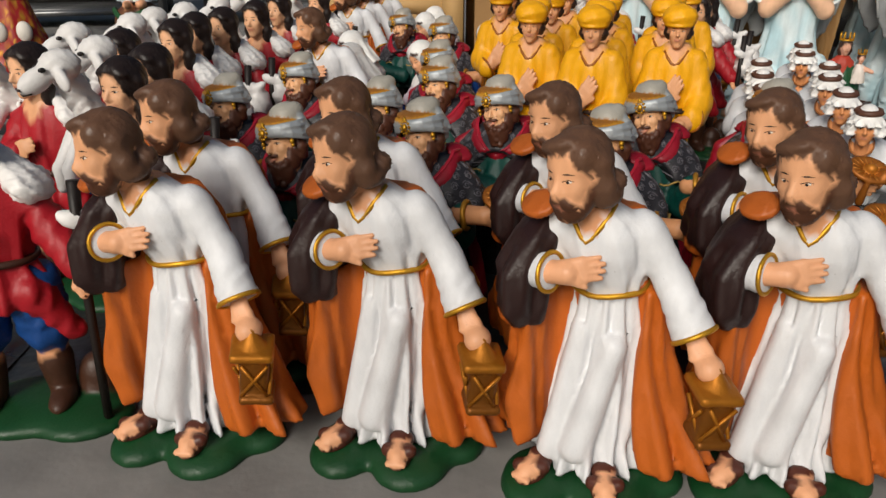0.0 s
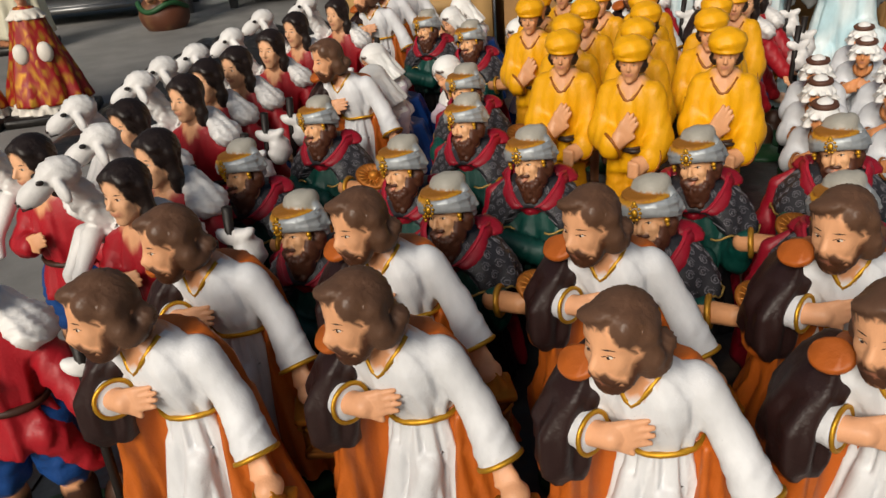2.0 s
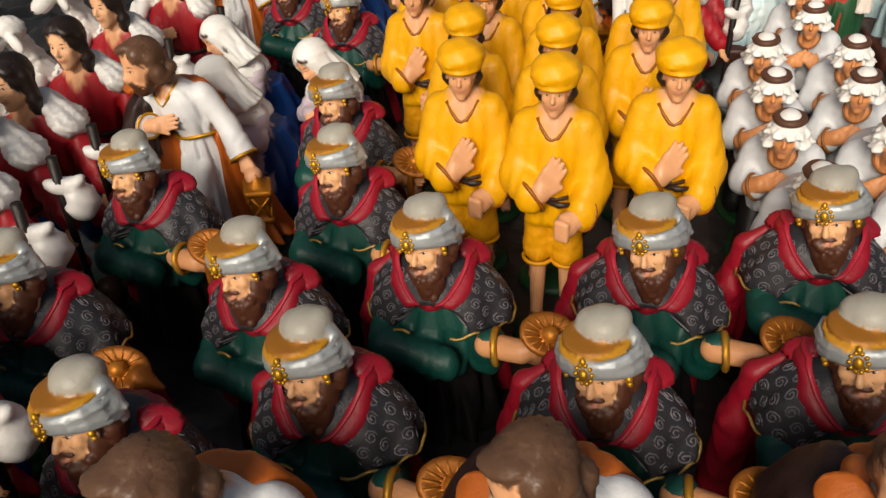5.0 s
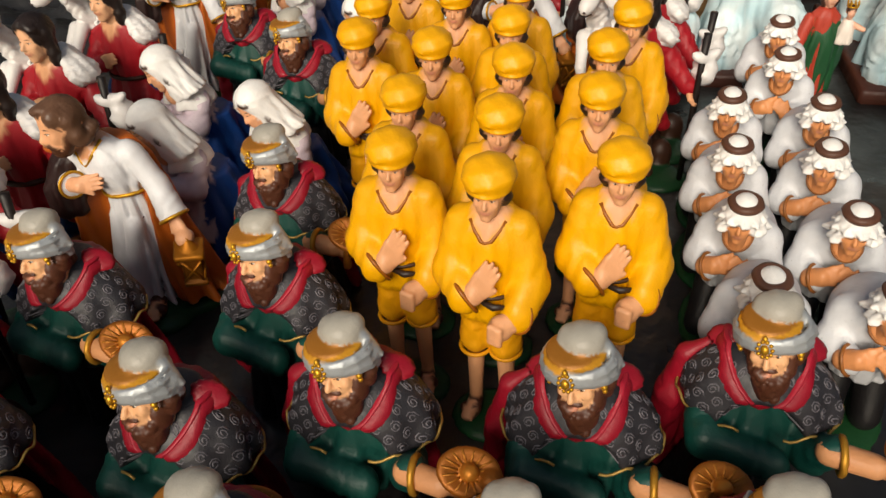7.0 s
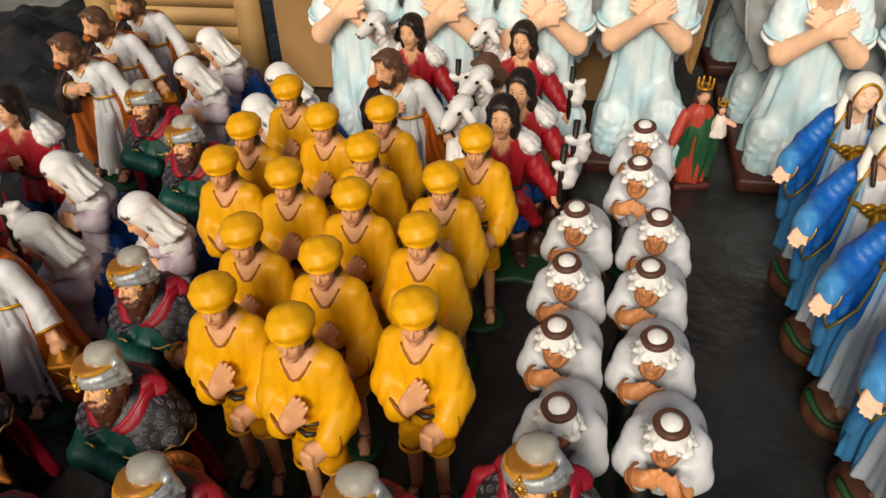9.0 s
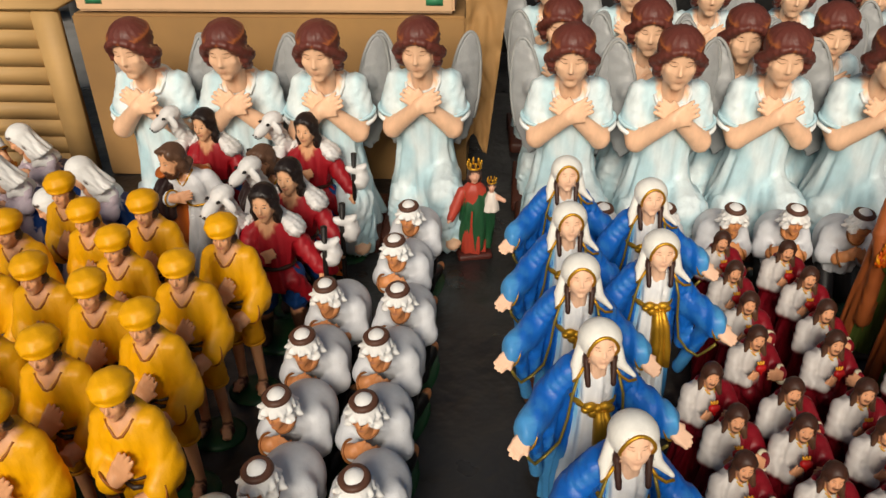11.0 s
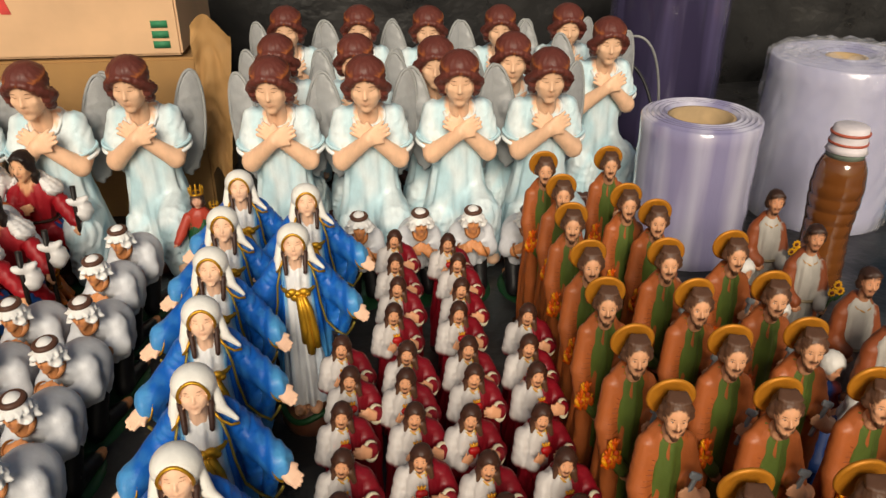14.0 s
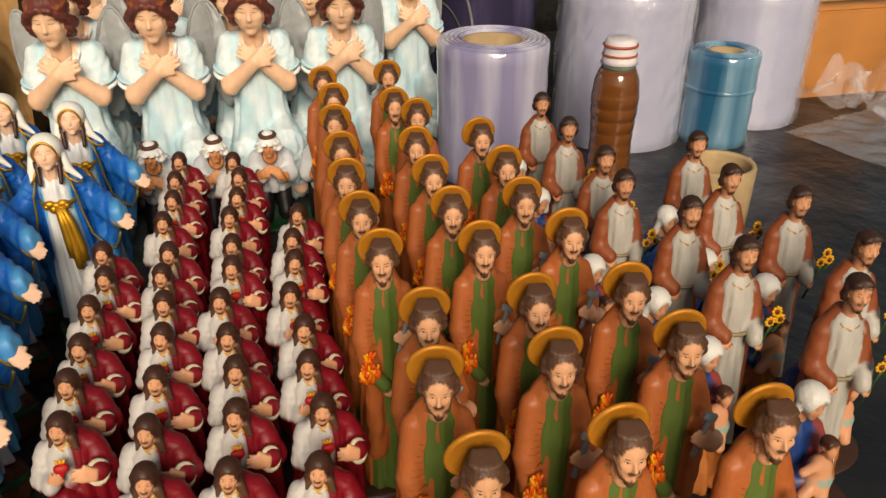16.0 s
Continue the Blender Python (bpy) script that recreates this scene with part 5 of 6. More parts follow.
def lathe_profile(profile, segs):
    V, Q = [], []
    for r, z in profile:
        for k in range(segs):
            a = 2 * math.pi * k / segs
            V.append((max(r, 1e-4) * math.cos(a), max(r, 1e-4) * math.sin(a), z))
    for i in range(len(profile) - 1):
        for k in range(segs):
            n = (k + 1) % segs
            Q.append((i * segs + k, i * segs + n, (i + 1) * segs + n, (i + 1) * segs + k))
    return np.array(V), Q


def make_family():
    """Man in a grey robe and a brown cloak with sunflowers, beside a seated veiled woman who holds a child."""
    g = Figure()
    robe, cloak, skin = col("b3ada4"), col("8a4726"), col("cf926c")
    field = g.sculpt([drape([(0.016, 0.03, 0.0, 0.042, 0.036), (0.1, 0.03, 0.0, 0.034, 0.03), (0.2, 0.025, -0.002, 0.03, 0.028), (0.235, 0.024, -0.003, 0.028, 0.026), (0.275, 0.022, -0.004, 0.03, 0.027), (0.31, 0.02, -0.003, 0.029, 0.021), (0.33, 0.02, 0.0, 0.014, 0.012)], robe, folds=10, amp=0.11, twist=0.6),
                      cap((0.047, -0.002, 0.3), (0.058, -0.016, 0.25), 0.014, 0.0155, cloak), cap((0.058, -0.018, 0.25), (0.05, -0.04, 0.232), 0.015, 0.014, robe)], 0.0046, k=0.006)
    g.sculpt([without(drape([(0.02, 0.03, 0.014, 0.047, 0.034), (0.12, 0.03, 0.012, 0.043, 0.033), (0.22, 0.026, 0.008, 0.041, 0.031), (0.28, 0.022, 0.005, 0.039, 0.028), (0.312, 0.02, 0.004, 0.032, 0.022), (0.332, 0.02, 0.004, 0.016, 0.014)], cloak, folds=7, amp=0.08, twist=1.2), ell((0.022, -0.06, 0.2), (0.03, 0.055, 0.24), cloak)),
              cap((-0.01, 0.0, 0.296), (-0.018, -0.01, 0.245), 0.0145, 0.0165, cloak, ripple=(0.1, 3)), cap((-0.018, -0.012, 0.245), (-0.002, -0.034, 0.236), 0.0155, 0.014, cloak, ripple=(0.1, 3))], 0.0048, k=0.006)
    trim(g, field, [(0.0, 0.322), (0.008, 0.313), (0.02, 0.309), (0.032, 0.313), (0.04, 0.322)], 0.0018, (*lin("b98a4a"), 0.4))
    g.ring((0.024, -0.003, 0.236), 0.034, 0.03, 0.0032, col("8a7a5c"))
    g.sculpt(hand((0.06, -0.042, 0.23), (-0.5, -0.5, -0.3), (0, -1, 0.3), 0.0115, skin) + hand((-0.008, -0.038, 0.232), (0.6, -0.4, -0.3), (0, -1, 0.3), 0.0115, skin), 0.0026, k=0.003)
    for (x, z) in ((0.062, 0.268), (0.078, 0.272), (0.07, 0.285)):
        for i in range(8):
            a = i * math.pi / 4
            g.blob((x + 0.0062 * math.cos(a), -0.052, z + 0.0062 * math.sin(a)), (0.0038, 0.0018, 0.0028), col("e0a414"), turn(0, -math.degrees(a), 0), u=6, w=4)
        g.blob((x, -0.0535, z), (0.0042, 0.0026, 0.0042), col("6a2a10"), u=8, w=5)
    for (x, z) in ((0.066, 0.25), (0.078, 0.255), (0.084, 0.262)):
        g.blob((x, -0.048, z), (0.004, 0.002, 0.01), col("23401c"), turn(0, 40, 0), u=6, w=4)
    g.tube([(0.07, -0.048, 0.27), (0.06, -0.05, 0.24), (0.045, -0.052, 0.2)], 0.002, col("23401c"), sides=5)
    g.squeeze(0.88, 0.92)
    head(g, (0.0175, -0.012, 0.364), 0.0255, yaw=-4, nod=4, skin=skin, hair=DARK_HAIR, length=0.7, step=0.0021, k=0.09, volume=0.97, extra=[ell((0, -0.46, -0.82), (0.18, 0.2, 0.22), DARK_HAIR), ell((0, -0.66, -0.31), (0.22, 0.07, 0.05), DARK_HAIR)])
    # the seated woman with the child
    w = Figure()
    blue, veil = col("16356e"), col("d8d4cd")
    w.sculpt([drape([(0.014, -0.06, -0.01, 0.05, 0.05), (0.07, -0.06, -0.012, 0.046, 0.046), (0.11, -0.058, -0.008, 0.04, 0.036), (0.15, -0.055, -0.004, 0.036, 0.03), (0.185, -0.055, -0.004, 0.032, 0.023), (0.2, -0.055, -0.004, 0.018, 0.015)], blue, folds=8, amp=0.1, twist=2), drape([(0.014, -0.052, -0.03, 0.046, 0.042), (0.07, -0.05, -0.03, 0.042, 0.038), (0.118, -0.05, -0.03, 0.03, 0.026)], col("a8622e"), folds=7, amp=0.12, twist=1.5),
              cap((-0.085, -0.006, 0.18), (-0.098, -0.026, 0.135), 0.015, 0.017, blue), cap((-0.098, -0.028, 0.135), (-0.06, -0.05, 0.125), 0.016, 0.014, blue),
              cap((-0.028, -0.008, 0.18), (-0.02, -0.03, 0.14), 0.015, 0.016, col("8c3b34")), cap((-0.02, -0.032, 0.14), (-0.045, -0.052, 0.13), 0.015, 0.013, col("8c3b34"))], 0.0048, k=0.007)
    hood = [without(ell((0, 0.14, 0.28), (0.84, 0.9, 0.84), veil, ripple=(0.02, 10)), ell((0, -0.8, -0.12), (0.5, 0.75, 0.78), veil), k=0.06), cap((0, 0.5, 0.1), (0, 0.55, -1.1), 0.5, 0.6, veil),
            cap((-0.64, 0.1, 0.0), (-0.74, 0.1, -1.1), 0.22, 0.28, veil), cap((0.64, 0.1, 0.0), (0.74, 0.1, -1.1), 0.22, 0.28, veil)]
    head(w, (-0.048, -0.022, 0.236), 0.025, yaw=18, nod=14, skin=skin, hair=DARK_HAIR, crown=False, length=0.5, step=0.0026, extra=hood, k=0.05)
    w.sculpt([ell((-0.036, -0.056, 0.152), (0.017, 0.014, 0.022), skin), cap((-0.036, -0.06, 0.135), (-0.06, -0.072, 0.118), 0.011, 0.008, skin), cap((-0.03, -0.06, 0.135), (-0.034, -0.076, 0.112), 0.011, 0.008, skin),
              cap((-0.046, -0.062, 0.162), (-0.066, -0.07, 0.16), 0.007, 0.006, skin), ell((-0.034, -0.054, 0.138), (0.02, 0.018, 0.012), col("7fa39a"))], 0.003, k=0.006)
    head(w, (-0.03, -0.056, 0.188), 0.0165, yaw=10, nod=4, skin=skin, hair=col("4a2818"), step=0.0021, eyes=False, k=0.12)
    for v, f, c in zip(w.v, w.f, w.c):
        v[:, 1] -= 0.05
        v[:, 0] += 0.004
    for v, f, c, o in zip(w.v, w.f, w.c, np.cumsum([0] + [len(v) for v in w.v])):
        g.add(v, f - o, c)
    g.sculpt([ell((-0.015, -0.02, 0.004), (0.105, 0.08, 0.016), col("3b2518"))], 0.007)
    return g.mesh("family_statue")


def make_shepherd():
    """Standing young shepherd in a red tunic with a fleece collar and blue breeches, a lamb on his shoulder and a staff with a white bundle."""
    g = Figure()
    red, fleece, blue, boot, skin = col("9c1420"), col("e2e0de"), col("153f7c"), col("3d2417"), col("d39a70")
    g.sculpt([
        drape([(0.135, 0.0, 0.0, 0.05, 0.041), (0.165, 0.0, 0.0, 0.043, 0.035), (0.185, 0.0, -0.002, 0.034, 0.029), (0.215, 0.0, -0.002, 0.039, 0.032), (0.245, 0.0, 0.0, 0.042, 0.03), (0.27, 0.0, 0.0, 0.034, 0.024), (0.285, 0, 0, 0.02, 0.018)], red, folds=9, amp=0.09, twist=1.5),
        cap((-0.038, 0.0, 0.252), (-0.05, -0.016, 0.21), 0.016, 0.018, red, ripple=(0.12, 4)), cap((-0.05, -0.018, 0.21), (-0.026, -0.042, 0.217), 0.0175, 0.015, red, ripple=(0.12, 4)),
        cap((0.038, 0.0, 0.252), (0.06, -0.01, 0.21), 0.016, 0.018, red, ripple=(0.12, 4)), cap((0.06, -0.012, 0.21), (0.082, -0.034, 0.18), 0.0175, 0.014, red, ripple=(0.12, 4)),
        cap((0.03, -0.02, 0.15), (0.06, -0.01, 0.1), 0.018, 0.012, red, ripple=(0.12, 3)),
    ], 0.004, k=0.007, touches=[(neckline(-0.006, 0.25, 0.7), skin)])
    g.sculpt([
        cap((-0.024, 0.0, 0.15), (-0.032, -0.004, 0.1), 0.029, 0.026, blue, ripple=(0.08, 4)), cap((0.024, 0.0, 0.15), (0.03, 0.0, 0.1), 0.029, 0.026, blue, ripple=(0.08, 4)),
        cap((-0.032, -0.004, 0.1), (-0.036, 0.0, 0.06), 0.016, 0.014, skin), cap((0.03, 0.0, 0.1), (0.032, 0.0, 0.06), 0.016, 0.014, skin),
        cap((-0.036, 0.0, 0.062), (-0.037, 0.002, 0.025), 0.018, 0.014, boot), cap((0.032, 0.0, 0.062), (0.033, 0.002, 0.025), 0.018, 0.014, boot),
        ell((-0.04, -0.014, 0.02), (0.014, 0.03, 0.011), boot), ell((0.036, -0.014, 0.02), (0.014, 0.03, 0.011), boot),
    ], 0.0048, k=0.005)
    g.ring((0, -0.002, 0.186), 0.0365, 0.031, 0.004, col("3a2015"), turn(0, 3, 0))
    g.sculpt([relief(without(drape([(0.246, 0.006, 0.004, 0.05, 0.037), (0.256, 0.005, 0.004, 0.049, 0.036), (0.275, 0.002, 0.004, 0.042, 0.032), (0.294, 0.0, 0.006, 0.026, 0.024)], fleece, folds=9, amp=0.1), ell((-0.016, -0.06, 0.25), (0.056, 0.066, 0.07), fleece)), 0.0012, 520, "x"),
              relief(ell((0.044, -0.003, 0.261), (0.024, 0.031, 0.0155), fleece, turn(0, 38, 0)), 0.0022, 330, "x"), relief(ell((-0.05, 0.02, 0.262), (0.024, 0.019, 0.02), fleece), 0.0022, 330, "x")], 0.0034, k=0.006)
    # lamb over the shoulder: neck, head, ears, forelegs
    wool = col("dcdad8")
    c = np.array((-0.082, -0.03, 0.335))
    R = turn(0, 0, -48)
    at = lambda x, y, z: R @ np.array((x, y, z)) + c
    g.sculpt([
        relief(cap((-0.056, 0.02, 0.262), (-0.076, -0.008, 0.332), 0.02, 0.0145, wool), 0.0026, 300, "x"), relief(ell(at(0, 0.014, 0.01), (0.0175, 0.023, 0.018), wool, R), 0.0012, 480, "x"),
        ell(at(0, -0.014, -0.005), (0.0125, 0.022, 0.0135), wool, R @ turn(30, 0, 0)), ell(at(0.022, 0.01, -0.004), (0.015, 0.006, 0.009), wool, R @ turn(0, 55, 20)), ell(at(-0.022, 0.01, -0.004), (0.015, 0.006, 0.009), wool, R @ turn(0, -55, -20)),
        cap((-0.066, -0.006, 0.262), (-0.074, -0.036, 0.225), 0.012, 0.008, wool), cap((-0.084, 0.008, 0.258), (-0.094, -0.024, 0.222), 0.012, 0.008, wool),
        cap((-0.074, -0.036, 0.225), (-0.072, -0.042, 0.205), 0.008, 0.007, wool), cap((-0.094, -0.024, 0.222), (-0.092, -0.028, 0.2), 0.008, 0.007, wool),
    ], 0.0028, k=0.005)
    dark = col("1c1512")
    for x in (-1, 1):
        g.blob(at(x * 0.0145, -0.008, 0.008), (0.003, 0.0045, 0.003), dark, R)
        g.blob(at(x * 0.005, -0.034, -0.013), (0.0026, 0.002, 0.0016), col("3a2a28"), R)
    g.tube([at(-0.0105, -0.022, -0.0175), at(-0.006, -0.031, -0.0195), at(0.006, -0.031, -0.0195), at(0.0105, -0.022, -0.0175)], 0.001, dark, sides=4)
    # arm on the breast, staff and bundle
    g.sculpt(hand((-0.026, -0.045, 0.22), (0.85, -0.1, 0.3), (0, -1, 0.25), 0.0175, skin, spread=0.04), 0.0024, k=0.003)
    g.sculpt(hand((0.085, -0.04, 0.172), (0.2, -0.6, -0.6), (0.4, -1, 0.2), 0.0125, skin, spread=-0.04), 0.0026, k=0.004)
    wood = col("1a1310")
    g.tube([(0.088, -0.05, 0.012), (0.09, -0.05, 0.12), (0.092, -0.048, 0.2), (0.096, -0.044, 0.272)], [0.0048, 0.0046, 0.005, 0.0065], wood, sides=7)
    g.sculpt([relief(ell((0.106, -0.034, 0.206), (0.02, 0.02, 0.025), fleece), 0.003, 150, "x"), cap((0.102, -0.036, 0.228), (0.096, -0.044, 0.24), 0.014, 0.006, fleece), ell((0.088, -0.046, 0.234), (0.014, 0.009, 0.008), fleece, turn(0, 30, 0)), ell((0.112, -0.04, 0.236), (0.013, 0.009, 0.007), fleece, turn(0, -35, 0))], 0.0038, k=0.006)
    head(g, (-0.004, -0.016, 0.318), 0.0355, yaw=-18, nod=5, skin=col("deaa82"), hair=col("1e1411"), length=1.3, step=0.0021, volume=1.06, fringe=-0.1, k=0.08)
    g.sculpt([ell((0, 0.0, 0.004), (0.075, 0.06, 0.014), GREEN_BASE), ell((0.06, -0.03, 0.004), (0.05, 0.045, 0.013), GREEN_BASE), ell((0.07, 0.01, 0.03), (0.022, 0.02, 0.03), boot)], 0.006, k=0.01)
    return g.mesh("shepherd_statue")


def make_madonna(red, green):
    """Small crowned lady with a crowned child on her arm."""
    g = Figure()
    skin = col("d8a58a")
    g.sculpt([drape([(0.014, 0.0, 0.0, 0.032, 0.028), (0.08, 0.0, 0.0, 0.03, 0.026), (0.14, 0.0, 0.0, 0.027, 0.023), (0.175, 0.0, 0.0, 0.028, 0.02), (0.19, 0, 0, 0.014, 0.012)], red, folds=7, amp=0.1, twist=1.5)], 0.004, k=0.005)
    g.sculpt([without(drape([(0.022, 0.004, 0.006, 0.039, 0.032), (0.08, 0.006, 0.005, 0.042, 0.033), (0.12, 0.008, 0.002, 0.04, 0.03), (0.15, 0.004, 0.002, 0.033, 0.026), (0.175, 0, 0.003, 0.026, 0.02)], green, folds=7, amp=0.1, twist=2), ell((-0.012, -0.05, 0.18), (0.02, 0.04, 0.05), green)),
              cap((-0.028, 0, 0.168), (-0.046, -0.016, 0.135), 0.011, 0.012, red), cap((-0.046, -0.018, 0.135), (-0.058, -0.034, 0.12), 0.011, 0.009, red)], 0.004, k=0.005)
    g.sculpt(hand((-0.058, -0.036, 0.119), (-0.5, -0.6, -0.2), (0, 0.4, 1), 0.008, skin), 0.0022, k=0.002)
    head(g, (0, -0.006, 0.212), 0.021, yaw=-5, nod=6, skin=skin, hair=DARK_HAIR, length=1.1, step=0.0021, eyes=False)
    g.sculpt([drape([(0.125, 0.036, -0.022, 0.017, 0.014), (0.155, 0.036, -0.022, 0.014, 0.012), (0.172, 0.036, -0.02, 0.008, 0.008)], col("dcd2c8"), folds=5, amp=0.1), cap((0.046, -0.024, 0.162), (0.062, -0.034, 0.155), 0.006, 0.005, skin)], 0.003, k=0.004)
    head(g, (0.036, -0.022, 0.186), 0.0135, yaw=-10, skin=skin, hair=DARK_HAIR, step=0.0018, eyes=False)
    for cx, cy, cz, r in ((0, -0.004, 0.228, 0.014), (0.036, -0.021, 0.197, 0.009)):
        g.ring((cx, cy, cz), r, r, r * 0.2, GOLD, n=16)
        for i in range(8):
            a = i * math.pi / 4
            g.blob((cx + r * math.cos(a) * 1.1, cy + r * math.sin(a) * 1.1, cz + r * 0.65), (r * 0.2, r * 0.2, r * 0.65), GOLD, u=6, w=4)
    g.sculpt([slab((0, 0, 0.008), (0.04, 0.034, 0.009), 0.004, col("4a1f18"))], 0.006)
    return g.mesh("madonna_statue")


def make_infant():
    """Crowned child figure in a bell-shaped red and gold robe with a lace collar and hem."""
    g = Figure()
    red, lace, skin = col("8a1016"), col("d8d2c8"), col("d8a080")
    gold = (*lin("b88a2a"), 0.3)
    g.sculpt([drape([(0.05, 0, 0, 0.12, 0.085), (0.12, 0, 0, 0.1, 0.07), (0.22, 0, 0, 0.066, 0.05), (0.3, 0, 0, 0.045, 0.034), (0.325, 0, 0, 0.024, 0.022)], red, folds=8, amp=0.06)], 0.007, k=0.006,
             touches=[(lambda p: 0.9 * (np.sin(np.arctan2(p[:, 0], -p[:, 1]) * 14) * np.sin(p[:, 2] * 120) > 0.3), gold)])
    g.sculpt([drape([(0.02, 0, 0, 0.112, 0.08), (0.06, 0, 0, 0.108, 0.076)], lace, folds=16, amp=0.08), drape([(0.29, 0, 0, 0.056, 0.042), (0.318, 0, 0, 0.034, 0.03)], lace, folds=12, amp=0.08),
              ell((-0.03, -0.05, 0.2), (0.022, 0.016, 0.03), lace), ell((0.035, -0.05, 0.2), (0.022, 0.016, 0.03), lace)], 0.006)
    head(g, (0, -0.006, 0.365), 0.036, nod=2, skin=skin, hair=DARK_HAIR, length=0.4, step=0.004)
    g.ring((0, 0, 0.397), 0.028, 0.028, 0.006, GOLD, n=20)
    for i in range(10):
        a = i * math.pi / 5
        g.blob((0.03 * math.cos(a), 0.03 * math.sin(a), 0.415), (0.007, 0.007, 0.018), GOLD, u=6, w=4)
    g.blob((0, 0, 0.44), (0.01, 0.01, 0.014), GOLD)
    g.sculpt([slab((0, 0, 0.012), (0.125, 0.095, 0.014), 0.005, col("14110f"))], 0.009)
    return g.mesh("infant_statue")


def make_pale():
    """Tall figure in a cream robe and mantle."""
    g = Figure()
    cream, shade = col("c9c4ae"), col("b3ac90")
    g.sculpt([drape([(0.03, 0, 0, 0.06, 0.05), (0.15, 0, 0, 0.05, 0.042), (0.27, 0, 0, 0.044, 0.034), (0.34, 0, 0, 0.03, 0.022)], cream, folds=8, amp=0.1),
              cap((-0.04, 0, 0.31), (-0.05, -0.02, 0.25), 0.018, 0.02, shade), cap((0.04, 0, 0.31), (0.05, -0.02, 0.25), 0.018, 0.02, shade)], 0.006)
    head(g, (0, -0.01, 0.385), 0.032, hair=DARK_HAIR, length=0.9, step=0.004)
    g.sculpt([slab((0, 0, 0.008), (0.06, 0.05, 0.009), 0.004, col("171412")), ell((0, 0, 0.02), (0.056, 0.048, 0.014), col("a06a48"))], 0.007)
    return g.mesh("pale_statue")


# ---- ground, tarpaulin and the far side ----
def sheet_bm(x0, x1, y0, y1, nx, ny, height, at=(0, 0, 0)):
    """A thin laid sheet with its own relief: height(x, y) gives the lift."""
    bm = bmesh.new()
    rows = []
    for j in range(ny + 1):
        rows.append([])
        for i in range(nx + 1):
            x, y = x0 + (x1 - x0) * i / nx, y0 + (y1 - y0) * j / ny
            rows[-1].append(bm.verts.new((x + at[0], y + at[1], height(x, y) + at[2])))
    for a, b in zip(rows, rows[1:]):
        for i in range(nx):
            bm.faces.new((a[i], a[i + 1], b[i + 1], b[i]))
    return bm


def crumple(x, y, s=3.0, a=1.0):
    n = noise.noise(Vector((x * s, y * s, 0.3)))
    m = noise.noise(Vector((x * s * 2.7 + 5, y * s * 2.7, 1.7)))
    return a * (abs(n) * 0.7 + abs(m) * 0.3)


def build_ground():
    bm = bmesh.new()
    bmesh.ops.create_grid(bm, x_segments=8, y_segments=8, size=60)
    m = plain("grey_concrete", lin("7d7b78"), 0.8, 9, 0.25, 0.25, 0.004)
    tagged(part("ground", bm, m), "grey dusty concrete yard with fine grit", "ground", kind="structure")
    black, nt, b = material("black_plastic_sheet", 0.4)
    n1 = ramp(nt, noise_of(nt, 3.5, 5), 0.35, 0.7)
    nt.links.new(mix(nt, (0.009, 0.009, 0.0095), (0.03, 0.029, 0.028), n1), b.inputs["Base Color"])
    nt.links.new(ramp(nt, noise_of(nt, 9, 4), 0.3, 0.7, 0.25, 0.45), b.inputs["Roughness"])
    b.inputs["Specular IOR Level"].default_value = 0.5
    bump(nt, b, noise_of(nt, 7, 4), 0.5, 0.03)
    for x0, x1, y0, y1, lift in ((0.66, 4.8, -1.2, 3.4, 0.004), (-0.62, 0.72, 0.74, 3.4, 0.001)):
        bm = sheet_bm(x0, x1, y0, y1, 110, 100, lambda x, y: lift + 0.006 * crumple(x, y, 4))
        tagged(part("ground_tarpaulin", bm, black), "black plastic ground sheet with soft creases", "tarpaulin", kind="structure")
    for x0, x1, y0, y1, a in ((-1.15, -0.45, 1.9, 3.4, 0.16), (-0.62, -0.52, 0.6, 1.9, 0.02)):
        bm = sheet_bm(x0, x1, y0, y1, 40, 70, lambda x, y: 0.004 + a * crumple(x, y, 5) * max(0, min(1, 5 * min(x - x0, x1 - x, y - y0, y1 - y) / (x1 - x0))))
        tagged(part("crumpled_sheet", bm, black), "crumpled heap of black plastic sheet on the ground", "plastic sheet")
    return black


BLACK_SHEET = build_ground()

# the back row runs slantwise; a frame along it
ROW = Matrix.Translation((1.04, 2.325, 0)) @ Matrix.Rotation(math.atan2(-0.287, 0.958), 4, "Z")
KRAFT = plain("kraft_cardboard", lin("dcb48c"), 0.8, 6, 0.12, 0.15, 0.002)
KRAFT_DARK = plain("brown_cardboard", lin("a07a4a"), 0.8, 6, 0.18, 0.15, 0.002)
PRINT_RED, PRINT_GREEN = plain("red_print", lin("c8403a"), 0.7, 40, 0.2), plain("green_print", lin("2f7d55"), 0.7, 40, 0.2)


def carton(name, x0, x1, z0, z1, depth, mat, label, lid=True):
    e = thing(name, ROW @ Matrix.Translation(((x0 + x1) / 2, 0, z0)))
    w, h = (x1 - x0) / 2, z1 - z0
    part("body", box_bm((-w, 0, 0), (w, depth, h), 0.006), mat, e, smooth=False)
    if lid:
        part("flap", box_bm((-w + 0.004, 0.004, h), (w - 0.004, depth / 2 - 0.002, h + 0.006), 0.002), mat, e)
        part("flap", box_bm((-w + 0.004, depth / 2 + 0.002, h), (w - 0.004, depth - 0.004, h + 0.006), 0.002), mat, e)
        part("tape", box_bm((-w, depth / 2 - 0.03, h + 0.006), (w, depth / 2 + 0.03, h + 0.0075)), plain("parcel_tape", lin("b08a55"), 0.3, 10, 0.1), e)
    return tagged(e, label, "carton")


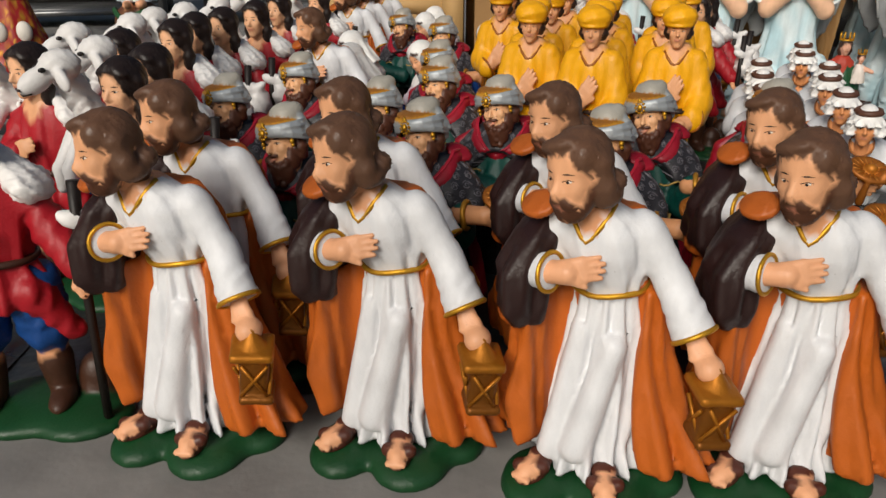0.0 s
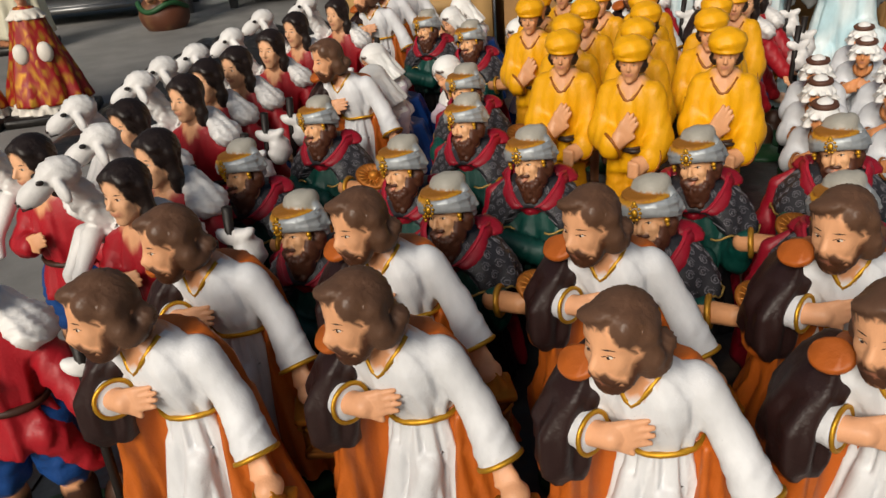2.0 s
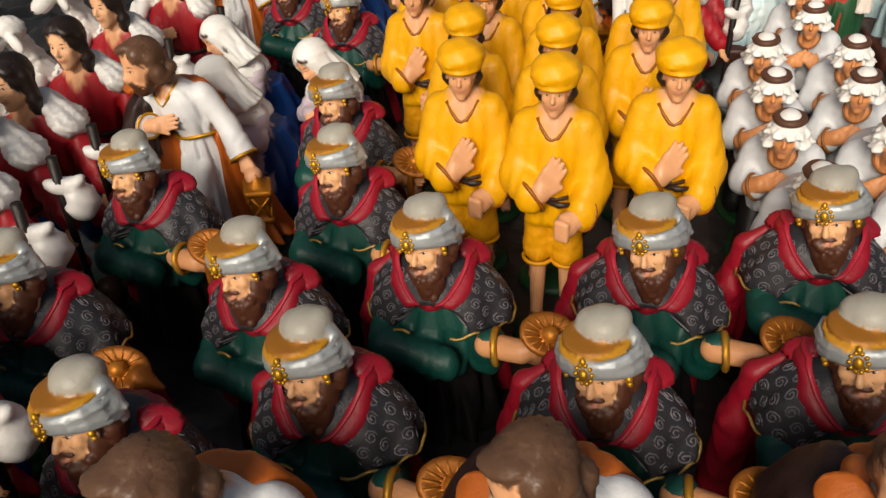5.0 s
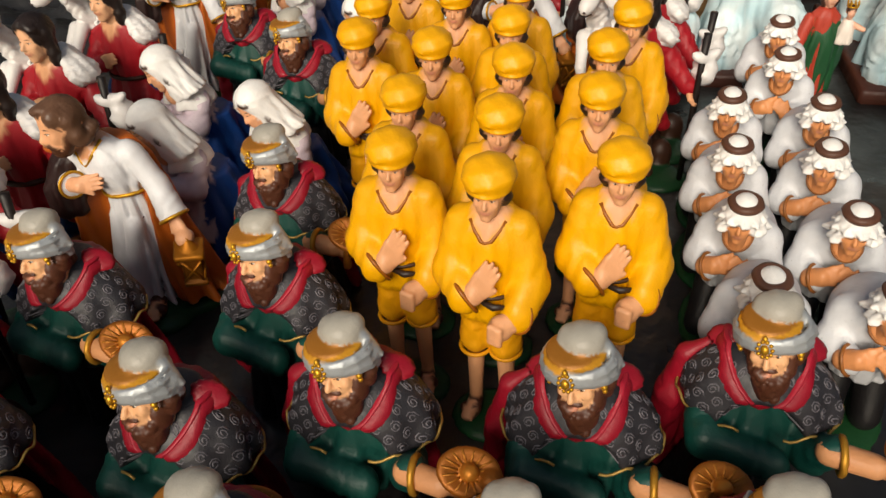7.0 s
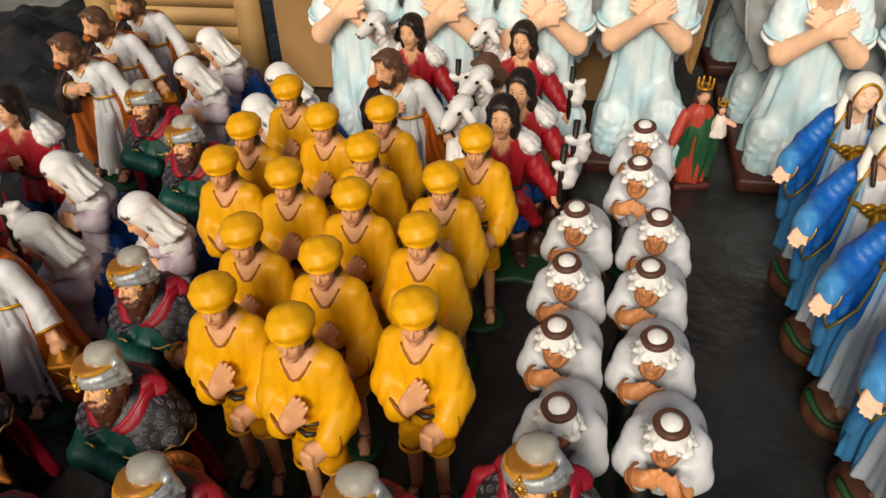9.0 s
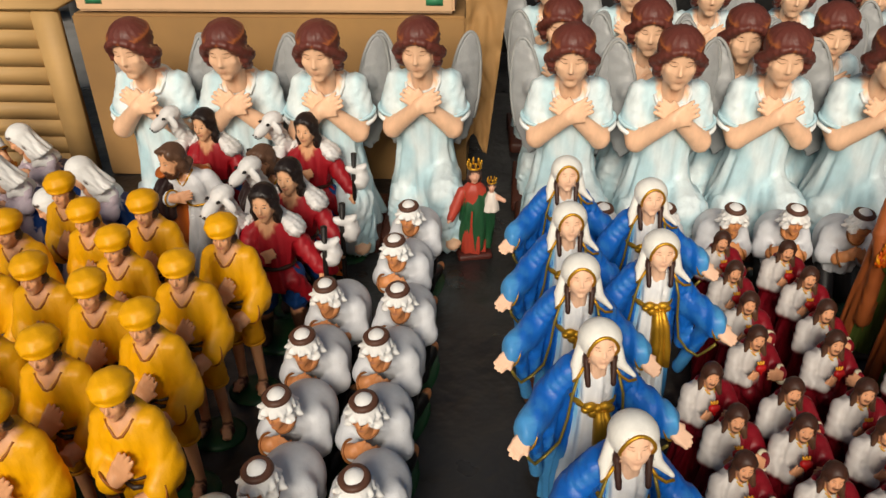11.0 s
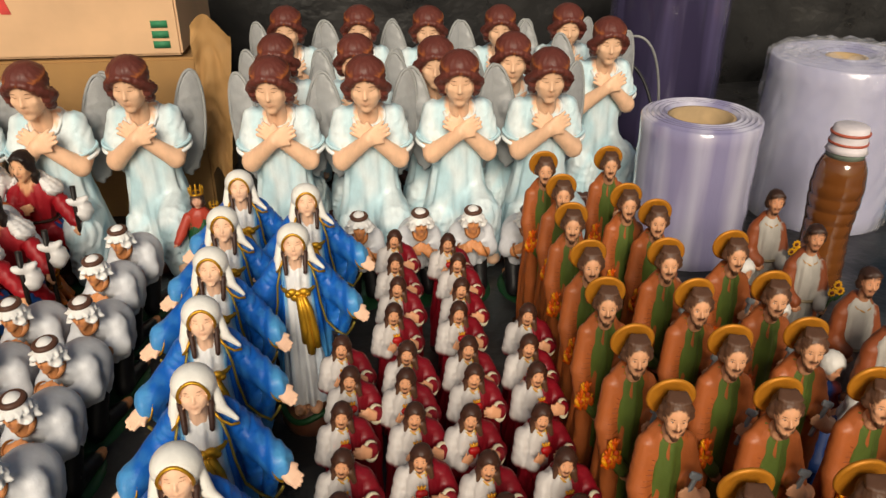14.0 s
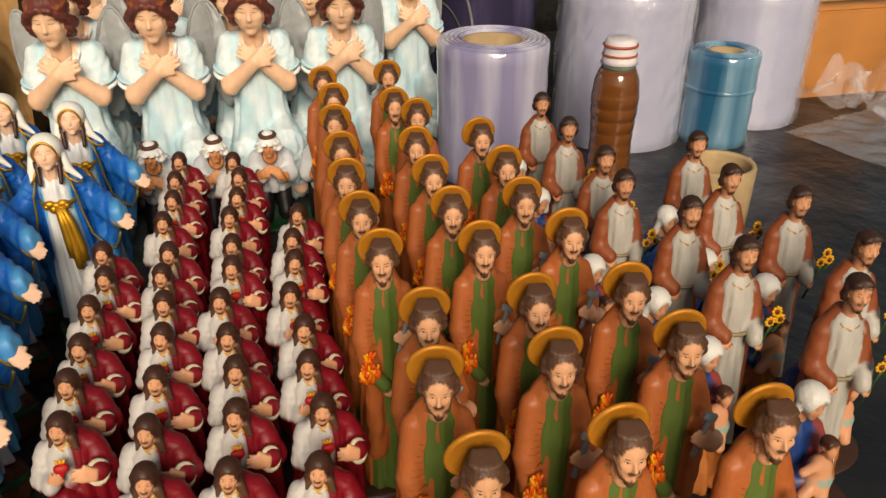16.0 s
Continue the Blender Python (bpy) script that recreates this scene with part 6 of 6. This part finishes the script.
low = carton("carton", -0.98, 0.03, 0.0, 0.455, 0.42, KRAFT_DARK, "large brown cardboard carton standing under another carton", lid=False)
top = carton("carton", -0.96, 0.0, 0.462, 0.94, 0.44, KRAFT, "pale cardboard carton with red and green print on top")
for i in range(3):
    part("printed_bar", box_bm((0.41, -0.002, 0.02 + i * 0.026), (0.452, 0.001, 0.038 + i * 0.026)), PRINT_GREEN, top, "green printed bar")
    part("printed_bar", box_bm((-0.452, -0.002, 0.02 + i * 0.026), (-0.41, 0.001, 0.038 + i * 0.026)), PRINT_GREEN, top, "green printed bar")


def printed_bar(x0, z0, x1, z1, w0, w1):
    """A slanted bar of print with level ends, a little proud of the board."""
    bm = bmesh.new()
    q = [(x0 - w0 / 2, z0), (x0 + w0 / 2, z0), (x1 + w1 / 2, z1), (x1 - w1 / 2, z1)]
    f = bm.faces.new([bm.verts.new((x, -0.002, z)) for x, z in q])
    for v in [g for g in bmesh.ops.extrude_face_region(bm, geom=[f])["geom"] if isinstance(g, bmesh.types.BMVert)]:
        v.co.y = 0.001
    bmesh.ops.recalc_face_normals(bm, faces=bm.faces)
    part("printed_mark", bm, PRINT_RED, top, "red printed mark", smooth=False)


for bar in ((-0.112, 0.165, -0.116, 0.24, 0.022, 0.022), (-0.096, 0.135, -0.112, 0.165, 0.03, 0.022), (-0.082, 0.12, -0.096, 0.135, 0.03, 0.03), (-0.052, 0.113, -0.052, 0.1285, 0.082, 0.068),
            (-0.022, 0.1285, -0.045, 0.24, 0.024, 0.022), (0.012, 0.113, 0.04, 0.185, 0.03, 0.026), (0.064, 0.113, 0.044, 0.185, 0.024, 0.024), (0.042, 0.185, 0.042, 0.24, 0.034, 0.034)):
    printed_bar(*bar)


def paper_scrap():
    bm = sheet_bm(0, 0.11, 0, 0.42, 14, 34, lambda x, y: 0.05 * crumple(x * 3, y * 2, 6))
    for v in bm.verts:
        x, y, z = v.co
        v.co = ROW @ Vector((0.03 + x * (0.5 + y), -0.004 - z - 0.02 * y, 0.12 + y + 0.03 * math.sin(x * 40)))
    tagged(part("wrapping_paper", bm, KRAFT_DARK), "crumpled brown wrapping paper hanging on the cartons", "paper")


paper_scrap()


def slat_crate():
    """Low tan crate: two posts and level slats, open behind."""
    wood = plain("tan_crate_board", lin("c09a62"), 0.65, 8, 0.15, 0.2, 0.002, stretch=(0.2, 1, 1))
    e = thing("slatted_crate", ROW @ Matrix.Translation((-1.52, 0.0, 0)))
    for x in (0.0, 0.43):
        for y in (0.0, 0.3):
            part("post", box_bm((x, y, 0), (x + 0.07, y + 0.03, 0.46), 0.004), wood, e)
    for i in range(9):
        z = 0.012 + i * 0.05
        part("slat", box_bm((0.07, 0.006, z), (0.43, 0.02, z + 0.0485), 0.003), wood, e)
        part("slat", box_bm((0.006, 0.03, z), (0.02, 0.3, z + 0.0485), 0.003), wood, e)
    part("lid", box_bm((-0.004, -0.004, 0.462), (0.504, 0.334, 0.476), 0.004), wood, e)
    tagged(e, "tan slatted crate with posts, behind the statues", "crate")


slat_crate()


# ---- rolls of film, bottle and small things on the sheet ----
def film(name, tint, rough, sheen, crease=9, flow=0.25):
    m, nt, b = material(name, rough)
    # Reflections painted into the colour: pale upright streaks, then broad darker bands.
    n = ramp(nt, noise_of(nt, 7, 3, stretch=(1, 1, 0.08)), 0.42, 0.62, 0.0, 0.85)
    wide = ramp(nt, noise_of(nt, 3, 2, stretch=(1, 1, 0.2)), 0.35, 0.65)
    c = mix(nt, tint, sheen, n)
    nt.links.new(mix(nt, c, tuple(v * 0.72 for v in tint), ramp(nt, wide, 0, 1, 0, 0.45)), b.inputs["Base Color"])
    b.inputs["Coat Weight"].default_value, b.inputs["Coat Roughness"].default_value = 0.9, 0.05
    b.inputs["Subsurface Weight"].default_value = 0.0
    nt.links.new(ramp(nt, n, 0, 1, rough * 0.6, rough * 1.4), b.inputs["Roughness"])
    bump(nt, b, noise_of(nt, crease, 5, stretch=(1, 1, flow)), 0.6, 0.014 if flow < 0.5 else 0.02)
    return m


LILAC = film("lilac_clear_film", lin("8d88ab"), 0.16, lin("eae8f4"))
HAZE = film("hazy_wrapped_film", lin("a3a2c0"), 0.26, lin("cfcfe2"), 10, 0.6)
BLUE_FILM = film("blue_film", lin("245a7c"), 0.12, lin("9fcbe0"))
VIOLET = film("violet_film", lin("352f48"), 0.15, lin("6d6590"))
CORE = plain("cardboard_core", lin("b59a73"), 0.85, 30, 0.15, 0.2, 0.001)


def clear_film():
    m, nt, b = material("clear_wrap", 0.08)
    b.inputs["Base Color"].default_value = (0.7, 0.7, 0.74, 1)
    b.inputs["Alpha"].default_value = 0.24
    b.inputs["Coat Weight"].default_value = 1.0
    bump(nt, b, noise_of(nt, 30, 4), 0.5, 0.01)
    return m


CLEAR = clear_film()


def film_roll(x, y, r, h, core, mat, label, bands=(), tilt=0.0, wrap=0):
    e = thing("film_roll", pose(x, y, 0, tilt, 0, 0))
    prof = [(core + 0.004, 0.002), (r - 0.004, 0.002), (r, 0.006)]
    for k in range(1, 10):
        prof.append((r + 0.0012 * math.sin(k * 2.1), 0.006 + (h - 0.012) * k / 10))
    prof += [(r, h - 0.006), (r - 0.005, h - 0.001)]
    steps = 9
    for k in range(steps):
        rr = r - 0.005 - (r - 0.005 - core - 0.004) * (k + 1) / steps
        prof += [(rr + 0.004, h + (0.003 if k % 2 else -0.003)), (rr, h + (0.003 if k % 2 else -0.003))]
    part("film", lathe_bm(prof + [(core + 0.004, 0.002)], 64), mat, e)
    part("core", lathe_bm([(core - 0.006, 0.001), (core + 0.003, 0.001), (core + 0.003, h - 0.004), (core - 0.006, h - 0.004)], 40, close=True), CORE, e, "brown cardboard core")
    for z in bands:
        part("band", lathe_bm([(r + 0.0005, z), (r + 0.003, z + 0.002), (r + 0.003, z + 0.01), (r + 0.0005, z + 0.012)], 56), mat, e)
    if wrap:
        bm = bmesh.new()
        rows, n = [], 96
        for j in range(30):
            u = j / 29
            rad, z = (r + 0.004, 0.01 + u / 0.8 * (h - 0.006)) if u < 0.8 else (r + 0.004 - (u - 0.8) / 0.2 * (r - core - 0.02), h + 0.006)
            rows.append([])
            for i in range(n):
                a = 2 * math.pi * i / n
                d = 0.02 * crumple(wrap * 7 + 3 * math.cos(a) * rad, 3 * math.sin(a) * rad + z * 2.2, 6)
                up = u >= 0.8
                rows[-1].append(bm.verts.new(((rad + d * (not up)) * math.cos(a), (rad + d * (not up)) * math.sin(a), z + d * 1.6 * up)))
        for p, q in zip(rows, rows[1:]):
            for i in range(n):
                k = (i + 1) % n
                bm.faces.new((p[i], p[k], q[k], q[i]))
        part("wrapper", bm, CLEAR, e, "loose creased clear plastic wrapper", smooth=False).visible_shadow = False
    return tagged(e, label, "film roll", "film rolls")


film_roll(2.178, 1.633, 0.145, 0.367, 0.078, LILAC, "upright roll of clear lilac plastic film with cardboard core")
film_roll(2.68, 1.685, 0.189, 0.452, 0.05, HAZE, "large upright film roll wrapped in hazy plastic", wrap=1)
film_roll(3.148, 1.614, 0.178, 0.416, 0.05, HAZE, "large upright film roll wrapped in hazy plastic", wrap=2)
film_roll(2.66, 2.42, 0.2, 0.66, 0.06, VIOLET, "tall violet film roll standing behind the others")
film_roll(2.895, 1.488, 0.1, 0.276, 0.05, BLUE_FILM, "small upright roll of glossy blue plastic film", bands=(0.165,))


def dispenser():
    e = thing("tape_dispenser", pose(3.13, 1.66, 0.436, 0, 0, -38))
    red = plain("red_plastic", lin("c81420"), 0.3, 30, 0.1)
    part("body", box_bm((0.0, -0.035, 0.0), (0.09, 0.035, 0.05), 0.012), red, e, smooth=False)
    bm = lathe_bm([(0.03, -0.006), (0.042, -0.006), (0.042, 0.006), (0.03, 0.006)], 32, close=True)
    bmesh.ops.transform(bm, matrix=pose(-0.035, 0, 0.012), verts=bm.verts)
    part("handle", bm, red, e, "red ring handle")
    tagged(e, "red plastic tape dispenser lying on a film roll", "dispenser")


dispenser()


def clear_wrap(x0, x1, y0, y1, lift, at, label, seed):
    """Loose clear wrap, crumpled."""
    bm = sheet_bm(x0, x1, y0, y1, 46, 46, lambda x, y: lift * crumple(x + seed, y, 4.5) * (0.4 + 0.6 * max(0, min(1, 6 * min(x - x0, x1 - x, y - y0, y1 - y) / (x1 - x0)))) + 0.006, at)
    ob = part("clear_wrap", bm, CLEAR)
    for p in ob.data.polygons:
        p.use_smooth = False
    ob.visible_shadow = False
    tagged(ob, label, "plastic wrap")


clear_wrap(-0.35, 0.45, -0.3, 0.35, 0.5, (3.75, 1.55, 0), "heap of loose clear plastic wrap on the black sheet", 3.0)
clear_wrap(-0.2, 0.25, -0.2, 0.2, 0.05, (3.32, 1.2, 0), "flat scrap of clear plastic on the black sheet", 8.0)


def bottle():
    e = thing("bottle", pose(2.352, 1.352, 0.003, 0, 0, 12))
    pet, nt, b = material("clear_bottle", 0.12)
    b.inputs["Base Color"].default_value = (0.15, 0.05, 0.012, 1)
    b.inputs["Coat Weight"].default_value = 1.0
    b.inputs["Coat Roughness"].default_value = 0.05
    prof = [(0.03, 0.0), (0.05, 0.002), (0.056, 0.012)]
    for k in range(8):
        z = 0.02 + k * 0.032
        rr = 0.0555 + 0.003 * math.cos(k * 0.9)
        prof += [(rr - 0.0008, z), (rr, z + 0.012), (rr - 0.0006, z + 0.023), (rr - 0.0022, z + 0.027)]
    prof += [(0.056, 0.28), (0.054, 0.3), (0.048, 0.318), (0.042, 0.33)]
    body = part("body", lathe_bm(prof, 40), pet, e, "brown syrup seen through ribbed plastic")
    part("neck", lathe_bm([(0.041, 0.33), (0.0415, 0.345), (0.037, 0.352)], 32), plain("greenish_neck", lin("7d8a7c"), 0.25, 30, 0.1), e)
    white = plain("white_cap_paper", lin("d8d0d4"), 0.6, 40, 0.1)
    cp = part("cap", lathe_bm([(0.043 + 0.002, 0.343), (0.0405, 0.352), (0.039, 0.375), (0.037, 0.398), (0.03, 0.402)], 32), white, e)
    red = plain("red_rubber_band", lin("a8503a"), 0.5, 30, 0.1)
    for z in (0.36, 0.382):
        part("rubber_band", lathe_bm([(0.0395, z), (0.042, z + 0.001), (0.042, z + 0.005), (0.0395, z + 0.006)], 32), red, e)
    tagged(e, "ribbed plastic bottle of brown syrup with paper-wrapped cap", "bottle")


bottle()


def cup_core():
    e = thing("cardboard_core", pose(2.443, 1.082, 0.004))
    part("tube", lathe_bm([(0.068, 0.0), (0.08, 0.0), (0.081, 0.155), (0.078, 0.162), (0.07, 0.16), (0.068, 0.155)], 44, close=True), CORE, e)
    tagged(e, "short empty cardboard core standing on the black sheet", "cardboard tube")


cup_core()
e = carton("carton", 2.35, 2.9, 0.0, 0.3, 0.3, plain("orange_carton", lin("b9793a"), 0.75, 8, 0.15), "orange-brown carton behind the film rolls")


def cable(name, pts, r, mat, label):
    cu = bpy.data.curves.new(name, "CURVE")
    cu.dimensions, cu.bevel_depth, cu.bevel_resolution = "3D", r, 2
    sp = cu.splines.new("NURBS")
    sp.points.add(len(pts) - 1)
    for p, q in zip(sp.points, pts):
        p.co = (*q, 1)
    sp.use_endpoint_u, sp.order_u = True, 4
    cu.materials.append(mat)
    tagged(new(name, cu), label, "cable")


BLACK_RUBBER = plain("black_rubber", lin("1b1b1c"), 0.5, 40, 0.2)
cable("cable", [(2.1, 2.3, 0.012), (2.2, 2.25, 0.3), (2.35, 2.2, 0.42), (2.42, 2.1, 0.2), (2.36, 2.0, 0.02), (2.6, 2.1, 0.01)], 0.005, BLACK_RUBBER, "black cable hanging in loops behind the statues")
cable("cable", [(2.25, 2.35, 0.012), (2.3, 2.3, 0.36), (2.42, 2.2, 0.5), (2.46, 2.15, 0.3), (2.5, 2.2, 0.012)], 0.004, plain("grey_rubber", lin("8a8a88"), 0.5, 40, 0.2), "thin grey cable hanging behind the statues")


def dark_screen():
    """An added black backdrop that stands for the dark space behind the back row."""
    bm = bmesh.new()
    n, cols = 14, []
    for i in range(n + 1):
        x = -0.95 + 4.2 * i / n
        y = 1.15 + 0.05 * math.sin(i * 1.9)
        cols.append([bm.verts.new(ROW @ Vector((x, y + 0.02 * math.sin(j * 1.3 + i), 1.9 * j / 8))) for j in range(9)])
    for a, b in zip(cols, cols[1:]):
        for j in range(8):
            bm.faces.new((a[j], b[j], b[j + 1], a[j + 1]))
    ob = part("dark_backdrop", bm, BLACK_SHEET)
    m = ob.modifiers.new("thick", "SOLIDIFY")
    m.thickness = 0.004
    tagged(ob, "added black backdrop that darkens the space behind the goods", "wall", kind="structure")


dark_screen()


def cabinet(x, y, yaw):
    """Glazed display cabinet with a grey metal frame."""
    e = thing("display_cabinet", pose(x, y, 0, 0, 0, yaw))
    steel = plain("grey_steel", lin("7c7d7e"), 0.35, 20, 0.15, metal=0.6)
    dark = plain("dark_interior", lin("34312f"), 0.7, 10, 0.3)
    for px in (-0.5, 0.46):
        for py in (0, 0.4):
            part("post", box_bm((px, py, 0), (px + 0.04, py + 0.04, 1.7), 0.003), steel, e)
    for z in (0.06, 0.2, 0.7, 1.2, 1.66):
        part("rail", box_bm((-0.46, 0.005, z), (0.46, 0.035, z + 0.03), 0.003), steel, e)
    for z in (0.08, 0.68, 1.18):
        part("shelf", box_bm((-0.47, 0.04, z), (0.47, 0.4, z + 0.015), 0.002), steel, e)
    part("back_panel", box_bm((-0.46, 0.41, 0.05), (0.46, 0.425, 1.66)), dark, e)
    g, nt, b = material("cabinet_glass", 0.03)
    b.inputs["Transmission Weight"].default_value = 1.0
    b.inputs["Base Color"].default_value = (0.8, 0.84, 0.84, 1)
    pane = part("pane", box_bm((-0.46, 0.015, 0.23), (0.46, 0.02, 1.66)), g, e, "clear glass pane")
    pane.visible_shadow = False
    tagged(e, "glazed display cabinet with grey metal frame", "cabinet", "display cabinets")


cabinet(-1.9, 4.0, 14)
cabinet(-0.75, 4.25, 8)


# ---- where the statues stand ----
KING_SPOTS = [
    (-0.235, 1.323), (0.002, 1.284), (-0.083, 1.103), (-0.308, 1.128), (-0.020, 0.959), (-0.186, 0.930), (-0.001, 1.472), (0.087, 1.111),
    (0.293, 1.069), (0.473, 1.082), (0.204, 0.919), (0.400, 0.897), (-0.097, 2.032), (0.007, 1.864),
]
BOY_SPOTS = [
    (0.145, 1.287), (0.234, 1.221), (0.365, 1.228), (0.166, 1.403), (0.263, 1.338), (0.383, 1.370), (0.118, 1.582), (0.210, 1.533),
    (0.301, 1.465), (0.422, 1.487), (0.484, 1.585), (0.143, 1.683), (0.203, 1.809), (0.261, 1.693), (0.321, 1.586), (0.353, 1.702),
]
KNEELER_SPOTS = [
    (0.533, 1.202), (0.647, 1.162), (0.563, 1.331), (0.676, 1.294), (0.602, 1.460), (0.718, 1.429), (0.652, 1.588), (0.766, 1.547),
    (0.791, 1.703), (0.838, 1.827), (1.198, 1.729, -17), (1.318, 1.700, -17), (1.444, 1.666, -17), (1.562, 1.633, -17), (1.674, 1.588, -17),
]
LADY_SPOTS = [
    (1.057, 1.580), (1.156, 1.469), (1.004, 1.426), (1.100, 1.317), (0.967, 1.284), (0.934, 1.143), (0.907, 0.990), (0.876, 0.857),
]
HEART_SPOTS = [
    (1.134, 1.190), (1.124, 1.107), (1.089, 1.032), (1.065, 0.940), (1.040, 0.869), (1.022, 0.790), (1.334, 1.511), (1.303, 1.417),
    (1.279, 1.331), (1.241, 1.250), (1.225, 1.136), (1.200, 1.071), (1.183, 0.992), (1.163, 0.911), (1.133, 0.821), (1.106, 0.735),
    (1.086, 0.660), (1.427, 1.455), (1.414, 1.372), (1.381, 1.284), (1.345, 1.213), (1.319, 1.112), (1.297, 1.042), (1.254, 0.959),
    (1.237, 0.866), (1.224, 0.792), (1.200, 0.711), (1.163, 0.623), (1.452, 1.162), (1.410, 1.080), (1.385, 1.010), (1.345, 0.922),
    (1.331, 0.833), (1.307, 0.756), (1.289, 0.669), (1.249, 0.582),
]
JUDE_SPOTS = [
    (1.626, 1.431), (1.599, 1.315), (1.551, 1.199), (1.505, 1.070), (1.466, 0.963), (1.433, 0.848), (1.408, 0.736), (1.389, 0.592),
    (1.346, 0.496), (1.318, 0.378), (1.760, 1.406), (1.685, 1.233), (1.691, 1.156), (1.619, 1.029), (1.580, 0.911), (1.547, 0.799),
    (1.525, 0.692), (1.505, 0.557), (1.464, 0.462), (1.441, 0.344), (1.730, 1.011), (1.695, 0.886), (1.649, 0.775), (1.640, 0.664),
    (1.612, 0.521), (1.592, 0.421), (1.570, 0.298),
]
FAMILY_SPOTS = [
    (1.993, 1.213), (1.947, 1.069), (1.906, 0.920), (1.863, 0.825), (2.097, 0.891), (2.026, 0.754), (1.880, 0.700), (1.849, 0.573),
    (2.051, 0.642), (2.002, 0.500), (1.889, 0.437),
]
ANGEL_SPOTS = [
    (0.322, 2.247), (0.515, 2.188), (0.706, 2.128), (0.915, 2.099), (1.210, 1.966), (1.408, 1.895), (1.623, 1.857), (1.826, 1.796),
    (2.150, 2.044), (1.269, 2.184), (1.451, 2.110), (1.627, 2.008), (1.825, 1.975), (1.366, 2.537), (1.568, 2.470), (1.751, 2.378),
    (1.953, 2.311), (2.145, 2.257),
]
SHEPHERD_SPOTS = [
    (-0.450, 0.715, 18), (-0.528, 1.019), (-0.364, 0.905), (-0.366, 1.008), (-0.421, 1.277), (-0.419, 1.375), (-0.393, 1.459), (-0.366, 1.593),
    (-0.351, 1.765), (-0.287, 1.913), (-0.459, 1.153), (0.434, 2.132), (0.649, 2.049), (0.600, 1.829), (0.549, 1.733),
]
MARY_SPOTS = [
    (0.014, 2.381), (-0.015, 2.225), (0.186, 2.150), (0.152, 2.005), (-0.171, 1.833), (-0.013, 1.683), (-0.153, 1.639),
]
JOSEPH_SPOTS = [
    (-0.256, 0.681), (-0.052, 0.664), (0.137, 0.616), (0.315, 0.611), (-0.246, 0.807), (-0.073, 0.824), (0.142, 0.798), (0.347, 0.765),
    (-0.214, 1.513), (-0.238, 2.197), (-0.218, 2.346), (-0.176, 2.474), (0.400, 1.993), (0.576, 1.940),
]
MADONNA_SPOTS = [
    (0.995, 1.952),
]

stand("walking_man_statue", make_joseph(), JOSEPH_SPOTS, -14, "painted bearded man statue in white robe and orange cloak with lantern", "statue", "walking men statues", 3, scale=1.04)
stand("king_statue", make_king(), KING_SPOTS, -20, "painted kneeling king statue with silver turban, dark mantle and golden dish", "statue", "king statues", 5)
stand("boy_statue", make_boy(), BOY_SPOTS, -18, "painted standing boy statue in yellow cap, tunic and breeches", "statue", "yellow boy statues", 4)
stand("kneeling_shepherd_statue", make_kneeler(), KNEELER_SPOTS, -28, "painted kneeling shepherd statue with white shirt and corded white headcloth", "statue", "kneeling shepherd statues", 5)
stand("kneeling_woman_statue", make_mary(), MARY_SPOTS, -36, "painted kneeling woman statue with white veil and blue mantle", "statue", "kneeling woman statues", 8)
stand("angel_statue", make_angel(), ANGEL_SPOTS, -17, "painted kneeling angel statue in pale blue robe with grey wings", "statue", "angel statues", 3)
LADY = make_lady()
stand("lady_statue", LADY, LADY_SPOTS, -12, "painted standing lady statue with white veil, blue mantle and gold sash", "statue", "lady statues", 4)
stand("robed_figurine", make_heart(), HEART_SPOTS, -10, "small painted figurine in white robe and wine-red mantle with red heart", "statue", "red heart figurines", 6, scale=0.93)
stand("saint_statue", make_jude(), JUDE_SPOTS, -18, "painted bearded saint statue with golden halo, brown cloak and green tunic", "statue", "saint statues", 4, scale=0.94)
stand("family_statue", make_family(), FAMILY_SPOTS, -22, "painted family statue, man with sunflowers beside seated veiled woman", "statue", "family statues", 5, scale=0.95)
stand("shepherd_statue", make_shepherd(), SHEPHERD_SPOTS, -8, "painted young shepherd statue in red tunic with fleece and lamb", "statue", "shepherd statues", 8)
stand("crowned_lady_statue", make_madonna(col("a33a2a"), col("1d4a2c")), MADONNA_SPOTS, -5, "small painted crowned lady statue in green mantle holding crowned child", "statue", "crowned lady statues", 2)
stand("crowned_infant_statue", make_infant(), [(-1.27, 2.36, 14), (-1.5, 2.3, 6)], 10, "painted crowned infant statue in red and gold lace robe", "statue", "infant statues", 2)
stand("large_lady_statue", LADY, [(-1.42, 3.75, 12)], 12, "large painted lady statue in blue mantle on dark base", "statue", "large statues", 0, scale=2.1)
stand("large_robed_statue", make_pale(), [(-1.93, 3.45, 18)], 18, "large cream robed statue with gilt edges on dark base", "statue", "large statues", 0, scale=2.0)
